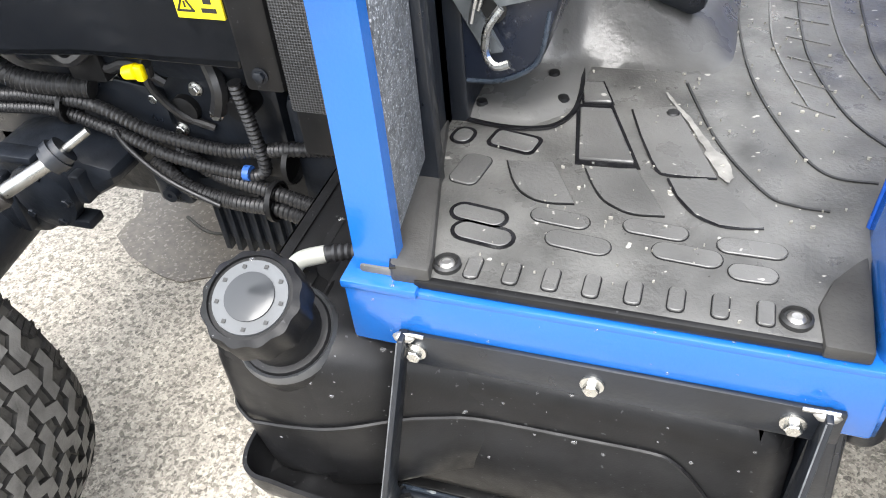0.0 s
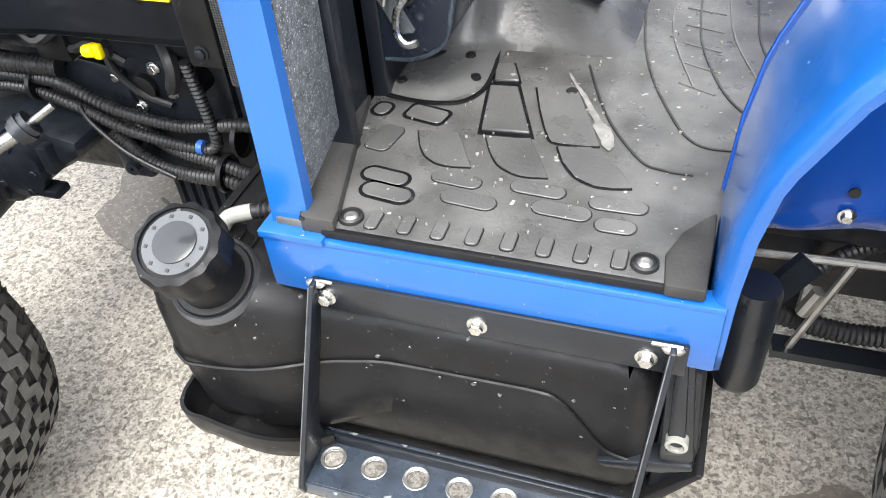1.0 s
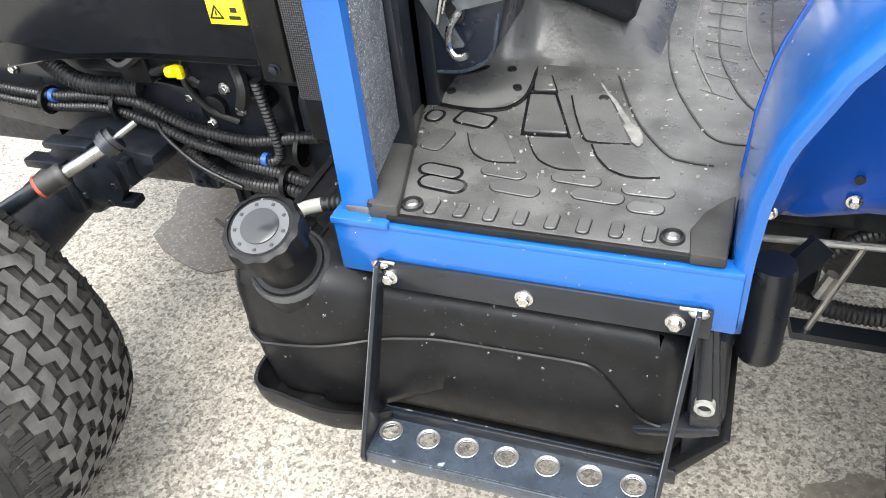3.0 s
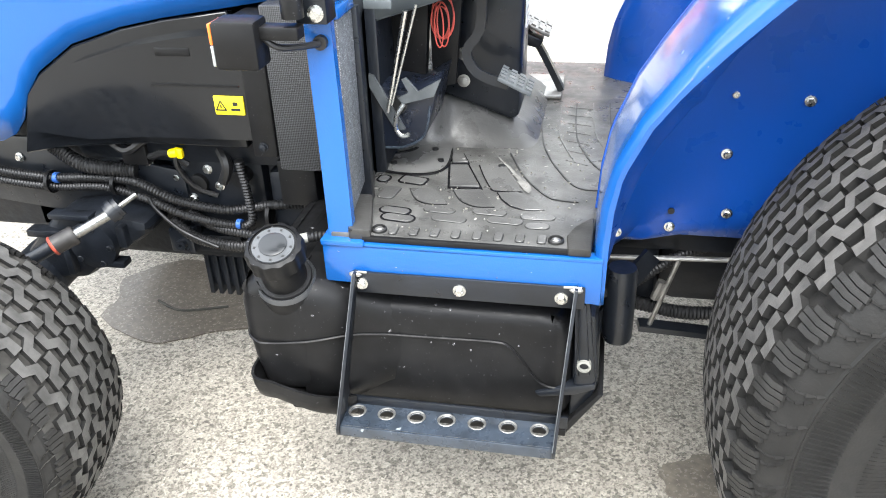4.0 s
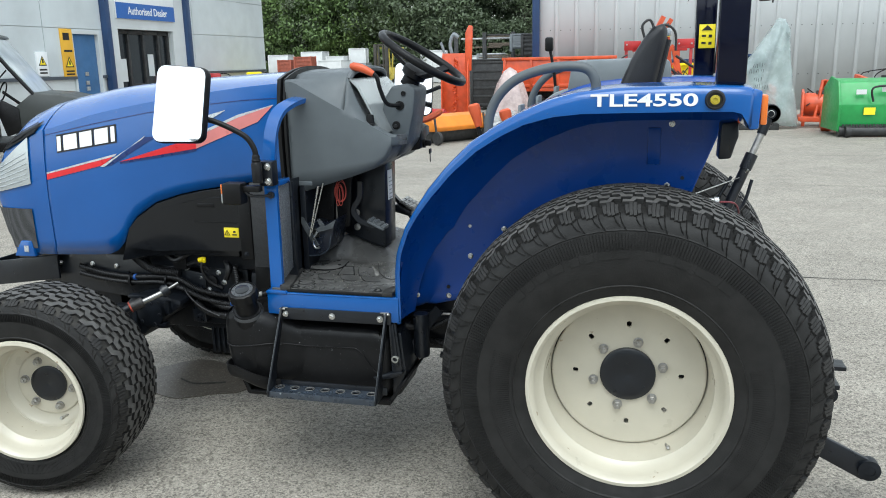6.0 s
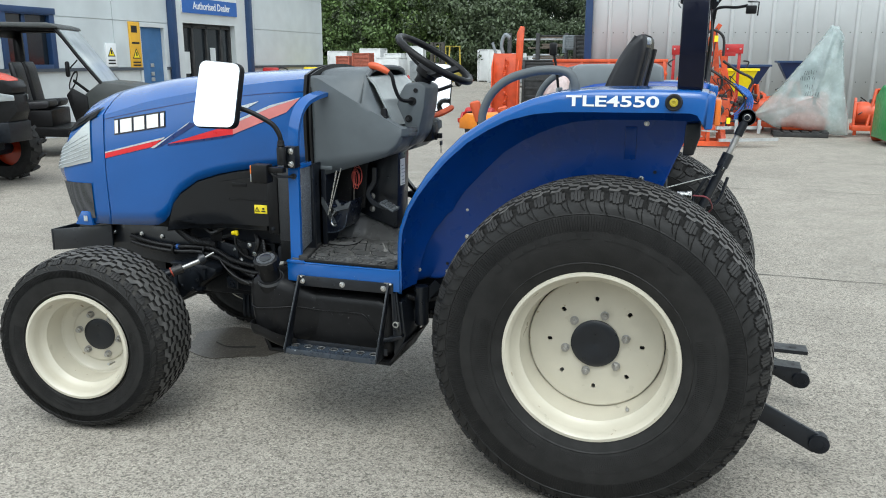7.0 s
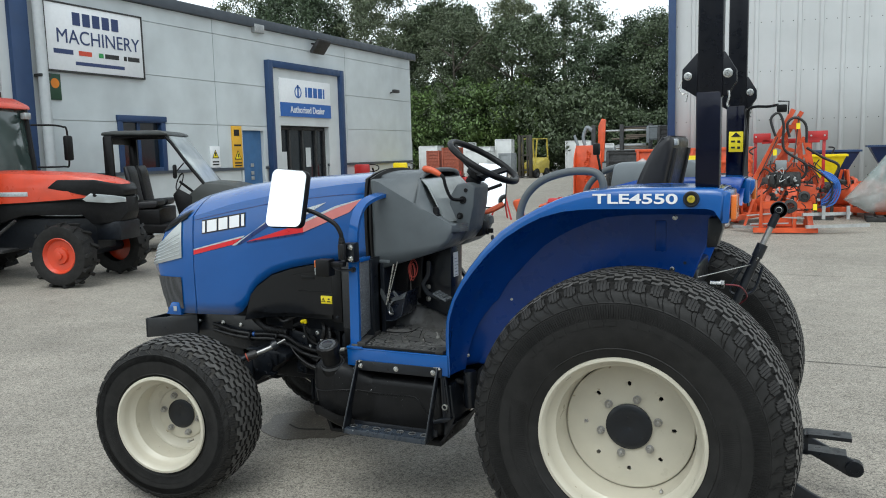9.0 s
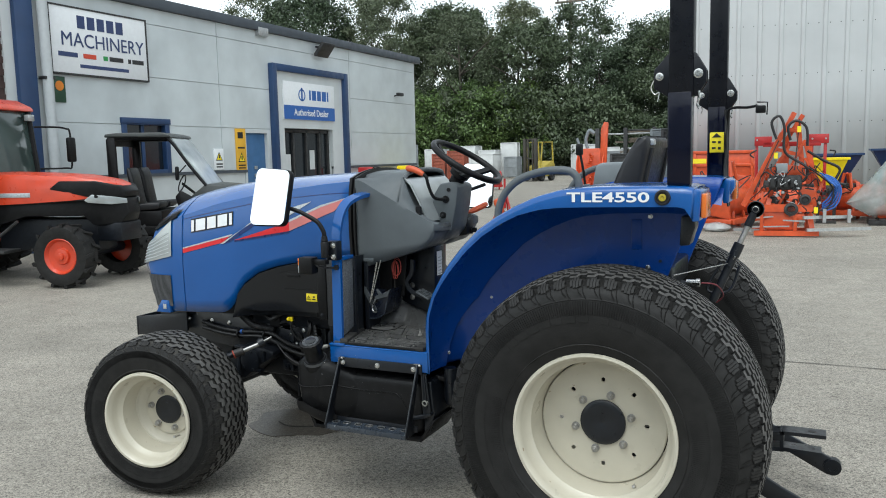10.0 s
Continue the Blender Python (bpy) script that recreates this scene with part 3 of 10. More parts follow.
for mir in (False, True):
    bm = B()
    hood_patch(bm, lambda u, v: -2.498 + 0.225 * u + 0.05 * v * (1 - u), lambda u: 0.945 + 0.05 * u, lambda u: 1.05 + 0.125 * u, 14, 8, 0.006, mir)
    lamp = part("headlight", bm, M_lens, tractor, "clear slanted headlight lens")
    for q in range(6):
        bm = B()
        hood_patch(bm, lambda u, v: -2.478 + 0.190 * u + 0.04 * q / 6 * (1 - u), lambda u: 0.962 + 0.05 * u + 0.016 * q * (1 + 0.25 * u), lambda u: 0.966 + 0.05 * u + 0.016 * q * (1 + 0.25 * u), 8, 1, 0.0085, mir)
        part("lens_rib", bm, M_silver, lamp)
    bm = B()
    hood_patch(bm, lambda u, v: -2.47 + 0.235 * u + 0.02 * v, lambda u: 1.085 + 0.105 * u, lambda u: 1.125 + 0.105 * u, 14, 5, 0.005, mir)
    for q in range(3):
        hood_patch(bm, lambda u, v: -2.46 + 0.225 * u, lambda u: 1.088 + 0.105 * u + 0.012 * q, lambda u: 1.094 + 0.105 * u + 0.012 * q, 14, 1, 0.009, mir)
    part("headlight_trim", bm, M_plastic, tractor)
    bm = B()
    hood_patch(bm, lambda u, v: -2.40 + 0.115 * u - 0.055 * v * (1 - u) , lambda u: 0.735, lambda u: 0.895, 8, 8, 0.005, mir)
    part("side_grille", bm, M_mesh, tractor, "dark mesh side grille")

# decals on the hood's left side
def decal(name, pts_lo, pts_hi, material, off=0.003, label=""):
    """A strip between two lines of (x, z), laid on the hood."""
    bm = B()
    rows = []
    for (x0, z0), (x1, z1) in zip(pts_lo, pts_hi):
        rows.append([hood_point(x0 + (x1 - x0) * v, hood_k(x0 + (x1 - x0) * v, z0 + (z1 - z0) * v), off) for v in (0, 0.25, 0.5, 0.75, 1)])
    sheet(bm, rows)
    return part(name, bm, material, tractor, label)


def line(a, b, n=8):
    return [(a[0] + (b[0] - a[0]) * i / n, a[1] + (b[1] - a[1]) * i / n) for i in range(n + 1)]

SEAM = [(-2.196, 1.180), (-2.139, 1.191), (-1.94, 1.229), (-1.733, 1.264), (-1.54, 1.287), (-1.351, 1.305), (-1.212, 1.312)]
decal("panel_seam", SEAM, [(x, z + 0.003) for x, z in SEAM], M_navy, 0.0012)
# brand word as five plain slanted bars
x = -2.135
for w in (0.018, 0.062, 0.056, 0.060, 0.018):
    z0 = 1.121 + (x + 2.137) * 0.155
    decal("brand_bar_edge", line((x - 0.004, z0 - 0.006), (x + w + 0.006, z0 - 0.006 + (w + 0.01) * 0.155), 2), line((x - 0.004, z0 + 0.062), (x + w + 0.006, z0 + 0.062 + (w + 0.01) * 0.155), 2), M_ink, 0.0022)
    decal("brand_bar", line((x, z0), (x + w, z0 + w * 0.155), 2), line((x, z0 + 0.056), (x + w, z0 + 0.056 + w * 0.155), 2), M_white, 0.0036, "white brand word drawn as plain bar")
    x += w + 0.012
decal("stripe", line((-2.195, 1.012), (-1.935, 1.072)), line((-2.194, 1.034), (-1.885, 1.106)), M_red, 0.0030, "red speed stripe decal")
decal("stripe_edge", line((-2.194, 1.034), (-1.880, 1.106)), line((-2.194, 1.040), (-1.870, 1.116)), M_silver, 0.0034)
decal("stripe_shadow", line((-1.925, 1.066), (-1.745, 1.178)), line((-1.895, 1.074), (-1.700, 1.178)), M_navy, 0.0020)
decal("stripe_shadow", line((-1.86, 1.078), (-1.535, 1.128), 10), line((-1.86, 1.088), (-1.535, 1.139), 10), M_navy, 0.0022)
decal("stripe_slash", line((-1.948, 1.066), (-1.755, 1.170), 8), line((-1.928, 1.066), (-1.740, 1.185), 8), M_silver, 0.0040)
decal("stripe", line((-1.86, 1.086), (-1.535, 1.137), 10), line((-1.84, 1.092), (-1.535, 1.178), 10), M_red, 0.0032)
decal("stripe", line((-1.535, 1.137), (-1.285, 1.232), 8) + [(-1.225, 1.288)], line((-1.535, 1.178), (-1.36, 1.248), 8) + [(-1.223, 1.290)], M_redfade, 0.0032, "pale red end of the stripe decal")
decal("stripe_edge", line((-1.535, 1.178), (-1.36, 1.248), 6) + [(-1.223, 1.289)], line((-1.535, 1.188), (-1.36, 1.258), 6) + [(-1.223, 1.2915)], M_silver, 0.0036)
decal("stripe_fin", line((-1.55, 1.200), (-1.412, 1.272), 6), line((-1.56, 1.236), (-1.411, 1.274), 6), M_silver, 0.0034)
bm = B()
for k0, k1 in ((-1.208, -1.186), (-1.184, -1.166)):
    rows = []
    for x, o in ((k0, 0.0), (k0 + 0.004, 0.014), (k1 - 0.004, 0.016), (k1, 0.0)):
        rows.append([hood_point(min(x, -1.206), k, o) for k in ks])
        rows[-1] = [(x, q[1], q[2]) for q in rows[-1]]
    sheet(bm, rows)
part("hood_seal", bm, M_plastic, tractor, "ribbed black rubber seal behind the hood")

# grey dash cowl
COWL_LOW = [(-1.174, 0.975, 0.270), (-1.10, 0.997, 0.270), (-1.034, 1.017, 0.268), (-0.94, 1.046, 0.262), (-0.86, 1.074, 0.254), (-0.825, 1.105, 0.250), (-0.803, 1.148, 0.247)]
COWL_RIM = [(-0.962, 1.380), (-0.945, 1.335), (-0.934, 1.306), (-0.918, 1.272), (-0.897, 1.241), (-0.870, 1.216), (-0.840, 1.197), (-0.803, 1.182)]


def cowl_side(x):
    """Points of the left side at x, from the lower edge to the crease."""
    zb, w = lerp_table(COWL_LOW, x)
    zc = max(min(1.368, 1.326 - 0.56 * (x + 1.07)), zb + 0.006)
    return w, zc, [(x, -w * (0.985 + 0.015 * math.sin(v * math.pi)), zb + (zc - 0.005 - zb) * v) for v in (0, 0.2, 0.4, 0.6, 0.8, 0.95)]


for f in (-1, 1):
    rows = []
    for x in np.linspace(-1.172, -0.962, 12):
        w, zc, row = cowl_side(x)
        row += [(x, -w + 0.004, zc), (x, -w + 0.012, zc + 0.006)]
        zu = 1.378 + 0.02 * (x + 1.0)
        row += [(x, -w + 0.012 + (w - 0.202) * v, zc + 0.006 + (zu - zc - 0.006) * v) for v in (0.25, 0.5, 0.75, 1.0)]
        row += [(x, -0.17, zu + 0.014), (x, -0.12, zu + 0.022), (x, -0.06, zu + 0.028), (x, 0.0, zu + 0.030)]
        rows.append(row)
    bm = B()
    sheet(bm, [[(a, -f * b, c) for a, b, c in r] for r in rows])
    rows = []
    for x in np.linspace(-0.962, -0.803, 16):
        w, zc, row = cowl_side(x)
        zr = max(lerp_table(COWL_RIM, x)[0], zc + 0.002)
        row += [(x, -w + 0.004, zc)] + [(x, -w + 0.004 + (w - 0.222) * v, zc + (zr - zc) * v) for v in (0.3, 0.65, 1.0)] + [(x, -0.212, zr - 0.004), (x, -0.208, zr - 0.016)]
        rows.append(row)
    rows.append([(-0.794, b * 0.93, c - 0.002) for a, b, c in rows[-1]])
    rows.append([(-0.790, -0.10, c - 0.006) for a, b, c in rows[-1]])
    sheet(bm, [[(a, -f * b, c) for a, b, c in r] for r in rows])
    sheet(bm, [[(x, f * y, lerp_table(COWL_RIM, x)[0] - dz) for y, dz in ((0.210, 0.010), (0.196, 0.016), (0.150, 0.026), (0.085, 0.030))] for x in np.linspace(-0.960, -0.800, 14)])
    rows = [[(x, -y if f > 0 else y, lerp_table(COWL_LOW, x)[0] - 0.001) for y in (-lerp_table(COWL_LOW, x)[1] * 0.98, -0.2, -0.1, 0.0)] for x in np.linspace(-1.172, -0.803, 12)]
    sheet(bm, rows)
    bmesh.ops.remove_doubles(bm, verts=bm.verts, dist=0.0012)
    cowl = part("dash_cowl", bm, M_grey, tractor, "dark grey moulded dash cowl with creased side")
    mod = cowl.modifiers.new("thickness", "SOLIDIFY")
    mod.thickness, mod.offset = 0.005, 0
bm = B()
box(bm, -1.155, -1.09, -0.272, -0.262, 1.008, 1.024, 0.003)
part("cowl_clip", bm, M_grey, tractor)
# instrument window
bm = B()
sheet(bm, [[(-0.955, -0.205, 1.375), (-0.955, 0.205, 1.375)], [(-0.925, -0.207, 1.345), (-0.925, 0.207, 1.345)], [(-0.885, -0.207, 1.27), (-0.885, 0.207, 1.27)], [(-0.845, -0.205, 1.185), (-0.845, 0.205, 1.185)]], 0.006)
part("instrument_panel", bm, M_lens, tractor, "pale clear-covered instrument panel")
bm = B()
tube(bm, rounded([(-0.962, -0.198, 1.372), (-0.955, -0.17, 1.394), (-0.955, -0.08, 1.406), (-0.955, 0.08, 1.406), (-0.955, 0.17, 1.394), (-0.962, 0.198, 1.372)], 5), 0.010, 8)
part("instrument_hood", bm, M_grey, tractor)
# steering column console
bm = B()
prism(bm, [(-0.875, 1.30), (-0.845, 1.345), (-0.79, 1.352), (-0.755, 1.335), (-0.765, 1.25), (-0.79, 1.14), (-0.83, 1.09), (-0.90, 1.075), (-0.90, 1.20)], -0.085, 0.085, "y", 0.012)
part("column_console", bm, M_grey, tractor, "dark grey steering column cover")
for c, r in (((-0.80, -0.087, 1.318), 0.009), ((-0.815, -0.087, 1.275), 0.017), ((-0.83, -0.087, 1.205), 0.015)):
    bm = B()
    lathe(bm, [(r, 0.004), (r, -0.002), (r * 0.8, -0.003), (0, -0.001)], "y", 16, Matrix.Translation(c))
    part("switch_recess", bm, M_plastic, tractor)
bm = B()
lathe(bm, [(0.007, 0), (0.007, -0.004), (0, -0.005)], "y", 12, Matrix.Translation((-0.832, -0.09, 1.203)))
part("hazard_switch", bm, M_seat, tractor)
bm = B()
tube(bm, rounded([(-0.815, -0.09, 1.275), (-0.845, -0.14, 1.285), (-0.862, -0.16, 1.335), (-0.87, -0.165, 1.375), (-0.885, -0.168, 1.392)], 5), 0.0075, 8)
stalk = part("shuttle_lever", bm, M_plastic, tractor, "black lever with orange grip")
bm = B()
tube(bm, rounded([(-0.882, -0.168, 1.388), (-0.92, -0.170, 1.408), (-0.965, -0.168, 1.418)], 4), [0.010, 0.0115, 0.013, 0.0135, 0.014, 0.0145, 0.0145, 0.014, 0.009], 10)
part("lever_grip", bm, M_orange, stalk, "orange moulded grip")
bm = B()
box(bm, -0.90, -0.865, -0.245, -0.212, 1.20, 1.225, 0.005)
lathe(bm, [(0.015, 0), (0.013, 0.03), (0.009, 0.032)], "z", 10, Matrix.Translation((-0.880, -0.228, 1.222)))
part("light_switch", bm, M_plastic, tractor, "black rotary switch")
# steering wheel
SW = pose(-0.748, 0.0, 1.440, 0, 32, 0)
bm = B()
tube(bm, [(0.166 * math.cos(a), 0.166 * math.sin(a), 0) for a in np.linspace(0, 2 * math.pi, 49)[:-1]], 0.0145, 12, True)
swheel = part("steering_wheel", bm, M_plastic, tractor, "black three-spoke steering wheel", SW)
for a in (65, 185, 305):
    c, s = math.cos(radians(a)), math.sin(radians(a))
    bm = B()
    tube(bm, rounded([(0.03 * c, 0.03 * s, -0.055), (0.09 * c, 0.09 * s, -0.040), (0.16 * c, 0.16 * s, -0.002)], 4), 0.012, 8, flat=(0.030, 0.012))
    part("spoke", bm, M_plastic, swheel)
bm = B()
lathe(bm, [(0.030, -0.115), (0.030, -0.085), (0.045, -0.075), (0.048, -0.05), (0.036, -0.040), (0, -0.037)], "z", 24)
part("wheel_hub", bm, M_plastic, swheel)
bm = B()
tube(bm, [(-0.80, 0, 1.33), (-0.775, 0, 1.385)], 0.026, 14)
part("steering_column", bm, M_plastic, tractor)
bm = B()
tube(bm, rounded([(-0.80, 0.06, 1.30), (-0.77, 0.11, 1.312), (-0.73, 0.17, 1.33)], 3), 0.008, 8)
part("column_lever", bm, M_plastic, tractor)
bm = B()
tube(bm, rounded([(-0.80, 0.085, 1.20), (-0.765, 0.14, 1.215), (-0.73, 0.19, 1.238)], 3), [0.006, 0.006, 0.012, 0.014, 0.014, 0.014, 0.010], 8)
part("throttle_lever", bm, M_orange, tractor, "orange throttle lever grip")
bm = B()
prism(bm, [(-0.90, 1.08), (-0.79, 1.10), (-0.785, 1.16), (-0.80, 1.20), (-0.90, 1.2)], 0.085, 0.165, "y", 0.008)
part("ignition_housing", bm, M_plastic, tractor)
bm = B()
lathe(bm, [(0.018, 0), (0.018, 0.016), (0.014, 0.018)], "x", 14, Matrix.Translation((-0.80, 0.135, 1.118)))
box(bm, -0.785, -0.76, 0.128, 0.142, 1.108, 1.130, 0.003)
ign = part("ignition_key", bm, M_plastic, tractor, "black ignition key with hanging fob")
bm = B()
box(bm, -0.768, -0.762, 0.122, 0.150, 1.078, 1.098, 0.003)
box(bm, -0.767, -0.764, 0.133, 0.139, 1.045, 1.082, 0.001)
part("key_fob", bm, M_ink, ign)

# firewall, lower column and tunnel under the dash
bm = B()
prism(bm, [(-1.155, 0.70), (-1.155, 1.02), (-1.12, 1.02), (-1.12, 0.70)], -0.27, 0.30, "y", 0.004)
part("firewall", bm, M_black, tractor)
bm = B()
M_navyblack = mat("navy_black_moulding", (0.008, 0.011, 0.020), 0.30, var=0.2, scale=14, bump=0.0003, bscale=200, spots=(0.05, 0.055, 0.065), spot_scale=150, spot_cut=0.68)
M_websteel = mat("dull_grey_steel", (0.105, 0.115, 0.122), 0.45, 0.2, var=0.25, scale=30, bump=0.0003, bscale=200)
prism(bm, [(-1.125, 0.751), (-1.084, 0.754), (-1.055, 0.768), (-1.036, 0.788), (-1.024, 0.837), (-1.010, 0.890), (-1.060, 0.862), (-1.125, 0.872)], -0.268, -0.13, "y", 0.006)
brkt = part("pedal_bracket_cover", bm, M_navyblack, tractor, "navy-black moulded cover with a V of grey steel webs")
for web in ([(-1.155, 0.899), (-1.131, 0.893), (-1.078, 0.793), (-1.096, 0.789)], [(-1.072, 0.890), (-1.051, 0.865), (-1.008, 0.889), (-1.022, 0.857), (-1.080, 0.841), (-1.088, 0.852), (-1.068, 0.863), (-1.080, 0.887)]):
    bm = B()
    prism(bm, web, -0.275, -0.268, "y", 0.0)
    part("steel_web", bm, M_websteel, brkt)
bm = B()
lathe(bm, [(0.017, 0.004), (0.017, -0.0015), (0.014, -0.002), (0.013, 0.001), (0, 0.001)], "y", 18, Matrix.Translation((-1.090, -0.270, 0.838)))
part("rod_slot", bm, M_ink, brkt)
for plate in ([(-1.125, 0.84), (-1.060, 0.85), (-1.046, 1.03), (-1.125, 1.03)], [(-1.050, 0.83), (-1.004, 0.84), (-0.985, 1.04), (-1.052, 1.04)]):
    bm = B()
    prism(bm, plate, -0.165 + 0.015 * (plate[1][0] > -1.03), -0.14, "y", 0.004)
    part("inner_panel", bm, M_plastic, brkt)
bm = B()
tube(bm, rounded([(-1.120, -0.266, 0.752), (-1.084, -0.267, 0.755), (-1.055, -0.267, 0.769), (-1.040, -0.267, 0.789), (-1.031, -0.267, 0.837)], 4), 0.0028, 8)
part("cover_lip", bm, M_step, brkt)
bm = B()
prism(bm, [(-1.06, 0.80), (-0.99, 0.775), (-0.905, 0.742), (-0.890, 0.752), (-0.882, 1.07), (-1.06, 1.06)], -0.072, 0.055, "y", 0.008)
part("column_shroud", bm, M_black, tractor, "black lower steering column shroud")
bm = B()
box(bm, -0.8825, -0.8795, -0.052, -0.004, 0.925, 1.035, 0.0)
lab = part("instruction_label", bm, M_white, tractor, "white instruction label with faint lines of print")
bm = B()
for i in range(6):
    box(bm, -0.8792, -0.8784, -0.046, -0.010 - 0.008 * (i % 3 == 2), 0.93 + 0.015 * i, 0.934 + 0.015 * i)
part("print_line", bm, M_silver, lab)
# tunnel cover under the pedals, swelling towards the front
bm = B()
rows = []
for x in np.linspace(-1.155, -0.848, 26):
    high = float(np.interp(x, (-1.155, -1.035, -0.915, -0.87, -0.848), (0.10, 0.088, 0.050, 0.022, 0.0)))
    left = float(np.interp(x, (-1.155, -1.05, -1.03, -0.87, -0.848), (-0.20, -0.165, -0.130, -0.127, -0.105)))
    foot = float(np.interp(x, (-1.155, -1.134, -1.057, -1.022), (-0.235, -0.272, -0.270, -0.235)))
    row = []
    for y in np.linspace(-0.290, 0.24, 54):
        edge = min(1.0, max(0.0, (y - left) / 0.075))
        flange = 0.012 * min(1.0, max(0.0, (y - foot) / 0.018)) * min(1.0, max(0.0, (-1.008 - x) / 0.018))
        row.append((x, y, 0.6995 + max(high * edge, flange)))
    rows.append(row)
sheet(bm, rows)
part("tunnel_cover", bm, M_hump, tractor, "smooth grey plastic tunnel cover")
for q in ((-1.112, -0.245, 0.711), (-1.046, -0.170, 0.711), (-1.026, -0.217, 0.708)):
    bm = B()
    lathe(bm, [(0.007, 0), (0.006, 0.004), (0, 0.005)], "z", 12, Matrix.Translation(q))
    part("cover_plug", bm, M_plastic, tractor)
# pedals
bm = B()
tube(bm, rounded([(-0.950, -0.165, 1.01), (-0.954, -0.165, 0.950), (-0.980, -0.166, 0.908), (-0.958, -0.168, 0.868), (-0.90, -0.170, 0.848)], 3), 0.01, 8, flat=(0.009, 0.018))
clutch = part("clutch_pedal", bm, M_black, tractor, "black clutch pedal with ribbed steel pad")
bm = B()
PM = pose(-0.886, -0.172, 0.856, 0, 26, 0)
box(bm, -0.034, 0.034, -0.034, 0.034, -0.004, 0.004, 0.002, PM)
for i in range(4):
    for j in range(4):
        box(bm, -0.034 + 0.018 * i, -0.022 + 0.018 * i, -0.032 + 0.017 * j, -0.02 + 0.017 * j, 0.003, 0.008, 0, PM)
part("pedal_pad", bm, M_websteel, clutch, "ribbed grey pedal pad")
bm = B()
tube(bm, rounded([(-0.975, 0.22, 0.93), (-0.935, 0.22, 0.88), (-0.90, 0.22, 0.848), (-0.865, 0.22, 0.795), (-0.822, 0.22, 0.712)], 3), 0.01, 8, flat=(0.026, 0.014))
brake = part("brake_pedal", bm, M_black, tractor, "black brake pedals with steel pads")
bm = B()
prism(bm, [(-0.965, 0.85), (-0.93, 0.862), (-0.865, 0.835), (-0.875, 0.815), (-0.95, 0.835)], 0.19, 0.25, "y", 0.004)
part("pedal_bracket", bm, M_black, brake)
for y in (0.205, 0.262):
    bm = B()
    PM = pose(-0.882, y, 0.862, 0, 26, 0)
    box(bm, -0.034, 0.034, -0.025, 0.025, -0.004, 0.004, 0.002, PM)
    for i in range(4):
        box(bm, -0.031 + 0.017 * i, -0.020 + 0.017 * i, -0.023, 0.023, 0.003, 0.008, 0, PM)
    part("pedal_pad", bm, M_steel, brake, "ribbed steel pedal pad")
bm = B()
box(bm, -0.97, -0.82, 0.18, 0.34, 0.702, 0.711, 0.003)
part("treadle_base", bm, M_steel, tractor)
# link rod, hook and coiled wire under the dash
bm = B()
tube(bm, [(-1.063, -0.285, 1.01), (-1.106, -0.285, 0.828)], [0.005, 0.003], 8)
part("control_rod", bm, M_chrome, tractor)
bm = B()
tube(bm, [(-1.044, -0.285, 1.02), (-1.098, -0.285, 0.842)], 0.0028, 8)
part("control_rod", bm, M_chrome, tractor)
for x, z in ((-1.002, 0.877), (-1.003, 0.822)):
    bm = B()
    hexbolt(bm, (x, -0.072, z), 0.009, 0.006)
    part("shroud_bolt", bm, M_steel, tractor)
bm = B()
tube(bm, rounded([(-1.075, -0.285, 0.845), (-1.088, -0.29, 0.825), (-1.090, -0.292, 0.80), (-1.08, -0.295, 0.788), (-1.065, -0.295, 0.792)], 4), 0.0045, 8)
part("hook", bm, M_chrome, tractor, "bent bright steel hook")
M_redwire = mat("red_wire", (0.5, 0.08, 0.06), 0.4)
coil = None
for k in range(6):
    bm = B()
    lean = 0.004 * math.sin(2.1 * k)
    ring = []
    for a in np.linspace(0, 2 * math.pi, 29)[:-1]:
        ring.append((-1.019 + lean + (0.020 - 0.0022 * k) * math.cos(a), -0.185 - 0.004 * k + 0.004 * math.sin(a + k), 0.978 - 0.003 * k + (0.040 - 0.0035 * (k % 4)) * math.sin(a)))
    tube(bm, ring, 0.0014, 6, True)
    turn = part("wire_turn" if coil else "coiled_wire", bm, M_redwire, coil or tractor, "" if coil else "coil of thin red wire")
    coil = coil or turn

# floor: plate, rubber mat with raised pads and ribs
bm = B()
prism(bm, [(-1.165, -0.515), (-0.728, -0.515), (-0.724, -0.38), (-0.66, -0.29), (-0.66, 0.29), (-0.724, 0.38), (-0.728, 0.515), (-1.165, 0.515)], 0.672, 0.686, "z", 0.003)
part("floor_plate", bm, M_black, tractor)
bm = B()
prism(bm, [(-1.155, -0.512), (-1.15, -0.25), (-1.12, -0.24), (-1.12, 0.48), (-0.64, 0.48), (-0.64, -0.285), (-0.712, -0.365), (-0.724, -0.415), (-0.728, -0.515)], 0.686, 0.701, "z", 0.004)
fmat = part("floor_mat", bm, M_mat, tractor, "worn grey rubber floor mat with raised pads")
bm = B()
prism(bm, [(-1.122, -0.517), (-1.130, -0.480), (-1.150, -0.400), (-1.172, -0.30), (-1.176, -0.25), (-1.160, -0.247), (-1.143, -0.268), (-1.118, -0.375), (-1.087, -0.497), (-1.084, -0.517)], 0.69, 0.7125, "z", 0.004)
part("mat_border", bm, M_matdark, fmat)
bm = B()
prism(bm, [(-0.728, -0.521), (-0.764, -0.521), (-0.768, -0.478), (-0.756, -0.445), (-0.738, -0.42), (-0.727, -0.408), (-0.7265, -0.46)], 0.69, 0.7045, "z", 0.003)
part("mat_border", bm, M_matdark, fmat)
bm = B()
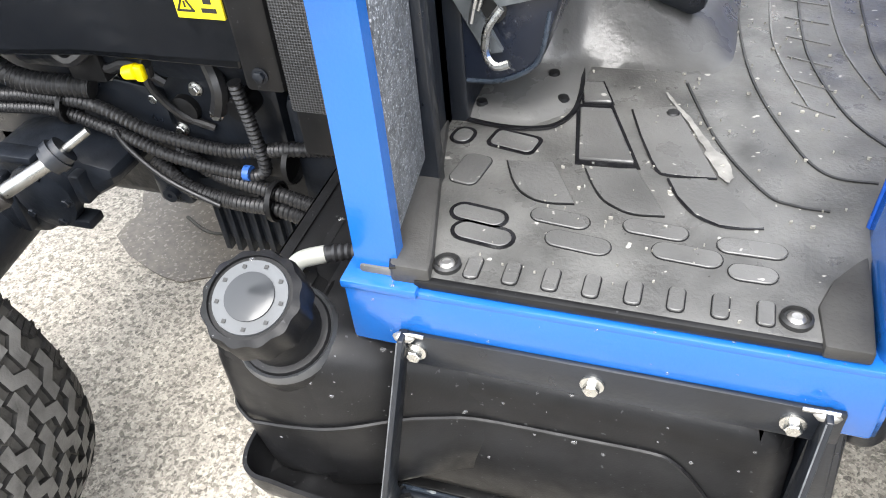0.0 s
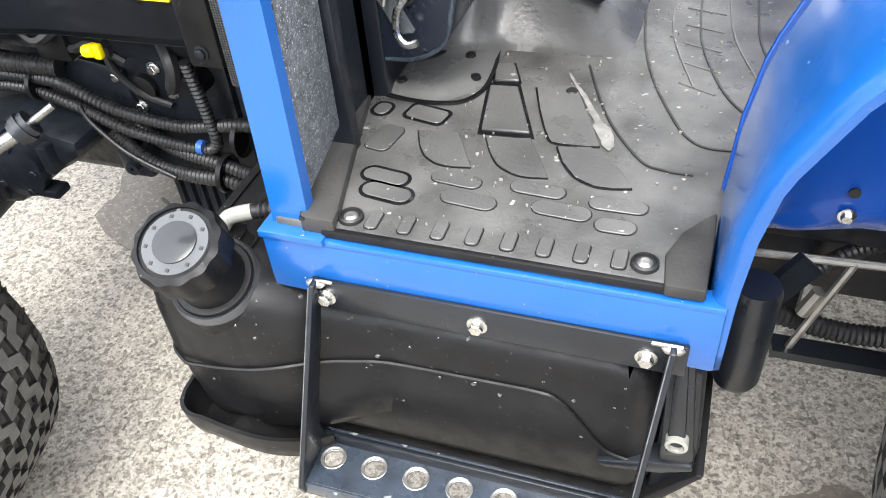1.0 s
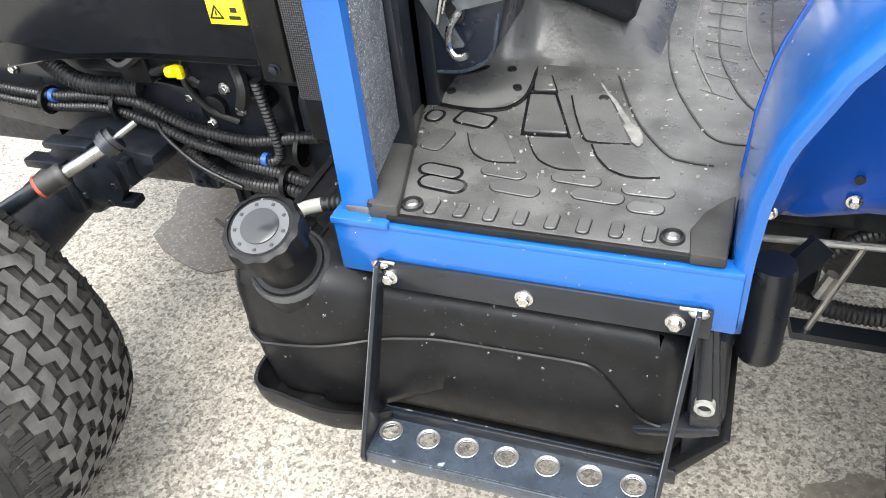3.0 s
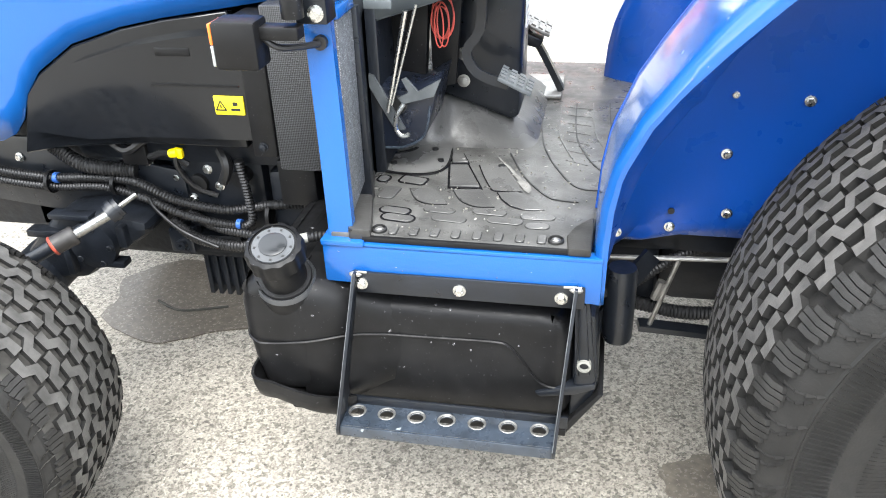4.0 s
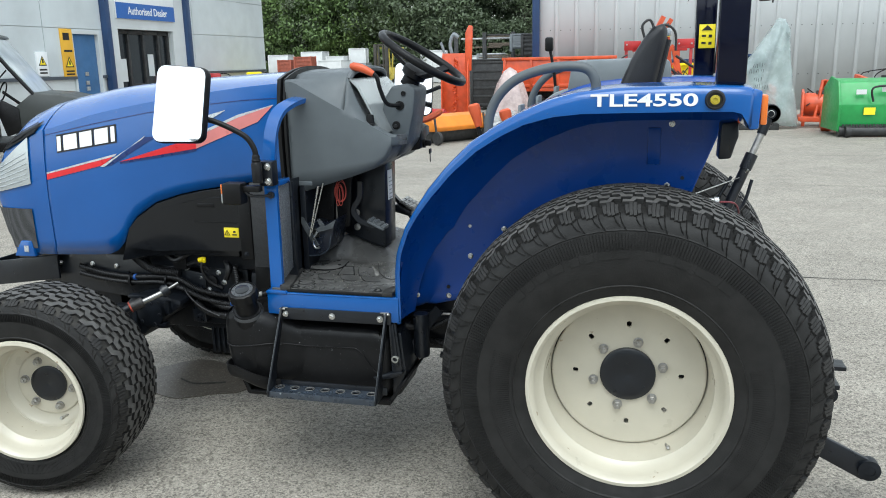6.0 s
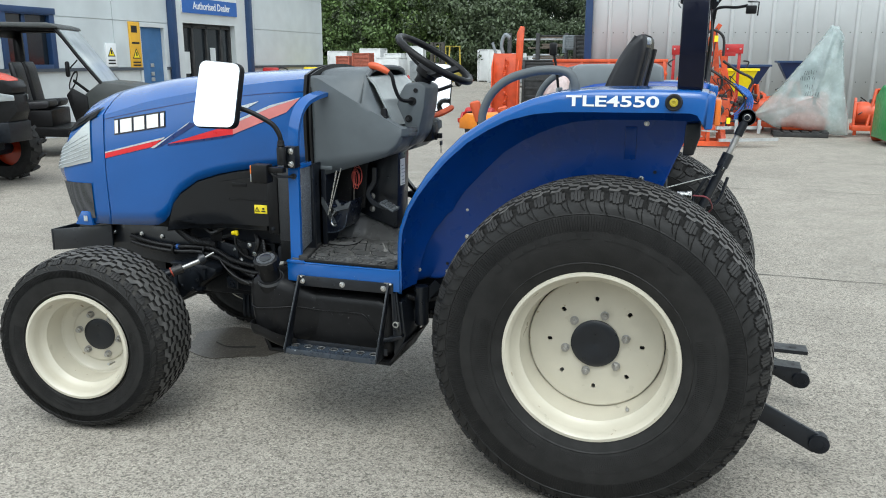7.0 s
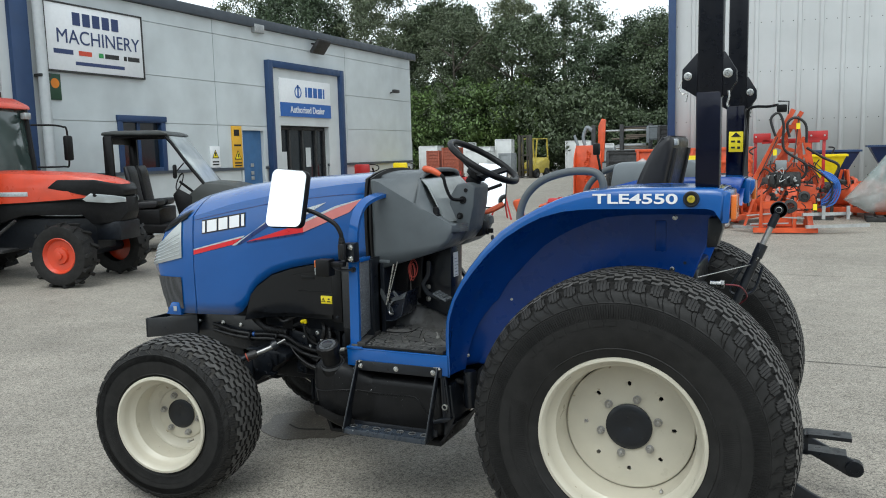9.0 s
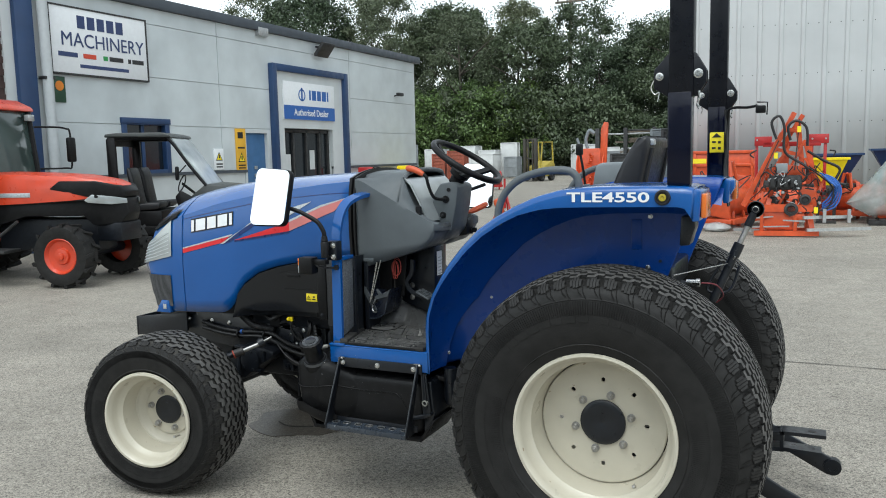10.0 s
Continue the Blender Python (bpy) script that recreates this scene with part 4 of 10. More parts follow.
prism(bm, [(-1.10, -0.519), (-0.735, -0.519), (-0.735, -0.509), (-1.10, -0.509)], 0.6895, 0.6995, "z", 0.003)
part("mat_lip", bm, M_plastic, fmat)
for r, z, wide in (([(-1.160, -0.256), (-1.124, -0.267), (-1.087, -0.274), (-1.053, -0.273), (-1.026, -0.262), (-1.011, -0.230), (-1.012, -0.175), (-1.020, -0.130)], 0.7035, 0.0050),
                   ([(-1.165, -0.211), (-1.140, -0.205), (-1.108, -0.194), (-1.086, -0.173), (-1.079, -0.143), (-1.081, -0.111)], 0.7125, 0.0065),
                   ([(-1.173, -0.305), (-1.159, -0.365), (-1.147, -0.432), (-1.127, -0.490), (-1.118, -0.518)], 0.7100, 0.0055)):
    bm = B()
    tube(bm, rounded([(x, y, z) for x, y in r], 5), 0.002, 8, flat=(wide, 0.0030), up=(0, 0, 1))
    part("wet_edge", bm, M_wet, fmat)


def pad(cx, cy, lx, ly, turn=0.0, h=0.0014, r=0.45, wet=False):
    """A raised rounded pad on the mat, in a thin wet or dark outline."""
    def outline(gx, gy):
        pts = []
        rr = min(gx, gy) * r
        for sx, sy, a0 in ((1, 1, 0), (-1, 1, 90), (-1, -1, 180), (1, -1, 270)):
            for k in range(5):
                a = radians(a0 + 22.5 * k)
                pts.append((sx * (gx / 2 - rr) + rr * math.cos(a), sy * (gy / 2 - rr) + rr * math.sin(a)))
        return pts
    m = pose(cx, cy, 0, 0, 0, turn)
    bm = B()
    prism(bm, outline(lx, ly), 0.698, 0.7014 + h, "z", 0.0007, m, 1)
    ob = part("mat_pad", bm, M_mattop, fmat)
    bm = B()
    e = 0.008 if wet else 0.0022
    prism(bm, outline(lx + e, ly + e), 0.699, 0.7021 if wet else 0.7015, "z", 0, m)
    part("pad_edge", bm, M_wet if wet else M_plastic, fmat)


for i in range(8):
    pad(-1.051 + 0.0349 * i, -0.4935, 0.013, 0.027, 0, 0.0022, 0.35)
pad(-1.119, -0.296, 0.019, 0.024, -10, wet=True)
pad(-1.062, -0.297, 0.048, 0.027, -12, wet=True, r=0.25)
pad(-1.094, -0.353, 0.030, 0.050, -10, r=0.3)
pad(-1.066, -0.422, 0.052, 0.020, -8, wet=True, r=0.5)
pad(-1.055, -0.448, 0.056, 0.022, -8, wet=True, r=0.5)
pad(-0.990, -0.411, 0.056, 0.020, -6, r=0.5)
pad(-0.968, -0.441, 0.060, 0.022, -6, r=0.5)
pad(-0.903, -0.409, 0.058, 0.020, -4, r=0.5)
pad(-0.873, -0.437, 0.060, 0.022, -4, r=0.5)
pad(-0.820, -0.417, 0.058, 0.020, 0, r=0.5)
pad(-0.818, -0.449, 0.040, 0.020, 0, r=0.5)


def fan_pad(pts, wet=0):
    """A fan-shaped raised pad; its curved side has a dark line round it."""
    bm = B()
    prism(bm, pts, 0.698, 0.7027, "z", 0.0007, None, 1)
    part("mat_pad", bm, M_mattop, fmat)
    bm = B()
    tube(bm, [(q.x, q.y, 0.7014) for q in rounded([(x, y, 0) for x, y in pts[:6]], 3)], 0.002, 6, flat=(0.0030 if wet else 0.0018, 0.0024))
    part("pad_edge", bm, M_wet if wet else M_plastic, fmat)


for wet_pts, top_pts in (([(-1.013, -0.168), (-0.990, -0.165), (-0.974, -0.205), (-1.004, -0.208)], 0), ([(-1.006, -0.222), (-0.972, -0.219), (-0.935, -0.313), (-0.990, -0.316)], 1)):
    bm = B()
    c_ = sum((Vector(q) for q in wet_pts), Vector((0, 0))) / 4
    prism(bm, [tuple(c_ + (Vector(q) - c_) * 1.18) for q in wet_pts], 0.699, 0.7021, "z")
    part("pad_edge", bm, M_wet, fmat)
    bm = B()
    prism(bm, wet_pts, 0.698, 0.7045, "z", 0.0012, None, 1)
    part("mat_pad", bm, M_mattop, fmat)
fan_pad([(-1.061, -0.332), (-1.049, -0.360), (-1.037, -0.378), (-1.020, -0.389), (-1.002, -0.391), (-0.981, -0.388), (-0.997, -0.357), (-1.014, -0.326)])
fan_pad([(-0.981, -0.330), (-0.968, -0.358), (-0.955, -0.377), (-0.936, -0.389), (-0.920, -0.392), (-0.897, -0.389), (-0.910, -0.362), (-0.932, -0.321)])
fan_pad([(-0.900, -0.331), (-0.889, -0.357), (-0.871, -0.381), (-0.849, -0.392), (-0.830, -0.392), (-0.811, -0.388), (-0.828, -0.357), (-0.847, -0.336), (-0.865, -0.324)], 1)
fan_pad([(-0.950, -0.215), (-0.935, -0.262), (-0.919, -0.304), (-0.908, -0.324), (-0.883, -0.325), (-0.855, -0.322), (-0.868, -0.288), (-0.890, -0.235), (-0.905, -0.20)], 1)
# curved ribs that fan out across the mat
RIBS = [[(-0.898, -0.150), (-0.858, -0.26), (-0.812, -0.335), (-0.785, -0.350), (-0.755, -0.352)],
        [(-0.853, 0.14), (-0.85, 0.012), (-0.828, -0.133), (-0.788, -0.246), (-0.756, -0.296), (-0.712, -0.301)], [(-0.782, 0.16), (-0.778, 0.024), (-0.767, -0.08), (-0.733, -0.19), (-0.69, -0.25)], [(-0.708, 0.16), (-0.705, 0.036), (-0.697, -0.068), (-0.668, -0.16)],
        [(-0.815, 0.15), (-0.812, 0.0), (-0.80, -0.08), (-0.77, -0.18)], [(-0.745, 0.16), (-0.74, 0.03), (-0.728, -0.06), (-0.70, -0.15)]]
for i, r in enumerate(RIBS):
    bm = B()
    tube(bm, [(q.x, q.y, 0.7015) for q in rounded([(x, y, 0) for x, y in r], 8)], 0.0022 if i < 4 else 0.0012, 6, flat=(0.0026 if i < 4 else 0.002, 0.0028))
    part("mat_rib", bm, M_ink if i < 4 else M_mattop, fmat)
for i in range(7):
    bm = B()
    tube(bm, [(-0.80 + 0.002 * i, 0.13 - 0.05 * i, 0.7012), (-0.745, 0.12 - 0.052 * i, 0.7012)], 0.001, 6, flat=(0.0022, 0.002))
    part("mat_rib", bm, M_mattop, fmat)
bm = B()
way = rounded([(-0.918, -0.175, 0.7034), (-0.905, -0.200, 0.7034), (-0.890, -0.225, 0.7034), (-0.872, -0.262, 0.7034), (-0.853, -0.300, 0.7034), (-0.845, -0.328, 0.7034)], 5)
wide = [0.002, 0.0025, 0.0035, 0.004, 0.011, 0.002]
rnd = random.Random(31)
hw = [float(np.interp(i / 5, range(6), wide)) * rnd.uniform(0.7, 1.3) for i in range(len(way))]
sheet(bm, [[(q.x - w, q.y, q.z) for q, w in zip(way, hw)], [(q.x + w, q.y, q.z) for q, w in zip(way, hw)]])
part("dried_mud_smear", bm, mat("dried_pale_mud", (0.19, 0.185, 0.172), 0.7, var=0.3, scale=60), fmat)
bm = B()
for k in range(150):
    x, y = rnd.uniform(-1.08, -0.70), rnd.uniform(-0.51, 0.02)
    if x > -0.74 and y < -0.36 or x < -0.85 and y > -0.13:
        continue
    r, turn = rnd.choice((0.0007, 0.0009, 0.0012, 0.0020)), rnd.uniform(0, 3.1)
    pts = [(x + r * m_ * math.cos(turn + a), y + r * 0.6 * m_ * math.sin(turn + a)) for a, m_ in ((0, 1.3), (1.3, 0.8), (2.6, 1.1), (3.9, 1.0), (5.2, 0.7))]
    prism(bm, pts, 0.7005, 0.7040, "z")
tagged(part("dirt_scatter", bm, mat("pale_straw_crumbs", (0.26, 0.25, 0.22), 0.8, var=0.4, scale=200), fmat, "pale crumbs of dirt and straw"), kind="stuff")
bm = B()
lathe(bm, [(0.008, 0), (0.006, 0.003), (0, 0.0035)], "z", 12, Matrix.Translation((-0.907, -0.215, 0.7015)))
part("mat_plug", bm, M_ink, fmat)
for x in (-1.075, -0.784):
    bm = B()
    lathe(bm, [(0.0135, 0.0), (0.0128, 0.006), (0.0105, 0.008), (0.010, 0.004), (0, 0.003)], "z", 20, Matrix.Translation((x, -0.495, 0.699)))
    ring = part("mat_fastener", bm, M_ink, fmat, "black cup with domed bolt")
    bm = B()
    lathe(bm, [(0.0082, 0.002), (0.0074, 0.005), (0.0042, 0.007), (0, 0.0065)], "z", 14, Matrix.Translation((x, -0.495, 0.699)))
    part("bolt", bm, M_steel, ring)

# blue sill, pillar and foam panel
bm = B()
prism(bm, [(-1.168, 0.690), (-0.708, 0.6865), (-0.708, 0.604), (-1.168, 0.612)], -0.524, -0.506, "y", 0.004)
box(bm, -1.168, -0.708, -0.524, -0.50, 0.680, 0.6885, 0.002)
box(bm, -1.1685, -1.095, -0.528, -0.47, 0.684, 0.6935, 0.002)
part("sill", bm, M_blue, tractor, "blue painted steel sill under the floor")
bm = B()
prism(bm, [(-1.168, 0.690), (-0.708, 0.6865), (-0.708, 0.604), (-1.168, 0.612)], 0.506, 0.524, "y", 0.004)
part("sill", bm, M_blue, tractor)
for f in (-1, 1):
    bm = B()
    way = rounded([(-1.137, f * 0.502, 0.688), (-1.142, f * 0.489, 0.85), (-1.149, f * 0.474, 1.05), (-1.147, f * 0.468, 1.16), (-1.142, f * 0.446, 1.232), (-1.134, f * 0.405, 1.277), (-1.122, f * 0.34, 1.300), (-1.118, f * 0.268, 1.308)], 5)
    tube(bm, way, 0.02, 8, flat=(0.042, 0.016), up=(0, 1, 0))
    tube(bm, [q + Vector((-0.017, -f * 0.012, 0)) for q in way[:-12]], 0.01, 8, flat=(0.004, 0.030), up=(0, 1, 0))
    part("pillar", bm, M_blue, tractor, "blue bent steel pillar beside the dash")
    bm = B()
    prism(bm, [(f * 0.484, 0.715), (f * 0.463, 1.040), (f * 0.388, 1.040), (f * 0.396, 0.742)], -1.136, -1.124, "x", 0.002)
    foam = part("heat_shield", bm, M_foam, tractor, "wet speckled grey insulation panel")
    bm = B()
    box(bm, -1.142, -1.120, min(f * 0.468, f * 0.385), max(f * 0.468, f * 0.385), 1.038, 1.056, 0.003)
    part("shield_edge", bm, M_blue, foam)
bm = B()
prism(bm, [(-0.292, 0.70), (-0.292, 1.0), (-0.270, 1.02), (-0.262, 1.02), (-0.262, 0.70)], -1.155, -1.140, "x", 0.003)
prism(bm, [(-0.388, 0.70), (-0.388, 1.04), (-0.37, 1.04), (-0.37, 0.70)], -1.15, -1.116, "x", 0.002)
box(bm, -1.15, -1.14, -0.37, -0.27, 0.70, 1.04)
part("corner_post", bm, M_black, tractor)

# step under the sill
M_wornedge = mat("worn_dull_edge", (0.16, 0.17, 0.18), 0.4, 0.5, 0.4, 50)
bm = B()
box(bm, -1.118, -0.733, -0.530, -0.524, 0.598, 0.638, 0.0015)
step = part("step", bm, M_black, tractor, "black welded steel step bolted to the sill")
for x, dx in ((-1.112, 0.030), (-0.747, 0.020)):
    bm = B()
    k = dx / 0.266
    lean = Matrix(((1, 0, k, x - k * 0.634), (0, 1, 0, 0), (0, 0, 1, 0), (0, 0, 0, 1)))
    prism(bm, [(-0.542, 0.640), (-0.525, 0.640), (-0.5305, 0.585), (-0.556, 0.470), (-0.563, 0.425), (-0.556, 0.398), (-0.538, 0.378), (-0.536, 0.354), (-0.618, 0.352), (-0.622, 0.368)], -0.003, 0.003, "x", 0.0012, lean)
    side = part("step_side", bm, M_black, step)
    bm = B()
    tube(bm, [lean @ Vector((-0.0026, -0.5424, 0.638)), lean @ Vector((-0.0026, -0.582, 0.503)), lean @ Vector((-0.0026, -0.6222, 0.370))], 0.0008, 6)
    part("worn_edge", bm, M_wornedge, side, "worn steel edge")
    bm = B()
    ball(bm, (x, -0.531, 0.634), 0.007, 8, (1.6, 0.8, 0.8))
    tube(bm, rounded([(x - 0.004, -0.532, 0.637), (x + 0.008, -0.531, 0.639), (x + 0.02 * (1 if x < -1 else -1), -0.531, 0.6385)], 4), 0.0022, 6)
    part("weld", bm, M_steel, step, "bright weld bead")
bm = B()
t = bmesh.new()
# tread with a row of round drain holes: strips round each hole
nx, x0, x1, y0, y1, zt = 7, -1.146, -0.768, -0.612, -0.536, 0.372
w = (x1 - x0) / nx
for i in range(nx):
    cx, cy = x0 + w * (i + 0.5), (y0 + y1) / 2
    ring = [t.verts.new((cx + 0.0125 * math.cos(2 * math.pi * k / 16), cy + 0.0125 * math.sin(2 * math.pi * k / 16), zt)) for k in range(16)]
    out = []
    for k in range(16):
        c, s = math.cos(2 * math.pi * k / 16), math.sin(2 * math.pi * k / 16)
        f = min(w / 2 / max(abs(c), 1e-6), (y1 - y0) / 2 / max(abs(s), 1e-6))
        corner = k % 4 == 2
        out.append(t.verts.new((cx + (math.copysign(w / 2, c) if corner else f * c), cy + (math.copysign((y1 - y0) / 2, s) if corner else f * s), zt)))
    low = [t.verts.new((v.co.x, v.co.y, zt - 0.004)) for v in ring]
    for k in range(16):
        k2 = (k + 1) % 16
        t.faces.new((ring[k], ring[k2], out[k2], out[k]))
        t.faces.new((ring[k], ring[k2], low[k2], low[k]))
blend(bm, t)
prism(bm, [(y0, zt), (y0 - 0.004, zt), (y0 - 0.004, zt - 0.022), (y0, zt - 0.022)], x0, x1, "x", 0.001)
prism(bm, [(y1, zt), (y1 + 0.004, zt), (y1 + 0.004, zt - 0.018), (y1, zt - 0.018)], x0, x1, "x", 0.001)
part("step_tread", bm, M_step, step, "black step tread with a row of round holes")
for i in range(nx):
    bm = B()
    cx = x0 + w * (i + 0.5)
    lathe(bm, [(0.0120, -0.001), (0.0165, 0.0014), (0.0155, 0.002), (0.0125, 0.001)], "z", 16, Matrix.Translation((cx, (y0 + y1) / 2, zt)), cap=False)
    part("hole_rim", bm, M_steel, step, "worn bright rim of a drain hole")
bm = B()
box(bm, -1.150, -0.748, -0.553, -0.546, 0.362, 0.388, 0.002)
part("step_brace", bm, M_black, step)
for x in (-1.102, -0.936, -0.770):
    bm = B()
    hexbolt(bm, (x, -0.530, 0.617), 0.0075, 0.010)
    part("bolt", bm, M_chrome, step, "bright zinc-plated flange bolt")

# fuel tank: moulded body, raised filler, seam, cap, tray
bm = B()
prof = [(-1.282, 0.36), (-1.304, 0.45), (-1.312, 0.585), (-1.295, 0.622), (-1.262, 0.636), (-1.215, 0.632), (-1.175, 0.600), (-1.135, 0.572), (-1.08, 0.566), (-0.80, 0.566), (-0.765, 0.556), (-0.748, 0.530), (-0.744, 0.36), (-0.77, 0.335), (-1.28, 0.33)]
prism(bm, prof, -0.508, -0.24, "y", 0.028, None, 3)
prism(bm, [(-1.290, 0.385), (-1.307, 0.46), (-1.316, 0.520), (-1.316, 0.600), (-1.30, 0.628), (-1.26, 0.640), (-1.215, 0.634), (-1.188, 0.605), (-1.18, 0.54), (-1.185, 0.40)], -0.572, -0.44, "y", 0.034, None, 4)
rows = []
for k in range(13):
    v = k / 12
    e = v * v * (3 - 2 * v)
    x, yf, zt = -1.215 + 0.185 * v, -0.570 + 0.064 * e, 0.628 - 0.064 * e
    rows.append([(x, -0.42, zt), (x, yf + 0.045, zt), (x, yf + 0.02, zt - 0.006), (x, yf + 0.006, zt - 0.02), (x, yf, zt - 0.045), (x, yf, 0.46), (x, yf + 0.004, 0.40), (x, yf + 0.03, 0.36)])
sheet(bm, rows)
tank = part("fuel_tank", bm, M_plastic, tractor, "black moulded plastic fuel tank")
bm = B()
tube(bm, rounded([(-1.320, -0.40, 0.520), (-1.314, -0.54, 0.516), (-1.290, -0.574, 0.509), (-1.262, -0.5755, 0.507), (-1.215, -0.5735, 0.512), (-1.190, -0.569, 0.514), (-1.165, -0.561, 0.516), (-1.140, -0.549, 0.516), (-1.115, -0.536, 0.513), (-1.090, -0.525, 0.508), (-1.065, -0.515, 0.503), (-1.03, -0.510, 0.500), (-0.95, -0.510, 0.502), (-0.880, -0.510, 0.503), (-0.858, -0.510, 0.497), (-0.838, -0.510, 0.475), (-0.799, -0.510, 0.422), (-0.750, -0.510, 0.414)], 5), 0.0026, 6)
part("mould_seam", bm, M_plastic, tank, "raised mould seam")
NK = pose(-1.234, -0.532, 0.604, 24, 3, 0)
bm = B()
lathe(bm, [(0.052, -0.04), (0.052, 0.004), (0.047, 0.018), (0.044, 0.024), (0.036, 0.026)], "z", 32, NK)
lathe(bm, [(0.038, 0.0), (0.038, 0.095), (0.03, 0.097)], "z", 28, NK)
part("filler_neck", bm, M_plastic, tank)
# collar ring in lighter grey, a painted highlight along the neck's edge
bm = B()
lathe(bm, [(0.0455, 0.020), (0.0490, 0.0235), (0.0505, 0.020), (0.0520, 0.012)], "z", 40, NK, cap=False)
part("neck_collar", bm, mat("highlight_collar_plastic", (0.05, 0.052, 0.055), 0.35, var=0.15), tank, "moulded collar round the filler neck, painted grey as its highlight")
bm = B()
n = 72
prof = [(1.0, 0.0), (1.0, 0.022), (0.95, 0.030), (0.82, 0.033), (0.81, 0.030), (0.45, 0.030)]
t = bmesh.new()
rings = []
for k, h in [(0.9, -0.002)] + prof:
    rings.append([t.verts.new(((0.041 + (0.0012 * math.cos(i * 2 * math.pi / n * 12) if k > 0.9 else 0)) * k * math.cos(2 * math.pi * i / n), (0.041 + (0.0012 * math.cos(i * 2 * math.pi / n * 12) if k > 0.9 else 0)) * k * math.sin(2 * math.pi * i / n), h)) for i in range(n)])
for p, q in zip(rings, rings[1:]):
    for i in range(n):
        t.faces.new((p[i], p[(i + 1) % n], q[(i + 1) % n], q[i]))
t.faces.new(rings[-1])
blend(bm, t, NK @ Matrix.Translation((0, 0, 0.082)) @ Matrix.Diagonal((1.17, 1.17, 1, 1)))
fcap = part("filler_cap", bm, M_plastic, tank, "black screw cap with a grey ring of print")
bm = B()
lathe(bm, [(0.0352, 0.112), (0.0348, 0.1145), (0.0215, 0.1148), (0.0215, 0.112)], "z", 36, NK)
part("cap_ring", bm, mat("grey_cap_ring", (0.066, 0.070, 0.074), 0.45, var=0.25), fcap, "grey printed ring")
bm = B()
lathe(bm, [(0.0235, 0.112), (0.0230, 0.1165), (0.017, 0.1178), (0, 0.1178)], "z", 30, NK)
part("cap_button", bm, mat("dark_grey_cap", (0.024, 0.026, 0.028), 0.18), fcap)
bm = B()
for i in range(9):
    a = 2 * math.pi * i / 9
    box(bm, -0.0018, 0.0018, -0.0018, 0.0018, 0.1146, 0.1154, 0, NK @ pose(0.030 * math.cos(a), 0.030 * math.sin(a), 0))
part("cap_mark", bm, M_ink, fcap)
bm = B()
tube(bm, rounded([(-1.252, -0.482, 0.640), (-1.240, -0.476, 0.656), (-1.215, -0.466, 0.661)], 5), 0.0092, 16)
part("vent_fitting", bm, M_whiteplastic, tank, "white plastic vent fitting")
bm = B()
tube(bm, rounded([(-1.217, -0.467, 0.661), (-1.185, -0.456, 0.660), (-1.155, -0.450, 0.648), (-1.13, -0.448, 0.60)], 6), 0.0088, 12, rib=0.09)
part("vent_hose", bm, M_hose, tank)
bm = B()
prism(bm, [(-1.302, 0.412), (-1.292, 0.412), (-1.262, 0.322), (-0.76, 0.322), (-0.70, 0.405), (-0.690, 0.405), (-0.752, 0.308), (-1.28, 0.308)], -0.505, -0.25, "y", 0.003)
lip = rounded([(-1.307, -0.40, 0), (-1.307, -0.545, 0), (-1.304, -0.585, 0), (-1.290, -0.606, 0), (-1.262, -0.612, 0), (-1.200, -0.604, 0), (-1.155, -0.582, 0), (-1.124, -0.555, 0)], 6)
levels = []
for z, k in ((0.452, 1.0), (0.432, 0.988), (0.412, 0.955), (0.400, 0.88), (0.396, 0.70), (0.394, 0.40)):
    levels.append([(-1.20 + (q.x + 1.20) * k, -0.46 + (q.y + 0.46) * k, max(z - 0.045 * max(0.0, (q.x + 1.26) / 0.10), 0.342)) for q in lip])
sheet(bm, levels, 0.005)
prism(bm, [(-1.302, 0.412), (-1.300, 0.375), (-1.27, 0.308), (-0.752, 0.308), (-0.752, 0.322), (-1.26, 0.322), (-1.292, 0.395)], -0.512, -0.505, "y", 0.002)
part("tank_tray", bm, M_plastic, tractor, "black folded steel tray under the tank")
bm = B()
prism(bm, [(-0.748, 0.60), (-0.724, 0.60), (-0.706, 0.44), (-0.712, 0.43), (-0.742, 0.428)], -0.512, -0.50, "y", 0.003)
prism(bm, [(-0.742, 0.60), (-0.730, 0.60), (-0.716, 0.455), (-0.736, 0.452)], -0.519, -0.512, "y", 0.003)
prism(bm, [(-0.81, 0.405), (-0.75, 0.425), (-0.706, 0.435), (-0.704, 0.425), (-0.74, 0.408), (-0.80, 0.396)], -0.515, -0.46, "y", 0.003)
brk = part("tank_bracket", bm, M_black, tractor, "glossy black steel tank bracket")
bm = B()
lathe(bm, [(0.012, 0), (0.012, -0.012), (0.008, -0.013), (0.008, -0.006), (0, -0.005)], "y", 20, Matrix.Translation((-0.727, -0.512, 0.478)))
part("bolt", bm, M_whiteplastic, brk, "pale capped bolt")
bm = B()
prism(bm, [(-0.745, 0.56), (-0.712, 0.56), (-0.700, 0.42), (-0.72, 0.34), (-0.75, 0.33)], -0.49, -0.30, "y", 0.008)
part("tank_end_guard", bm, M_black, tractor)

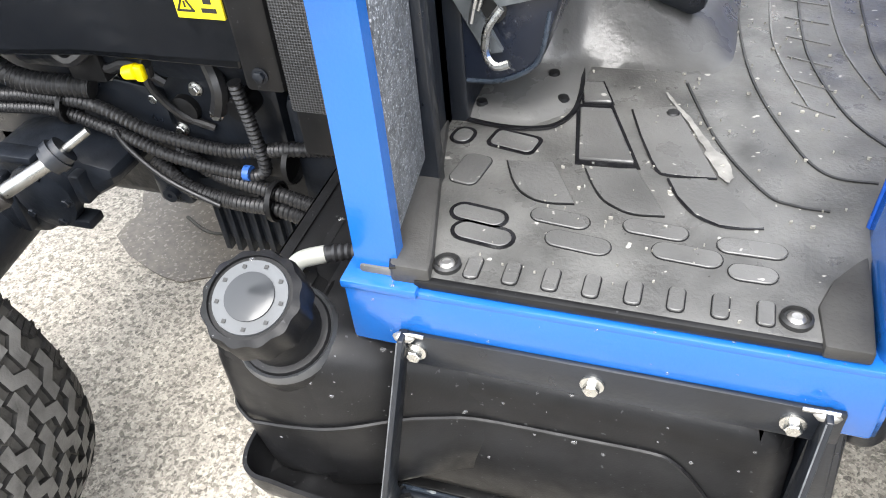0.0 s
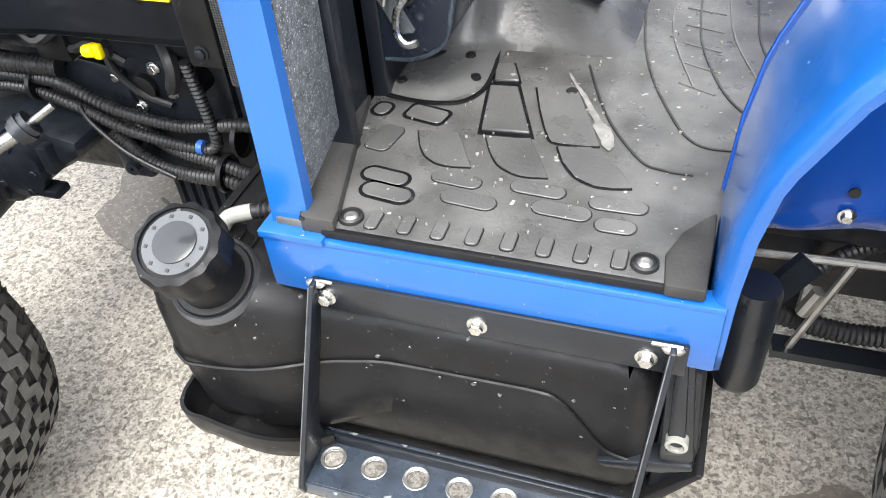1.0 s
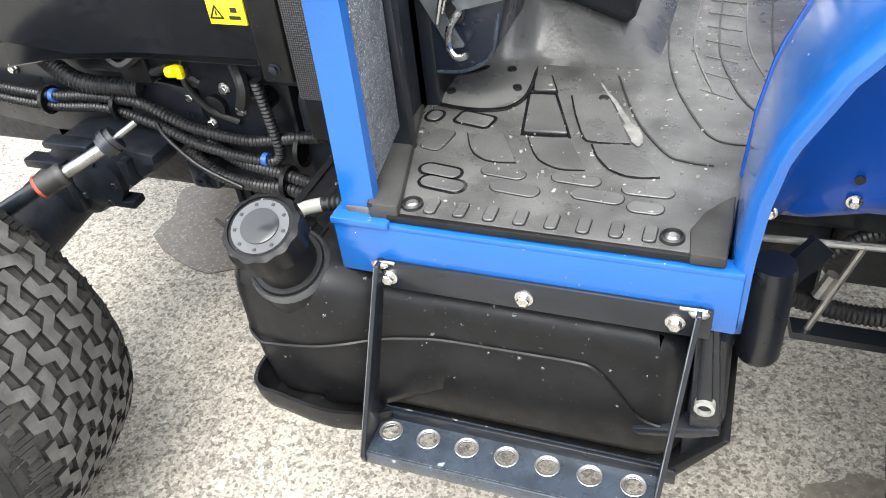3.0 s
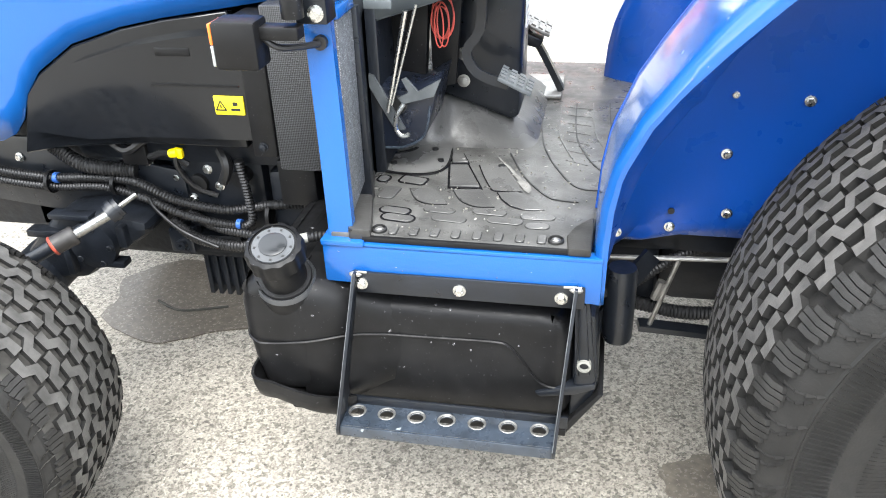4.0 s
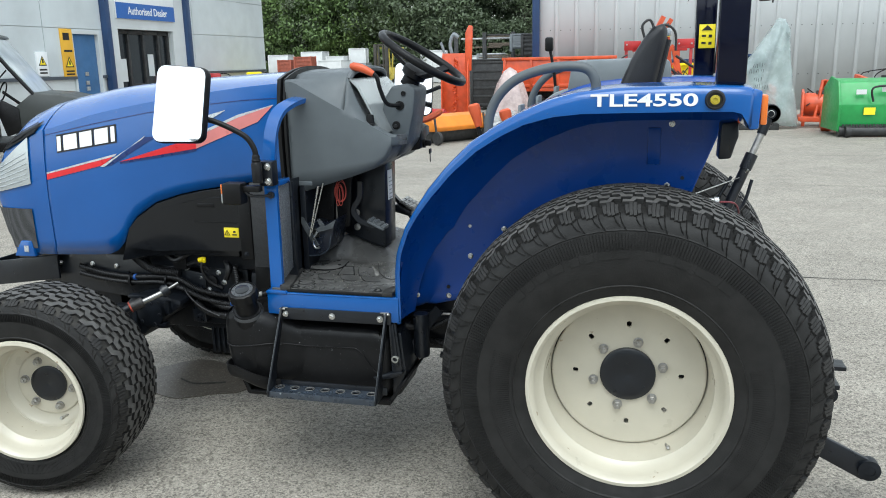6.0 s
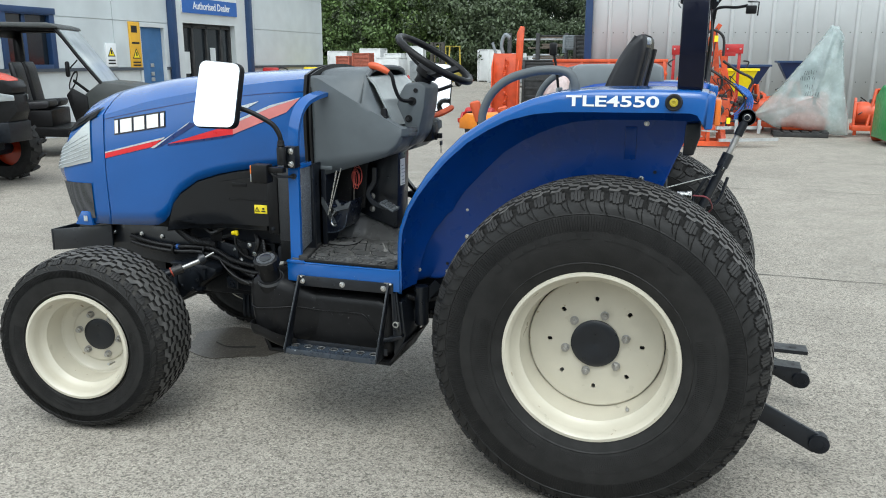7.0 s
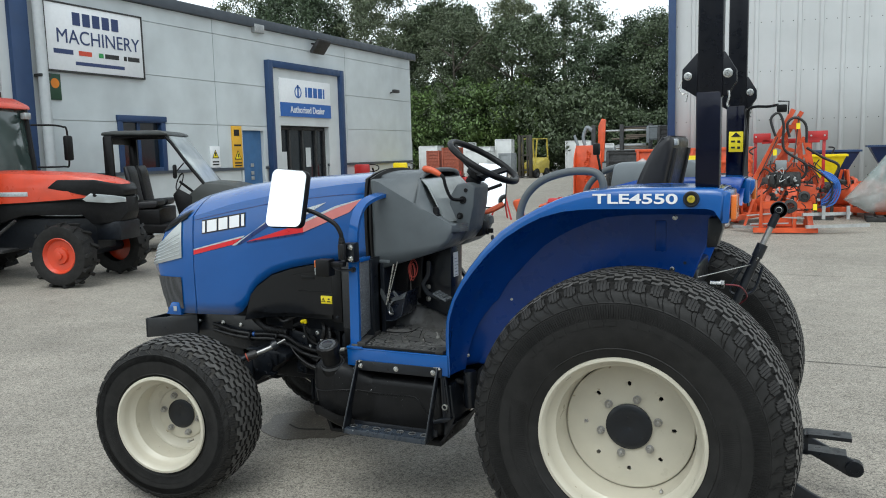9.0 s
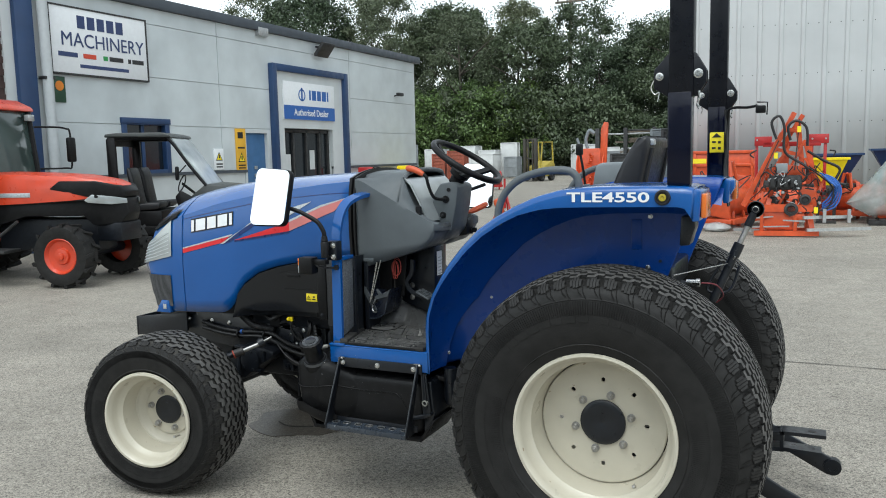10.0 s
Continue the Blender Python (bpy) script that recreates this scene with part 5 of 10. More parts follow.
# rear fenders: skin, outer flange and inner panel from one side profile
# rows: outer top x, z; flange's lower edge x, z; outer y; inner y
FEND = [(-0.725, 0.596, -0.703, 0.600, 0.515, 0.375), (-0.724, 0.70, -0.702, 0.70, 0.520, 0.370), (-0.719, 0.78, -0.698, 0.775, 0.530, 0.362), (-0.707, 0.845, -0.689, 0.838, 0.541, 0.348), (-0.672, 0.928, -0.656, 0.918, 0.558, 0.336), (-0.634, 0.990, -0.620, 0.974, 0.570, 0.328),
        (-0.590, 1.053, -0.574, 1.031, 0.582, 0.320), (-0.526, 1.126, -0.507, 1.105, 0.596, 0.312), (-0.455, 1.194, -0.432, 1.170, 0.604, 0.308), (-0.385, 1.240, -0.362, 1.214, 0.609, 0.305), (-0.312, 1.279, -0.292, 1.248, 0.612, 0.303), (-0.225, 1.316, -0.211, 1.270, 0.614, 0.302),
        (-0.140, 1.338, -0.132, 1.278, 0.615, 0.302), (-0.03, 1.349, -0.03, 1.280, 0.615, 0.302), (0.16, 1.352, 0.16, 1.282, 0.614, 0.302), (0.29, 1.349, 0.285, 1.282, 0.608, 0.302), (0.318, 1.343, 0.312, 1.240, 0.602, 0.302)]


def fender_rows():
    t = np.array(FEND)
    s = np.arange(len(t))
    q = np.linspace(0, len(t) - 1, 57)
    return [[float(np.interp(v, s, t[:, k])) for k in range(6)] for v in q]


def fender(f):
    bm = B()
    rows = []
    for tx, tz, lx, lz, yo, yi in fender_rows():
        cx, cz = tx - lx, tz - lz
        L = math.hypot(cx, cz) or 1
        ux, uz = cx / L, cz / L
        e = min(0.022, 0.6 * L)
        sec = [(lx + ux * 0.004, yo - 0.012, lz + uz * 0.004), (lx, yo, lz), (tx - ux * e, yo + 0.001, tz - uz * e), (tx - ux * e * 0.45, yo - 0.004, tz - uz * e * 0.45), (tx - ux * e * 0.14, yo - 0.012, tz - uz * e * 0.14), (tx, yo - 0.024, tz)]
        for k in range(1, 9):
            v = k / 8
            sec.append((tx, yo - 0.024 + (yi - yo + 0.024) * v, tz + 0.004 * math.sin(v * math.pi)))
        rows.append([(x, f * y, z) for x, y, z in sec])
    sheet(bm, rows)
    ob = part("fender", bm, M_blue, tractor, "glossy blue rear fender with rolled outer lip")
    mod = ob.modifiers.new("thickness", "SOLIDIFY")
    mod.thickness, mod.offset = 0.004, -1
    # inner panel, swelling outwards in front of the wheel
    bm = B()
    rr = fender_rows()
    rows = []
    for tx, tz, lx, lz, yo, yi in rr:
        bx, bz = min(max(tx, -0.60), 0.225), 0.64
        if tx > -0.45:
            ang = math.atan2(tz - 0.516, tx)
            bx, bz = 0.40 * math.cos(ang), 0.516 + 0.40 * math.sin(ang)
            bx = min(bx, 0.225)
        else:
            k = min(max((tz - 0.596) / 0.55, 0), 1)
            bx, bz = -0.64 + 0.26 * k, 0.606 + 0.016 * min(k * 4, 1)
        tz = max(tz, 0.604)
        row = []
        for v in np.linspace(0, 1, 9):
            row.append((tx + (bx - tx) * v, f * (yi + (0.300 - yi) * min(v * 1.6, 1)), tz + 0.001 + (bz - tz) * v))
        rows.append(row)
    sheet(bm, rows)
    pan = part("fender_panel", bm, M_blueshade, tractor, "blue inner fender panel")
    mod = pan.modifiers.new("thickness", "SOLIDIFY")
    mod.thickness = 0.004
    # stepped roll under the skin, and the pressed rib
    bm = B()
    rows = []
    for i, (tx, tz, lx, lz, yo, yi) in enumerate(rr):
        g = 0.25 + 0.75 * min(i / 16, 1.0)
        ux, uz = tx - lx, tz - lz
        L = math.hypot(ux, uz) or 1
        ux, uz = ux / L, uz / L
        rows.append([(tx - ux * d * g, f * y, tz - uz * d * g) for d, y in ((0.003, yo - 0.03), (0.010, yo - 0.06), (0.020, yi + 0.11), (0.045, yi + 0.055), (0.075, yi + 0.022), (0.105, yi + 0.006), (0.115, yi - 0.002))])
    sheet(bm, rows)
    part("fender_roll", bm, M_blueshade, tractor)
    bm = B()
    box(bm, 0.052, 0.092, min(f * 0.296, f * 0.305), max(f * 0.296, f * 0.305), 1.10, 1.215, 0.004)
    part("pressed_rib", bm, M_blueshade, pan)
    bm = B()
    prism(bm, [(0.29, 1.30), (0.318, 1.343), (0.34, 1.335), (0.335, 1.235), (0.312, 1.232)], min(f * 0.36, f * 0.60), max(f * 0.36, f * 0.60), "y", 0.006)
    part("fender_tail", bm, M_blue, tractor)
    bm = B()
    box(bm, 0.338, 0.356, min(f * 0.47, f * 0.59), max(f * 0.47, f * 0.59), 1.245, 1.325, 0.005)
    part("tail_lamp", bm, M_amber, tractor, "amber and red tail lamp")
    for x, y, z in ((-0.515, 0.302, 0.888), (-0.515, 0.304, 0.784), (-0.688, 0.368, 0.657), (-0.594, 0.304, 0.640), (-0.50, 0.303, 0.672), (0.123, 0.304, 1.226), (0.115, 0.304, 1.035), (-0.40, 0.303, 0.880)):
        bm = B()
        hexbolt(bm, (x, f * y, z), 0.0065, 0.008, "-y" if f < 0 else "y")
        part("bolt", bm, M_chrome, pan)
    for x, z in ((-0.594, 0.672), (0.16, 1.06)):
        bm = B()
        lathe(bm, [(0.006, 0.001), (0.006, 0.0035), (0, 0.0036)], "y", 10, Matrix.Translation((x, f * 0.3065 - 0.002, z)))
        part("bolt_hole", bm, M_ink, pan)
    return ob


lf = fender(-1)
fender(1)
me = text_mesh("TLE4550", 0.046, 0.0008, M_white, 0.0010, 1.71)
part("model_lettering", me, None, lf, "white model lettering", pose(-0.106, -0.6175, 1.299, 90, 0, 0.3))
bm = B()
lathe(bm, [(0.026, 0.0), (0.026, -0.006), (0.023, -0.010), (0.019, -0.010), (0.017, -0.006), (0, -0.006)], "y", 28, Matrix.Translation((0.219, -0.612, 1.314)))
rep = part("side_reflector", bm, M_ink, lf, "round black-ringed yellow side lamp")
bm = B()
lathe(bm, [(0.013, -0.005), (0.012, -0.011), (0.006, -0.012), (0.005, -0.009), (0, -0.009)], "y", 22, Matrix.Translation((0.219, -0.612, 1.314)))
part("lamp_lens", bm, mat("dull_yellow_lens", (0.42, 0.34, 0.03), 0.25), rep)
# platform and rear housing between the fenders
bm = B()
prism(bm, [(-0.62, 0.69), (-0.50, 0.80), (-0.34, 0.98), (-0.24, 1.02), (0.18, 1.02), (0.18, 0.92), (-0.30, 0.90), (-0.56, 0.67)], -0.285, 0.285, "y", 0.01)
part("seat_platform", bm, M_black, tractor)
bm = B()
box(bm, -0.60, 0.28, -0.19, 0.19, 0.40, 0.80, 0.04)
box(bm, -0.16, 0.16, -0.33, 0.33, 0.40, 0.63, 0.06)
box(bm, 0.0, 0.20, -0.16, 0.16, 0.62, 0.93, 0.03)
part("rear_axle_housing", bm, M_engine, tractor, "dark cast rear axle housing")
# seat
bm = B()
prism(bm, [(-0.36, 1.045), (-0.365, 1.10), (-0.32, 1.135), (-0.10, 1.12), (-0.03, 1.13), (0.0, 1.06), (-0.05, 1.03)], -0.235, 0.235, "y", 0.03, None, 3)
seat = part("seat", bm, M_seat, tractor, "black vinyl operator's seat")
bm = B()
prism(bm, [(-0.055, 1.10), (-0.055, 1.30), (-0.005, 1.43), (0.035, 1.495), (0.070, 1.528), (0.102, 1.525), (0.098, 1.47), (0.062, 1.30), (0.03, 1.10)], -0.215, 0.215, "y", 0.022, None, 3)
part("backrest", bm, M_seat, seat, "black vinyl backrest")
for y in (-0.2, 0.2):
    bm = B()
    tube(bm, rounded([(-0.052, y, 1.12), (-0.045, y, 1.30), (0.005, y, 1.43), (0.062, y, 1.52)], 5), 0.006, 6)
    part("piping", bm, M_seat, seat)
    bm = B()
    tube(bm, rounded([(0.03, y * 0.9, 1.10), (0.068, y * 0.9, 1.30), (0.104, y * 0.9, 1.48)], 5), 0.010, 6)
    part("piping", bm, M_seat, seat)
bm = B()
box(bm, 0.080, 0.112, -0.19, -0.14, 1.49, 1.515, 0.006)
part("seat_tag", bm, M_silver, seat)
# grab rails
for f in (-1, 1):
    bm = B()
    tube(bm, rounded([(-0.418, f * 0.47, 1.20), (-0.415, f * 0.472, 1.262), (-0.385, f * 0.474, 1.325), (-0.325, f * 0.476, 1.375), (-0.235, f * 0.478, 1.402), (-0.155, f * 0.48, 1.405), (-0.118, f * 0.48, 1.392), (-0.102, f * 0.48, 1.362), (-0.10, f * 0.48, 1.335)], 6), 0.0145, 12)
    part("grab_rail", bm, M_grey, tractor, "grey plastic-coated grab rail")
# control console on the right, dark levers with orange knobs
bm = B()
prism(bm, [(-0.255, 1.30), (-0.238, 1.405), (-0.215, 1.42), (0.10, 1.425), (0.128, 1.41), (0.14, 1.30)], 0.30, 0.46, "y", 0.012)
part("side_console", bm, M_greylight, tractor, "grey plastic side console")
bm = B()
prism(bm, [(-0.58, 1.06), (-0.44, 1.20), (-0.30, 1.30), (-0.12, 1.345), (-0.12, 1.20), (-0.50, 1.0)], 0.30, 0.47, "y", 0.012)
for k in range(5):
    box(bm, -0.45 + 0.07 * k, -0.438 + 0.07 * k, 0.33, 0.44, 1.19 + 0.052 * k, 1.25 + 0.035 * k, 0.003)
part("lever_quadrant", bm, M_greylight, tractor, "grey slotted lever quadrant")
for x, y, z in ((-0.52, -0.21, 1.225), (-0.42, -0.18, 1.205)):
    bm = B()
    tube(bm, [(x + 0.06, y, z - 0.22), (x + 0.015, y, z - 0.01)], 0.007, 8)
    lev = part("gear_lever", bm, M_plastic, tractor, "black lever with orange knob")
    bm = B()
    lathe(bm, [(0.013, -0.03), (0.016, 0.0), (0.021, 0.03), (0.020, 0.042), (0.012, 0.048), (0, 0.048)], "z", 16, pose(x + 0.012, y, z + 0.015, 0, -14, 0))
    part("lever_knob", bm, M_orange, lev, "orange tapered knob")
bm = B()
tube(bm, rounded([(-0.30, 0.38, 1.25), (-0.315, 0.38, 1.38), (-0.33, 0.38, 1.46)], 4), 0.006, 8)
lev = part("hydraulic_lever", bm, M_plastic, tractor)
bm = B()
box(bm, -0.35, -0.318, 0.365, 0.395, 1.455, 1.51, 0.008)
part("lever_knob", bm, M_plastic, lev)

# folding roll bar
M_rollbar = mat("semi_matt_black_paint", (0.004, 0.005, 0.009), 0.32, var=0.2, scale=12, spec=0.3)
M_post = mat("dark_blue_black_paint", (0.002, 0.003, 0.013), 0.16, var=0.15, spec=0.3)
for f in (-1, 1):
    y0, y1 = sorted((f * 0.505, f * 0.565))
    bm = B()
    prism(bm, [(0.224, 1.35), (0.300, 1.35), (0.301, 1.66), (0.223, 1.66)], y0, y1, "y", 0.006)
    part("roll_bar_post", bm, M_post, tractor, "dark blue lower roll bar post")
    bm = B()
    prism(bm, [(0.226, 1.64), (0.305, 1.64), (0.306, 2.34), (0.228, 2.34)], y0 + 0.002, y1 - 0.002, "y", 0.006)
    part("roll_bar_upper", bm, M_rollbar, tractor, "black folding upper roll bar")
    bm = B()
    for yy in (y0 + 0.010, y1 - 0.018):
        prism(bm, [(0.176, 1.675), (0.178, 1.735), (0.224, 1.785), (0.310, 1.785), (0.346, 1.725), (0.346, 1.690), (0.318, 1.645), (0.222, 1.645), (0.20, 1.66)], yy, yy + 0.008, "y", 0.002)
    plate = part("hinge_plate", bm, M_rollbar, tractor, "black roll bar hinge plates")
    out = y0 + 0.010 if f < 0 else y1 - 0.010
    for x, z, r in ((0.196, 1.712, 0.009), (0.320, 1.716, 0.0105)):
        bm = B()
        hexbolt(bm, (x, out, z), r, 0.014, "-y" if f < 0 else "y")
        hexbolt(bm, (x, y1 - 0.010 if f < 0 else y0 + 0.010, z), r, 0.014, "y" if f < 0 else "-y")
        part("bolt", bm, M_chrome, plate)
    bm = B()
    tube(bm, rounded([(0.178, out - f * -0.004, 1.700), (0.168, out, 1.675), (0.180, out, 1.655), (0.195, out, 1.66), (0.19, out, 1.63)], 5), 0.0022, 6)
    tube(bm, rounded([(0.322, out, 1.66), (0.324, out, 1.64), (0.318, out, 1.615), (0.325, out, 1.61)], 4), 0.004, 6)
    part("locking_pin", bm, M_chrome, plate)
bm = B()
box(bm, 0.228, 0.304, -0.563, 0.563, 2.34, 2.40, 0.01)
part("roll_bar_crossbar", bm, M_black, tractor)
bm = B()
box(bm, 0.236, 0.296, 0.494, 0.5045, 1.455, 1.545, 0.001)
lab = part("warning_label", bm, M_label, tractor, "yellow pictogram warning label")
bm = B()
prism(bm, [(0.245, 1.522), (0.287, 1.522), (0.266, 1.542)], 0.4925, 0.4938, "y")
for z in (1.502, 1.475):
    box(bm, 0.246, 0.262, 0.4925, 0.4938, z - 0.004, z + 0.004)
    box(bm, 0.272, 0.284, 0.4925, 0.4938, z - 0.007, z + 0.004)
part("pictogram", bm, M_ink, lab)
bm = B()
prism(bm, [(0.30, 1.335), (0.355, 1.335), (0.355, 1.30), (0.34, 1.27), (0.30, 1.27)], 0.38, 0.47, "y", 0.005)
part("rear_bracket", bm, M_blue, tractor)
bm = B()
tube(bm, rounded([(0.30, 0.49, 1.36), (0.312, 0.46, 1.55), (0.318, 0.44, 1.62), (0.325, 0.43, 1.642), (0.355, 0.42, 1.648), (0.40, 0.40, 1.645), (0.44, 0.38, 1.65)], 5), 0.006, 8)
wl = part("work_lamp_arm", bm, M_plastic, tractor)
bm = B()
box(bm, 0.435, 0.475, 0.36, 0.40, 1.618, 1.65, 0.005)
tube(bm, [(0.44, 0.38, 1.665), (0.482, 0.37, 1.662), (0.480, 0.37, 1.61)], 0.003, 6)
part("plate_lamp", bm, M_plastic, wl, "small black lamp on a bent arm")
bm = B()
for k, y in enumerate((0.44, 0.46, 0.50)):
    tube(bm, rounded([(0.305 + 0.006 * k, y, 1.64), (0.315, y, 1.5), (0.308 + 0.004 * k, y - 0.01, 1.36), (0.33, y - 0.06, 1.22)], 5), 0.004, 6)
part("lamp_cable", bm, M_hose, tractor)

# rear underside: lamp box, socket, top link and lower links
bm = B()
prism(bm, [(0.255, 1.24), (0.300, 1.245), (0.303, 1.20), (0.296, 1.18), (0.285, 1.138), (0.25, 1.135)], -0.45, -0.36, "y", 0.006)
part("lamp_bracket", bm, M_black, tractor)
bm = B()
prism(bm, [(0.12, 1.03), (0.20, 1.03), (0.20, 0.90), (0.12, 0.90)], -0.28, -0.18, "y", 0.005)
part("hitch_frame", bm, M_black, tractor)
bm = B()
lathe(bm, [(0.012, 0), (0.012, 0.035), (0.016, 0.036), (0.016, 0.05), (0.009, 0.052)], "x", 14, Matrix.Translation((0.235, -0.16, 0.962)))
part("hydraulic_coupling", bm, M_chrome, tractor, "bright hydraulic quick coupling")
bm = B()
tube(bm, rounded([(0.29, -0.16, 0.962), (0.34, -0.12, 0.95), (0.36, -0.05, 0.90), (0.33, 0, 0.86)], 5), 0.003, 6)
part("red_cable", bm, mat("dark_red_cable", (0.2, 0.03, 0.04), 0.4), tractor)
TL0, TL1 = Vector((0.312, 0.02, 0.86)), Vector((0.462, 0.10, 1.228))
d = (TL1 - TL0).normalized()
bm = B()
tube(bm, [TL0, TL0 + d * 0.23], 0.017, 14)
tube(bm, [TL0 + d * 0.20, TL0 + d * 0.255], 0.021, 14)
tlink = part("top_link", bm, M_black, tractor, "black adjustable top link")
bm = B()
tube(bm, [TL0 + d * 0.22, TL1 - d * 0.05], 0.0115, 12)
part("threaded_rod", bm, M_steel, tlink)
bm = B()
tube(bm, [TL1 - d * 0.075, TL1 - d * 0.02], 0.016, 12)
lathe(bm, [(0.030, -0.012), (0.033, -0.006), (0.033, 0.006), (0.030, 0.012), (0.018, 0.012), (0.018, -0.012), (0.030, -0.012)], "y", 24, Matrix.Translation(TL1))
part("rod_end", bm, M_engine, tlink)
bm = B()
lathe(bm, [(0.017, -0.010), (0.018, 0), (0.017, 0.010), (0.010, 0.013), (0.010, -0.013), (0.017, -0.010)], "y", 18, Matrix.Translation(TL1))
part("ball_joint", bm, M_steel, tlink)
bm = B()
tube(bm, rounded([tuple(TL0 + d * 0.16 + Vector((-0.03, 0, 0.01))), tuple(TL0 + d * 0.05 + Vector((-0.04, 0, 0))), tuple(TL0 + d * 0.06 + Vector((0.04, 0, -0.01))), tuple(TL0 + d * 0.17 + Vector((0.035, 0, -0.01)))], 5), 0.006, 8)
part("link_handle", bm, M_black, tlink)
bm = B()
tube(bm, [(0.20, -0.25, 1.0), tuple(TL0 + d * 0.17)], 0.002, 6)
tube(bm, rounded([tuple(TL0 + d * 0.17), tuple(TL0 + d * 0.19 + Vector((0.01, -0.02, 0.01)))], 2), 0.004, 6)
part("retaining_wire", bm, M_chrome, tractor)
for f, y in ((-1, -0.30), (1, 0.30)):
    bm = B()
    prism(bm, [(0.20, 0.43), (0.24, 0.455), (0.60, 0.250), (0.775, 0.165), (0.80, 0.14), (0.79, 0.10), (0.755, 0.095), (0.58, 0.185), (0.22, 0.385)], y - 0.010, y + 0.010, "y", 0.004)
    low = part("lower_link", bm, M_black, tractor, "black flat steel lower link arm")
    bm = B()
    lathe(bm, [(0.034, -0.020), (0.034, 0.020), (0.017, 0.022), (0.017, -0.022), (0.034, -0.020)], "y", 24, Matrix.Translation((0.774, y, 0.133)))
    part("link_eye", bm, M_engine, low)
    bm = B()
    lathe(bm, [(0.017, -0.018), (0.017, 0.018), (0.010, 0.02), (0.010, -0.02), (0.017, -0.018)], "y", 18, Matrix.Translation((0.774, y, 0.133)))
    part("ball_joint", bm, M_steel, low)
bm = B()
tube(bm, [(0.45, -0.03, 0.30), (0.60, -0.03, 0.31), (0.725, -0.03, 0.305)], 0.01, 8, flat=(0.075, 0.016))
tube(bm, rounded([(0.45, -0.03, 0.36), (0.575, -0.03, 0.37), (0.60, -0.03, 0.375), (0.74, -0.03, 0.375)], 3), 0.01, 8, flat=(0.075, 0.014))
tube(bm, [(0.585, -0.03, 0.30), (0.585, -0.03, 0.38)], 0.01, 8, flat=(0.075, 0.014), up=(1, 0, 0))
draw = part("drawbar", bm, M_black, tractor, "black steel drawbar clevis")
for z in (0.3135, 0.3825):
    bm = B()
    lathe(bm, [(0.014, 0), (0.014, 0.0008), (0, 0.0009)], "z", 16, Matrix.Translation((0.69, -0.03, z)))
    part("pin_hole", bm, M_ink, draw)

# underside in front of the rear wheel: rods, filter, hoses
bm = B()
tube(bm, [(-0.70, -0.30, 0.567), (-0.45, -0.30, 0.578)], 0.005, 8)
tube(bm, [(-0.568, -0.30, 0.575), (-0.612, -0.30, 0.410)], 0.005, 8)
lathe(bm, [(0.009, 0), (0.009, 0.04)], "z", 8, Matrix.Translation((-0.605, -0.295, 0.48)) @ pose(0, 0, 0, 0, 17))
part("brake_rod", bm, M_steel, tractor, "plated brake linkage rods")
bm = B()
tube(bm, [(-0.63, -0.30, 0.42), (-0.40, -0.27, 0.39)], 0.01, 8, flat=(0.012, 0.030), up=(0, 1, 0))
part("brake_arm", bm, M_black, tractor)
bm = B()
lathe(bm, [(0.034, 0.0), (0.038, 0.008), (0.038, 0.15), (0.034, 0.16)], "z", 24, Matrix.Translation((-0.672, -0.385, 0.445)) @ Matrix.Diagonal((0.72, 0.72, 0.95, 1)))
part("oil_filter", bm, M_black, tractor, "black canister filter")
bm = B()
tube(bm, rounded([(-0.70, -0.30, 0.475), (-0.642, -0.28, 0.458), (-0.536, -0.28, 0.443), (-0.38, -0.26, 0.45)], 6), 0.013, 10, rib=0.08)
tube(bm, rounded([(-0.72, -0.42, 0.56), (-0.66, -0.34, 0.53), (-0.56, -0.26, 0.56), (-0.44, -0.22, 0.58)], 6), 0.010, 10, rib=0.08)
part("corrugated_hose", bm, M_hose, tractor)
bm = B()
tube(bm, [(-0.71, -0.38, 0.455), (-0.653, -0.36, 0.562), (-0.62, -0.34, 0.60)], 0.01, 8, flat=(0.010, 0.035))
box(bm, -0.74, -0.40, -0.272, -0.20, 0.57, 0.66, 0.01)
box(bm, -1.12, -0.60, -0.262, 0.262, 0.42, 0.66, 0.02)
part("gearbox", bm, M_engine, tractor, "dark gearbox casing")

# engine bay: block, frame rails, shroud, radiator, plumbing
bm = B()
box(bm, -1.86, -1.16, -0.145, 0.145, 0.40, 0.70, 0.02)
eng = part("engine_block", bm, M_engine, tractor, "dark painted cast engine block")
for a in ((-1.84, -1.20, -0.20, 0.20, 0.66, 0.98, 0.03), (-2.2, -1.84, -0.18, 0.18, 0.55, 1.1, 0.03), (-1.62, -1.42, -0.175, -0.13, 0.50, 0.68, 0.01), (-1.40, -1.18, -0.20, -0.13, 0.42, 0.66, 0.015), (-1.66, -1.50, -0.17, -0.13, 0.43, 0.48, 0.012)):
    bm = B()
    box(bm, *a)
    part("engine_casting", bm, M_engine, eng)
bm = B()
box(bm, -1.63, -1.26, -0.13, 0.15, 0.315, 0.42, 0.01)
sump = part("oil_sump", bm, M_engine, tractor, "ribbed dark oil sump")
bm = B()
box(bm, -0.0055, 0.0055, -0.14, 0.16, 0.30, 0.41, 0.002)
me_fin = finish(bm, "sump_fin", M_engine)
for i in range(16):
    part("sump_fin", me_fin, None, sump, "", Matrix.Translation((-1.6145 + 0.022 * i, 0, 0)))
bm = B()
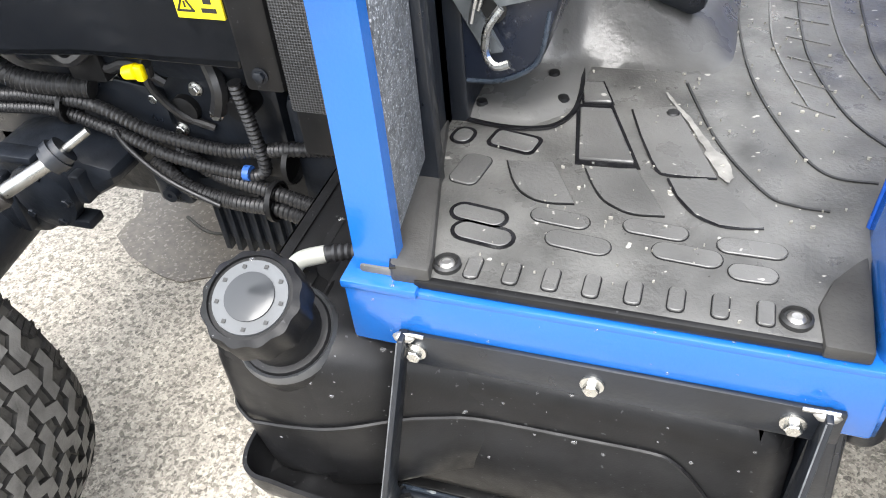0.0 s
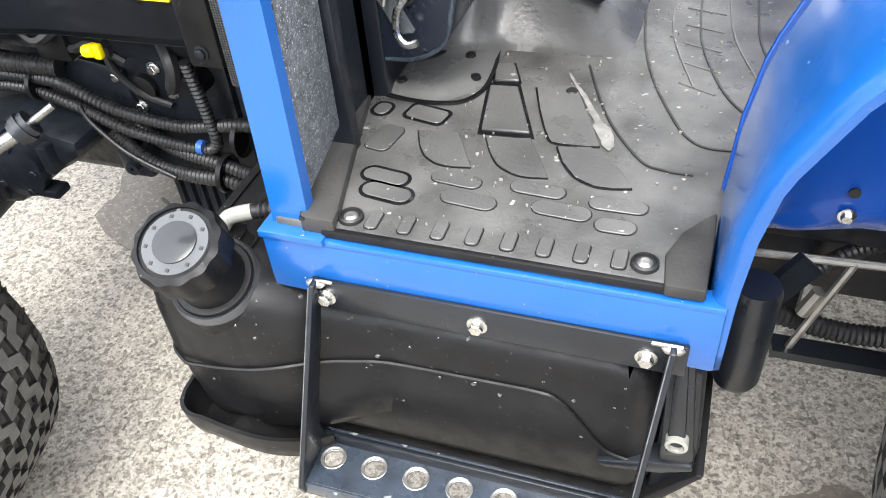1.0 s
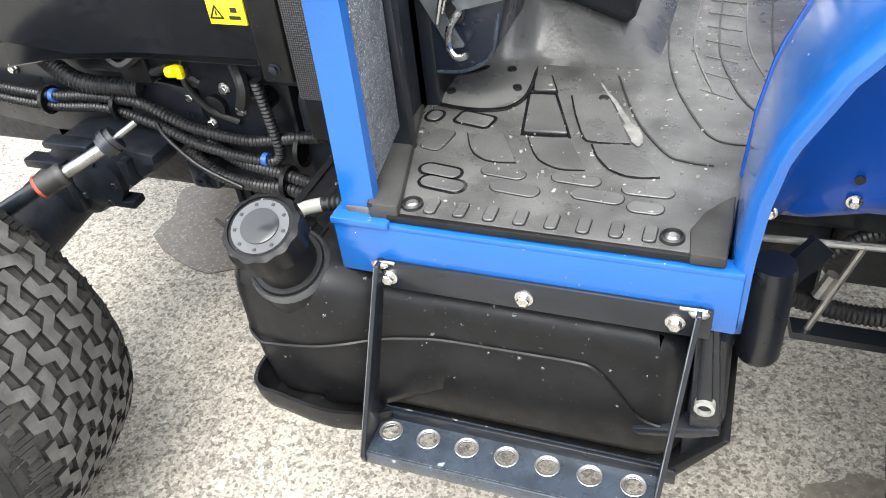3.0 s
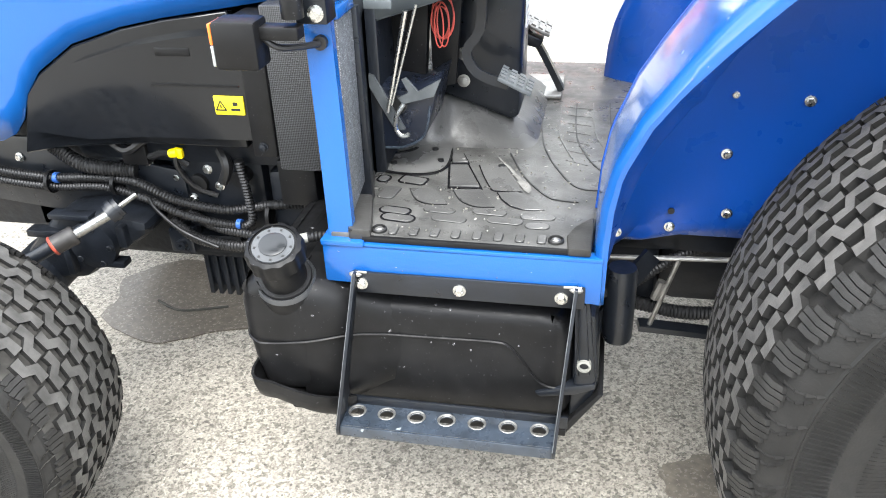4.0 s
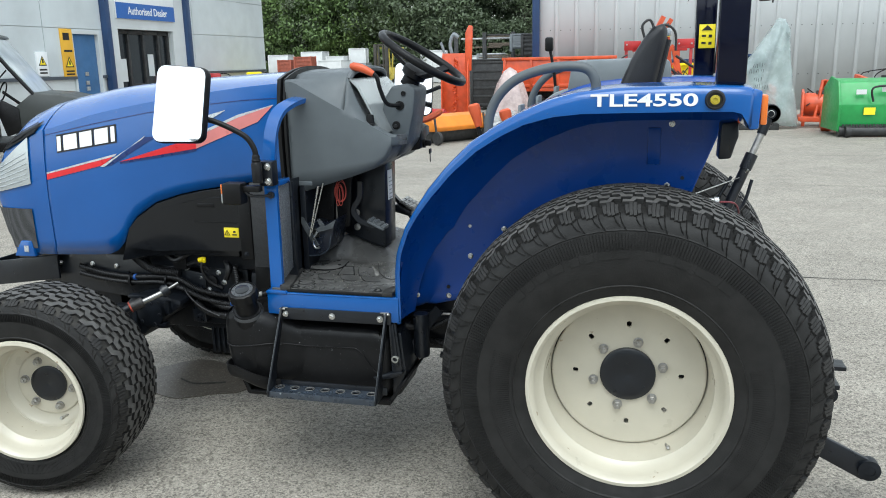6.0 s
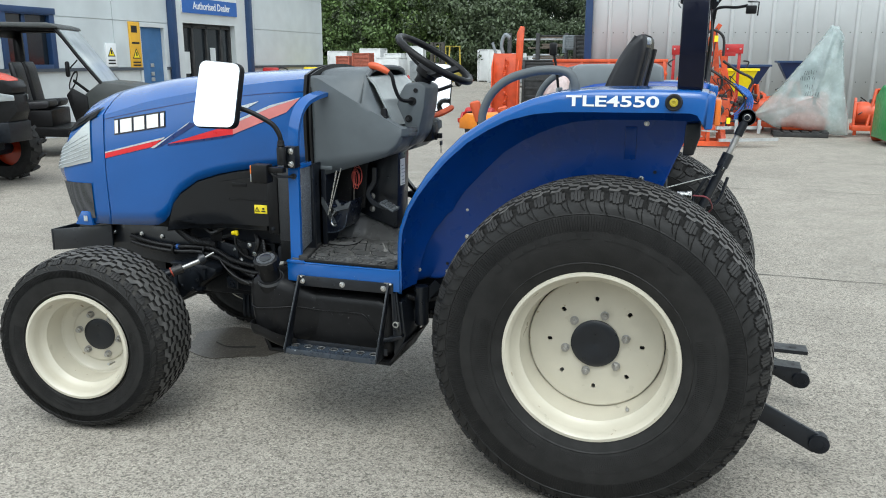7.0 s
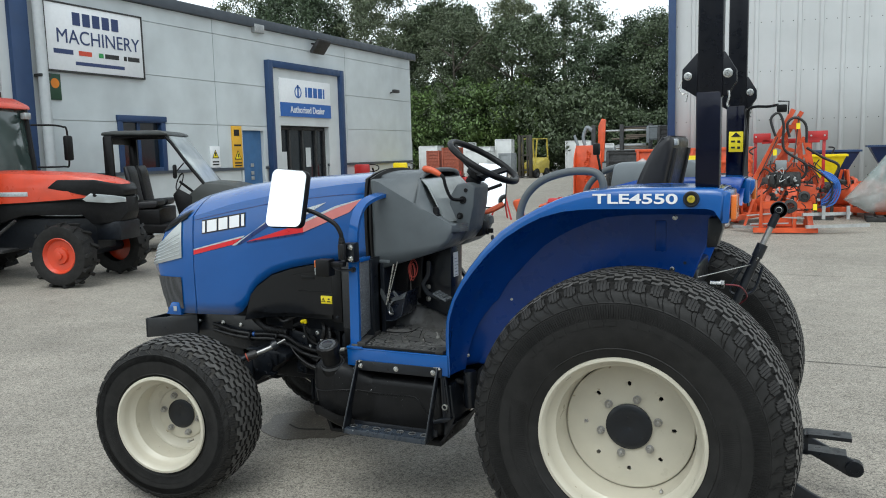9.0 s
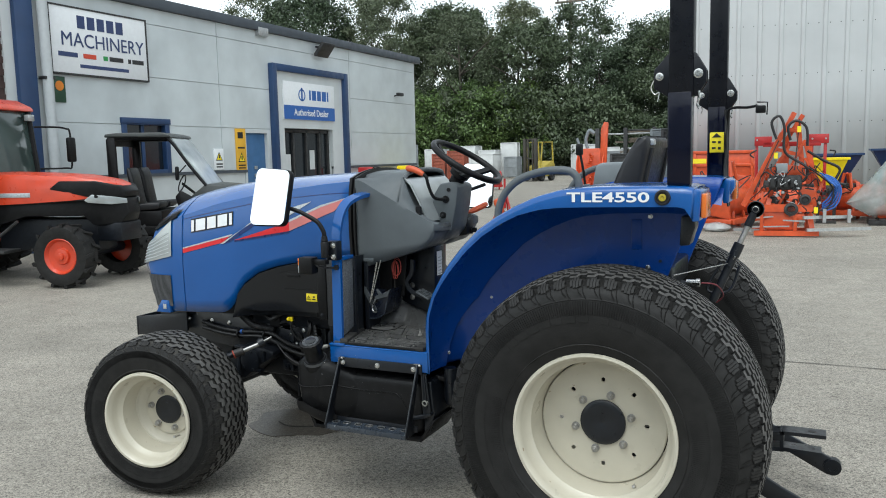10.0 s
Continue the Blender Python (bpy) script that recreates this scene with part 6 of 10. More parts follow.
for y in (-0.175, 0.175):
    prism(bm, [(-2.45, 0.705), (-1.90, 0.705), (-1.72, 0.66), (-1.60, 0.64), (-1.60, 0.55), (-1.75, 0.53), (-1.95, 0.53), (-2.20, 0.56), (-2.45, 0.60)], y - 0.008, y + 0.008, "y", 0.003)
part("frame_rail", bm, M_black, tractor, "black steel front frame rails")
bm = B()
prism(bm, [(-2.42, 0.62), (-1.86, 0.62), (-1.86, 0.50), (-1.93, 0.43), (-2.30, 0.43), (-2.42, 0.52)], -0.10, 0.10, "y", 0.012)
part("axle_support", bm, M_engine, tractor, "dark cast support of the front axle")
bm = B()
prism(bm, [(-1.905, 0.70), (-1.885, 0.76), (-1.86, 0.83), (-1.82, 0.872), (-1.73, 0.930), (-1.62, 0.964), (-1.53, 0.982), (-1.40, 1.0), (-1.40, 0.735), (-1.62, 0.735), (-1.80, 0.72)], -0.262, -0.235, "y", 0.003, None, 1)
M_smoke = mat("smoked_glossy_panel", (0.007, 0.008, 0.010), 0.12, var=0.2, scale=7, rvar=0.04, spec=0.4)
shroud = part("engine_side_panel", bm, M_smoke, tractor, "dark smooth engine side panel")
bm = B()
box(bm, -1.3715, -1.322, -0.304, -0.235, 0.735, 1.005, 0.006)
part("panel_edge", bm, M_plastic, shroud)
bm = B()
box(bm, -1.322, -1.15, -0.300, -0.225, 0.71, 1.02, 0.004)
part("radiator_screen", bm, M_mesh, tractor, "fine black mesh screen")
bm = B()
prism(bm, [(-1.855, 0.765), (-1.838, 0.828), (-1.80, 0.860), (-1.72, 0.905), (-1.61, 0.937), (-1.50, 0.956), (-1.372, 0.970), (-1.372, 0.765), (-1.60, 0.762), (-1.72, 0.752)], -0.292, -0.250, "y", 0.0)
part("raised_panel", bm, M_smoke, shroud, "smoked glossy panel standing proud")
bm = B()
box(bm, -1.56, -1.385, -0.2935, -0.285, 0.868, 0.872)
box(bm, -1.54, -1.47, -0.2935, -0.285, 0.925, 0.940, 0.001)
part("panel_ridge", bm, M_plastic, shroud)
bm = B()
box(bm, -1.438, -1.379, -0.2955, -0.2915, 0.816, 0.852, 0.0005)
ylab = part("warning_label", bm, M_label, shroud, "yellow pictogram warning label")
bm = B()
for q0, q1, q2, q3 in ((-1.436, -1.414, 0.824, 0.8265), (-1.405, -1.387, 0.824, 0.829), (-1.401, -1.391, 0.834, 0.841)):
    box(bm, q0, q1, -0.2965, -0.295, q2, q3)
for p0, p1 in (((-1.435, 0.825), (-1.425, 0.843)), ((-1.425, 0.843), (-1.415, 0.825))):
    tube(bm, [(p0[0], -0.296, p0[1]), (p1[0], -0.296, p1[1])], 0.0012, 6)
box(bm, -1.426, -1.424, -0.2965, -0.295, 0.829, 0.836)
part("pictogram", bm, M_ink, ylab)
bm = B()
hexbolt(bm, (-1.348, -0.3045, 0.757), 0.007, 0.006)
part("bolt", bm, M_engine, shroud)
# dark duct and battery side at the front of the bay
bm = B()
tube(bm, rounded([(-1.90, -0.205, 0.715), (-1.86, -0.215, 0.690), (-1.80, -0.22, 0.66), (-1.70, -0.20, 0.645)], 6), 0.016, 10, rib=0.08)
part("wiring_conduit", bm, M_hose, tractor)
bm = B()
prism(bm, [(-1.92, 0.71), (-1.87, 0.76), (-1.87, 0.84), (-1.84, 0.86), (-1.79, 0.74), (-1.84, 0.70)], -0.24, -0.20, "y", 0.008)
part("air_duct", bm, M_plastic, tractor)
HOSES = [([(-2.15, -0.20, 0.655), (-2.03, -0.205, 0.630), (-1.90, -0.21, 0.622), (-1.80, -0.21, 0.628), (-1.70, -0.21, 0.622), (-1.62, -0.205, 0.582), (-1.52, -0.2, 0.562), (-1.46, -0.2, 0.568), (-1.40, -0.21, 0.585), (-1.30, -0.2, 0.59)], 0.012),
         ([(-2.15, -0.20, 0.625), (-2.03, -0.205, 0.606), (-1.90, -0.21, 0.60), (-1.78, -0.21, 0.606), (-1.68, -0.215, 0.585), (-1.60, -0.212, 0.550), (-1.50, -0.21, 0.532), (-1.448, -0.21, 0.540), (-1.442, -0.215, 0.60), (-1.448, -0.22, 0.69)], 0.011),
         ([(-1.64, -0.20, 0.53), (-1.58, -0.215, 0.495), (-1.50, -0.222, 0.487), (-1.42, -0.23, 0.492), (-1.34, -0.24, 0.475), (-1.22, -0.26, 0.455)], 0.014),
         ([(-1.60, -0.19, 0.545), (-1.53, -0.205, 0.520), (-1.44, -0.22, 0.515), (-1.34, -0.235, 0.505), (-1.22, -0.25, 0.49)], 0.013)]
for pts, r in HOSES:
    bm = B()
    tube(bm, rounded(pts, 5), r * 0.82, 10, rib=0.10)
    part("corrugated_hose", bm, M_hose, tractor, "black corrugated wiring hose")
for c, r in (((-1.905, -0.21, 0.612), 0.026), ((-1.745, -0.21, 0.616), 0.026), ((-1.43, -0.225, 0.503), 0.030), ((-1.40, -0.205, 0.56), 0.03)):
    bm = B()
    lathe(bm, [(r, -0.004), (r, 0.004), (r * 0.9, 0.004), (r * 0.9, -0.004), (r, -0.004)], "x", 16, Matrix.Translation(c))
    part("cable_tie", bm, M_plastic, tractor)
M_tape = mat("blue_tape", (0.03, 0.10, 0.34), 0.4)
for c, r in (((-1.89, -0.21, 0.622), 0.0125), ((-1.475, -0.21, 0.535), 0.0115)):
    bm = B()
    lathe(bm, [(r, -0.005), (r, 0.005)], "x", 12, Matrix.Translation(c))
    part("blue_tape", bm, M_tape, tractor)
bm = B()
tube(bm, rounded([(-1.59, -0.20, 0.705), (-1.60, -0.20, 0.66), (-1.575, -0.19, 0.61), (-1.53, -0.18, 0.585)], 5), 0.006, 8)
dip = part("dipstick_tube", bm, M_hose, tractor, "dipstick tube with yellow cap")
bm = B()
lathe(bm, [(0.009, 0), (0.0105, 0.018), (0.007, 0.020)], "x", 14, Matrix.Translation((-1.572, -0.262, 0.716)) @ pose(0, 0, 0, 0, -12))
box(bm, -1.557, -1.543, -0.268, -0.256, 0.707, 0.729, 0.004)
part("yellow_cap", bm, M_yellow, dip, "yellow plastic cap")
bm = B()
tube(bm, rounded([(-1.56, -0.235, 0.715), (-1.575, -0.22, 0.69)], 2), 0.007, 8)
part("cap_stem", bm, M_hose, dip)
for q in ((-1.619, -0.176, 0.624), (-1.523, -0.176, 0.607), (-1.475, -0.205, 0.524), (-1.68, -0.176, 0.655), (-1.59, -0.176, 0.575), (-1.545, -0.176, 0.645), (-2.10, -0.184, 0.66), (-1.99, -0.184, 0.655), (-1.93, -0.184, 0.60), (-2.25, -0.184, 0.66)):
    bm = B()
    hexbolt(bm, q, 0.0075, 0.009)
    part("bolt", bm, M_chrome, tractor, "bright engine bolt")
for k in range(4):
    bm = B()
    if k == 0:
        lathe(bm, [(0.022, 0), (0.022, -0.012), (0.016, -0.014), (0, -0.014)], "y", 18, Matrix.Translation((-1.57, -0.175, 0.612)))
    if k == 1:
        lathe(bm, [(0.018, 0), (0.018, 0.05)], "y", 16, Matrix.Translation((-1.46, -0.21, 0.64)))
    if k == 2:
        box(bm, -1.72, -1.66, -0.21, -0.17, 0.66, 0.72, 0.006)
    if k == 3:
        box(bm, -1.36, -1.28, -0.235, -0.19, 0.60, 0.70, 0.006)
    part("engine_fitting", bm, M_plastic, tractor)
for pts, r in (([(-1.50, -0.19, 0.70), (-1.48, -0.21, 0.67), (-1.50, -0.2, 0.63)], 0.012), ([(-1.68, -0.18, 0.71), (-1.66, -0.20, 0.68), (-1.62, -0.2, 0.69), (-1.58, -0.19, 0.66)], 0.008), ([(-1.75, -0.2, 0.72), (-1.70, -0.22, 0.70), (-1.66, -0.215, 0.72), (-1.62, -0.20, 0.74)], 0.010)):
    bm = B()
    tube(bm, rounded(pts, 4), r, 8)
    part("engine_hose", bm, M_hose, tractor)
bm = B()
box(bm, -1.66, -1.60, -0.20, -0.15, 0.445, 0.505, 0.008)
lathe(bm, [(0.012, 0), (0.012, -0.012), (0.004, -0.012), (0.004, -0.004), (0, -0.004)], "y", 14, Matrix.Translation((-1.628, -0.20, 0.47)))
part("cable_block", bm, M_black, tractor, "small black cable block")
bm = B()
tube(bm, rounded([(-1.67, -0.222, 0.592), (-1.655, -0.226, 0.565), (-1.60, -0.232, 0.52), (-1.52, -0.236, 0.488)], 6), 0.004, 10)
part("thin_cable", bm, M_hose, tractor)
# front axle, steering ram, bracket
M_seal = mat("worn_red_rubber", (0.30, 0.05, 0.03), 0.5, var=0.5, scale=60)
M_dim_black = mat("dirty_black_casting", (0.02, 0.018, 0.017), 0.5, var=0.35, scale=30)
bm = B()
tube(bm, [(-1.97, -0.50, 0.365), (-1.97, -0.22, 0.40), (-1.97, 0.22, 0.40), (-1.97, 0.50, 0.365)], 0.065, 14)
axle = part("front_axle", bm, M_engine, tractor, "dark cast front axle")
bm = B()
box(bm, -2.08, -1.84, -0.10, 0.10, 0.36, 0.56, 0.03)
part("axle_housing", bm, M_engine, axle)
for f in (-1, 1):
    bm = B()
    lathe(bm, [(0.085, -0.10), (0.095, -0.06), (0.085, 0.08), (0.05, 0.11)], "z", 20, Matrix.Translation((-1.97, f * 0.47, 0.37)))
    lathe(bm, [(0.06, -0.10), (0.06, 0.10)], "y", 18, Matrix.Translation((-1.97, f * 0.52, 0.365)))
    part("axle_knuckle", bm, M_engine, axle, "dark cast steering knuckle")
    bm = B()
    prism(bm, [(-2.00, 0.44), (-1.95, 0.385), (-1.84, 0.40), (-1.76, 0.465), (-1.665, 0.52), (-1.66, 0.555), (-1.72, 0.565), (-1.80, 0.575), (-1.88, 0.56)], min(f * 0.27, f * 0.15), max(f * 0.27, f * 0.15), "y", 0.02)
    lathe(bm, [(0.055, 0), (0.055, -0.018), (0.035, -0.024), (0, -0.024)], "y", 20, Matrix.Translation((-1.79, f * 0.27, 0.50)) @ pose(0, 0, 0, 0, 0, 0 if f < 0 else 180))
    part("axle_bracket", bm, M_engine, axle, "dark cast axle pivot bracket")
    for k, (x, z, w, h) in enumerate(((-1.86, 0.47, 0.018, 0.10), (-1.715, 0.525, 0.02, 0.05), (-1.90, 0.52, 0.09, 0.018), (-1.76, 0.455, 0.07, 0.016), (-1.83, 0.565, 0.10, 0.014))):
        bm = B()
        box(bm, x - w / 2, x + w / 2, min(f * 0.255, f * 0.288), max(f * 0.255, f * 0.288), z - h / 2, z + h / 2, 0.004)
        part("casting_rib", bm, M_engine, axle)
    for k in range(5):
        a = 1.3 * k
        bm = B()
        hexbolt(bm, (-1.79 + 0.044 * math.cos(a), f * 0.288, 0.50 + 0.044 * math.sin(a)), 0.007, 0.008, "-y" if f < 0 else "y")
        part("bolt", bm, M_black, axle)
bm = B()
tube(bm, [(-1.709, -0.316, 0.596), (-1.690, -0.298, 0.609)], 0.021, 20)
tube(bm, [(-1.704, -0.311, 0.600), (-1.697, -0.304, 0.605)], 0.0245, 20)
M_rod = mat("dull_ram_steel", (0.30, 0.30, 0.29), 0.34, 1.0, 0.2, 40)
ram = part("steering_ram", bm, M_black, tractor, "black steering cylinder with bright rod")
bm = B()
tube(bm, [(-1.765, -0.366, 0.570), (-1.700, -0.308, 0.600)], 0.011, 16)
part("ram_rod", bm, M_rod, ram)
bm = B()
tube(bm, [(-1.692, -0.300, 0.607), (-1.662, -0.274, 0.626)], 0.006, 12)
part("ram_rod", bm, M_rod, ram)
bm = B()
tube(bm, rounded([(-1.800, -0.392, 0.556), (-1.785, -0.382, 0.562), (-1.775, -0.374, 0.566), (-1.760, -0.362, 0.572)], 3), [0.015] + [0.020] * 7 + [0.021, 0.018], 18)
part("ram_end", bm, M_dim_black, ram, "dark ram end with rubber boot")
bm = B()
lathe(bm, [(0.0205, -0.003), (0.022, 0), (0.0205, 0.003)], "x", 18, pose(-1.797, -0.390, 0.557, 0, -20, 40), cap=False)
part("red_ring", bm, M_seal, ram, "worn red seal ring")
bm = B()
tube(bm, rounded([(-1.99, -0.46, 0.455), (-1.90, -0.445, 0.505), (-1.845, -0.42, 0.533), (-1.80, -0.392, 0.556)], 4), 0.0145, 12)
part("tie_rod", bm, M_black, ram)
bm = B()
prism(bm, [(-2.58, 0.655), (-2.24, 0.70), (-2.24, 0.60), (-2.58, 0.555)], -0.215, -0.203, "y", 0.003)
prism(bm, [(-2.58, 0.655), (-2.24, 0.70), (-2.24, 0.60), (-2.58, 0.555)], 0.203, 0.215, "y", 0.003)
prism(bm, [(-2.592, 0.655), (-2.58, 0.657), (-2.58, 0.555), (-2.592, 0.553)], -0.215, 0.215, "y", 0.003)
part("weight_bracket", bm, M_black, tractor, "black front weight bracket")
bm = B()
prism(bm, [(-2.40, 0.70), (-2.36, 0.765), (-2.31, 0.765), (-2.30, 0.70)], -0.262, 0.262, "y", 0.005)
part("nose_lip", bm, M_blue, tractor)
bm = B()
box(bm, -2.345, -2.325, -0.2655, -0.2635, 0.72, 0.745)
part("small_sticker", bm, M_silver, tractor)

# left mirror with arm, mounting and side lamp; mirror on the right
for f in (-1, 1):
    bm = B()
    box(bm, -1.166, -1.118, min(f * 0.480, f * 0.523), max(f * 0.480, f * 0.523), 1.045, 1.125, 0.003)
    mount = part("mirror_mount", bm, M_black, tractor, "black mirror mounting plate")
    for z in (1.067, 1.114):
        bm = B()
        hexbolt(bm, (-1.134, f * 0.523, z - 0.006), 0.0085, 0.009, "-y" if f < 0 else "y")
        part("bolt", bm, M_chrome, mount)
    bm = B()
    lathe(bm, [(0.016, 0), (0.017, 0.06), (0.013, 0.066), (0.015, 0.072), (0.012, 0.078), (0.013, 0.084), (0.010, 0.09)], "z", 14, Matrix.Translation((-1.160, f * 0.545, 1.060)))
    tube(bm, rounded([(-1.160, f * 0.545, 1.14), (-1.163, f * 0.546, 1.168), (-1.185, f * 0.55, 1.205), (-1.23, f * 0.555, 1.232), (-1.28, f * 0.56, 1.254), (-1.32, f * 0.575, 1.268), (-1.36, f * 0.588, 1.28)], 5), 0.009, 10)
    arm = part("mirror_arm", bm, M_plastic, tractor, "black tubular mirror arm with rubber boot")
    # rounded head in the x, z plane, leaning, with its glass outwards
    pts = []
    for cx, cz, a0 in ((-1.308, 1.402, 0), (-1.428, 1.412, 90), (-1.440, 1.222, 180), (-1.316, 1.222, 270)):
        for k in range(6):
            a = radians(a0 + 18 * k)
            pts.append((cx + 0.028 * math.cos(a), cz + 0.028 * math.sin(a)))
    bm = B()
    prism(bm, pts, 0.0, 0.032, "y", 0.008, pose(0, 0, 0) if f < 0 else None, 2)
    HM = Matrix.Translation((0, f * 0.615, 0)) if f < 0 else pose(0, f * 0.585, 0) @ Matrix.Translation((0, -0.032, 0))
    TILT_M = Matrix.Translation((-1.37, 0, 1.31)) @ pose(0, 0, 0, -13 * (1 if f < 0 else -1), 0, 0) @ Matrix.Translation((1.37, 0, -1.31))
    if f > 0:
        TILT_M = Matrix.Translation((0.39, 0.08, -0.01)) @ Matrix.Translation((-1.37, 0, 1.31)) @ pose(0, 0, 0, -14, 0, 12) @ Matrix.Translation((1.37, 0, -1.31))
        head = part("mirror_head", bm, M_plastic, arm, "black mirror head", Matrix.Translation((0, 0.60, 0)) @ TILT_M)
    else:
        head = part("mirror_head", bm, M_plastic, arm, "black mirror head", HM @ TILT_M)
    inner = [(-1.37 + (x + 1.37) * 0.955, 1.31 + (z - 1.31) * 0.97) for x, z in pts]
    bm = B()
    prism(bm, inner, -0.002, 0.004, "y")
    part("mirror_glass", bm, M_mirror, head, "bright mirror glass reflecting the sky")
bm = B()
box(bm, -1.275, -1.208, -0.575, -0.525, 0.990, 1.060, 0.006)
box(bm, -1.21, -1.15, -0.56, -0.53, 1.03, 1.05, 0.004)
slamp = part("side_lamp", bm, M_plastic, tractor, "black side lamp with amber front")
bm = B()
box(bm, -1.281, -1.2755, -0.570, -0.53, 1.025, 1.056, 0.002)
part("lamp_lens", bm, M_amber, slamp)
bm = B()
box(bm, -1.281, -1.2755, -0.570, -0.53, 0.994, 1.0245, 0.002)
part("lamp_lens", bm, M_lens, slamp)
bm = B()
tube(bm, rounded([(-1.21, -0.55, 1.035), (-1.19, -0.545, 1.018), (-1.165, -0.52, 1.012), (-1.144, -0.495, 1.010)], 4), 0.005, 8)
lathe(bm, [(0.011, 0), (0.011, -0.012), (0, -0.013)], "y", 12, Matrix.Translation((-1.144, -0.482, 1.010)))
part("lamp_cable", bm, M_hose, slamp)

# stains, joints and a patch of painted shade on the yard
bm = B()
random.seed(4)
pts = []
for k in range(40):
    a = 2 * math.pi * k / 40
    r = 1 + 0.10 * math.sin(3 * a + 1) + 0.06 * math.sin(7 * a) + random.uniform(-0.03, 0.03)
    pts.append((-1.915 + 0.285 * r * math.cos(a), 0.255 + 0.215 * r * math.sin(a)))
prism(bm, pts, 0.0, 0.004, "z")
single("wet_patch", bm, M_puddle, "dark damp oily patch on the tarmac", "stain", kind="structure")
# brown patch that paints the tractor's shade on the ground by the rear tyre
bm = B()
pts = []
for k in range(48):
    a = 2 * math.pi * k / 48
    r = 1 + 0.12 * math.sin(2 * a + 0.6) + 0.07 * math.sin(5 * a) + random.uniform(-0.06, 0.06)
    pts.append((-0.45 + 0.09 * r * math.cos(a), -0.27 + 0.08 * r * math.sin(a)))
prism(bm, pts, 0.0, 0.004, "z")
single("wet_patch", bm, mat("shaded_brown_tarmac", (0.155, 0.135, 0.108), 0.55, var=0.25, scale=60, spots=(0.2, 0.18, 0.15), spot_scale=140, spot_cut=0.6), "brown patch of painted shade on the tarmac beside the rear tyre", "stain", kind="structure")
bm = B()
tube(bm, rounded([(-2.02, 0.22, 0.006), (-1.93, 0.18, 0.006), (-1.84, 0.20, 0.007), (-1.79, 0.22, 0.006)], 5), 0.004, 6)
single("twig", bm, M_crack, "thin dark twig lying on the damp patch", "twig")
for k, (y, x0, x1) in enumerate(((2.56, 0.2, 14.0), (6.53, -2.0, 14.0), (9.4, -1.0, 12.0))):
    bm = B()
    random.seed(20 + k)
    up, lo = [], []
    off = 0.0
    for x in np.arange(x0, x1, 0.18):
        off = 0.7 * off + random.uniform(-0.012, 0.012)
        w = random.uniform(0.002, 0.007)
        up.append((float(x), y + off + w, 0.004))
        lo.append((float(x), y + off - w, 0.004))
    sheet(bm, [up, lo])
    single("tarmac_joint", bm, M_crack, "dark cracked joint line across the tarmac", "joint", kind="structure")


# rain drops left on the painted and moulded surfaces
M_drop = glass_mat("clear_water", (0.95, 0.97, 1.0), 0.02)
M_drop.node_tree.nodes["Principled BSDF"].inputs["IOR"].default_value = 1.33


def drops(ob, seed, count, way, lo, hi, r0, r1):
    """Low round drops strewn where rays along way from the box lo..hi meet the part."""
    rnd = random.Random(seed)
    src = B()
    src.from_mesh(ob.data)
    tree = BVHTree.FromBMesh(src)
    src.free()
    bm = B()
    w = Vector(way).normalized()
    for i in range(count):
        q = Vector([rnd.uniform(a, b) for a, b in zip(lo, hi)])
        at, nrm, _, _ = tree.ray_cast(q, w)
        if at is None:
            continue
        if nrm.dot(w) > 0:
            nrm = -nrm
        r = r0 + (r1 - r0) * rnd.random() ** 2.5
        u = nrm.orthogonal().normalized()
        v = nrm.cross(u)
        st = rnd.uniform(0.75, 1.35)
        rings = []
        for k, h in ((1.0, -0.05), (0.82, 0.28), (0.45, 0.46)):
            rings.append([bm.verts.new(at + (u * math.cos(a) * st + v * math.sin(a)) * r * k + nrm * h * r) for a in [2 * math.pi * j / 8 for j in range(8)]])
        top = bm.verts.new(at + nrm * 0.52 * r)
        for p, q2 in zip(rings, rings[1:]):
            for j in range(8):
                bm.faces.new((p[j], p[(j + 1) % 8], q2[(j + 1) % 8], q2[j]))
        for j in range(8):
            bm.faces.new((rings[-1][j], rings[-1][(j + 1) % 8], top))
    if len(bm.verts):
        tagged(part("rain_beading", bm, M_drop, ob, "clear rain drops"), kind="stuff")


sill = [o for o in tractor.children if o.name.startswith("sill")][0]
drops(tank, 1, 150, (0, 0.7, -0.7), (-1.30, -1.10, 1.00), (-0.78, -0.85, 1.30), 0.0009, 0.0034)
drops(fcap, 2, 60, (0, 0, -1), (-1.30, -0.62, 0.9), (-1.17, -0.49, 0.9), 0.0012, 0.0048)
drops(sill, 3, 90, (0, 0.7, -0.7), (-1.15, -1.00, 1.00), (-0.70, -0.80, 1.20), 0.0007, 0.0022)
drops(lf, 4, 150, (0, 0.8, -0.6), (-0.75, -1.30, 1.10), (-0.20, -1.00, 1.80), 0.0008, 0.0026)
drops(hood, 5, 110, (0, 0.8, -0.6), (-2.1, -1.00, 1.70), (-1.3, -0.90, 1.85), 0.0008, 0.0026)

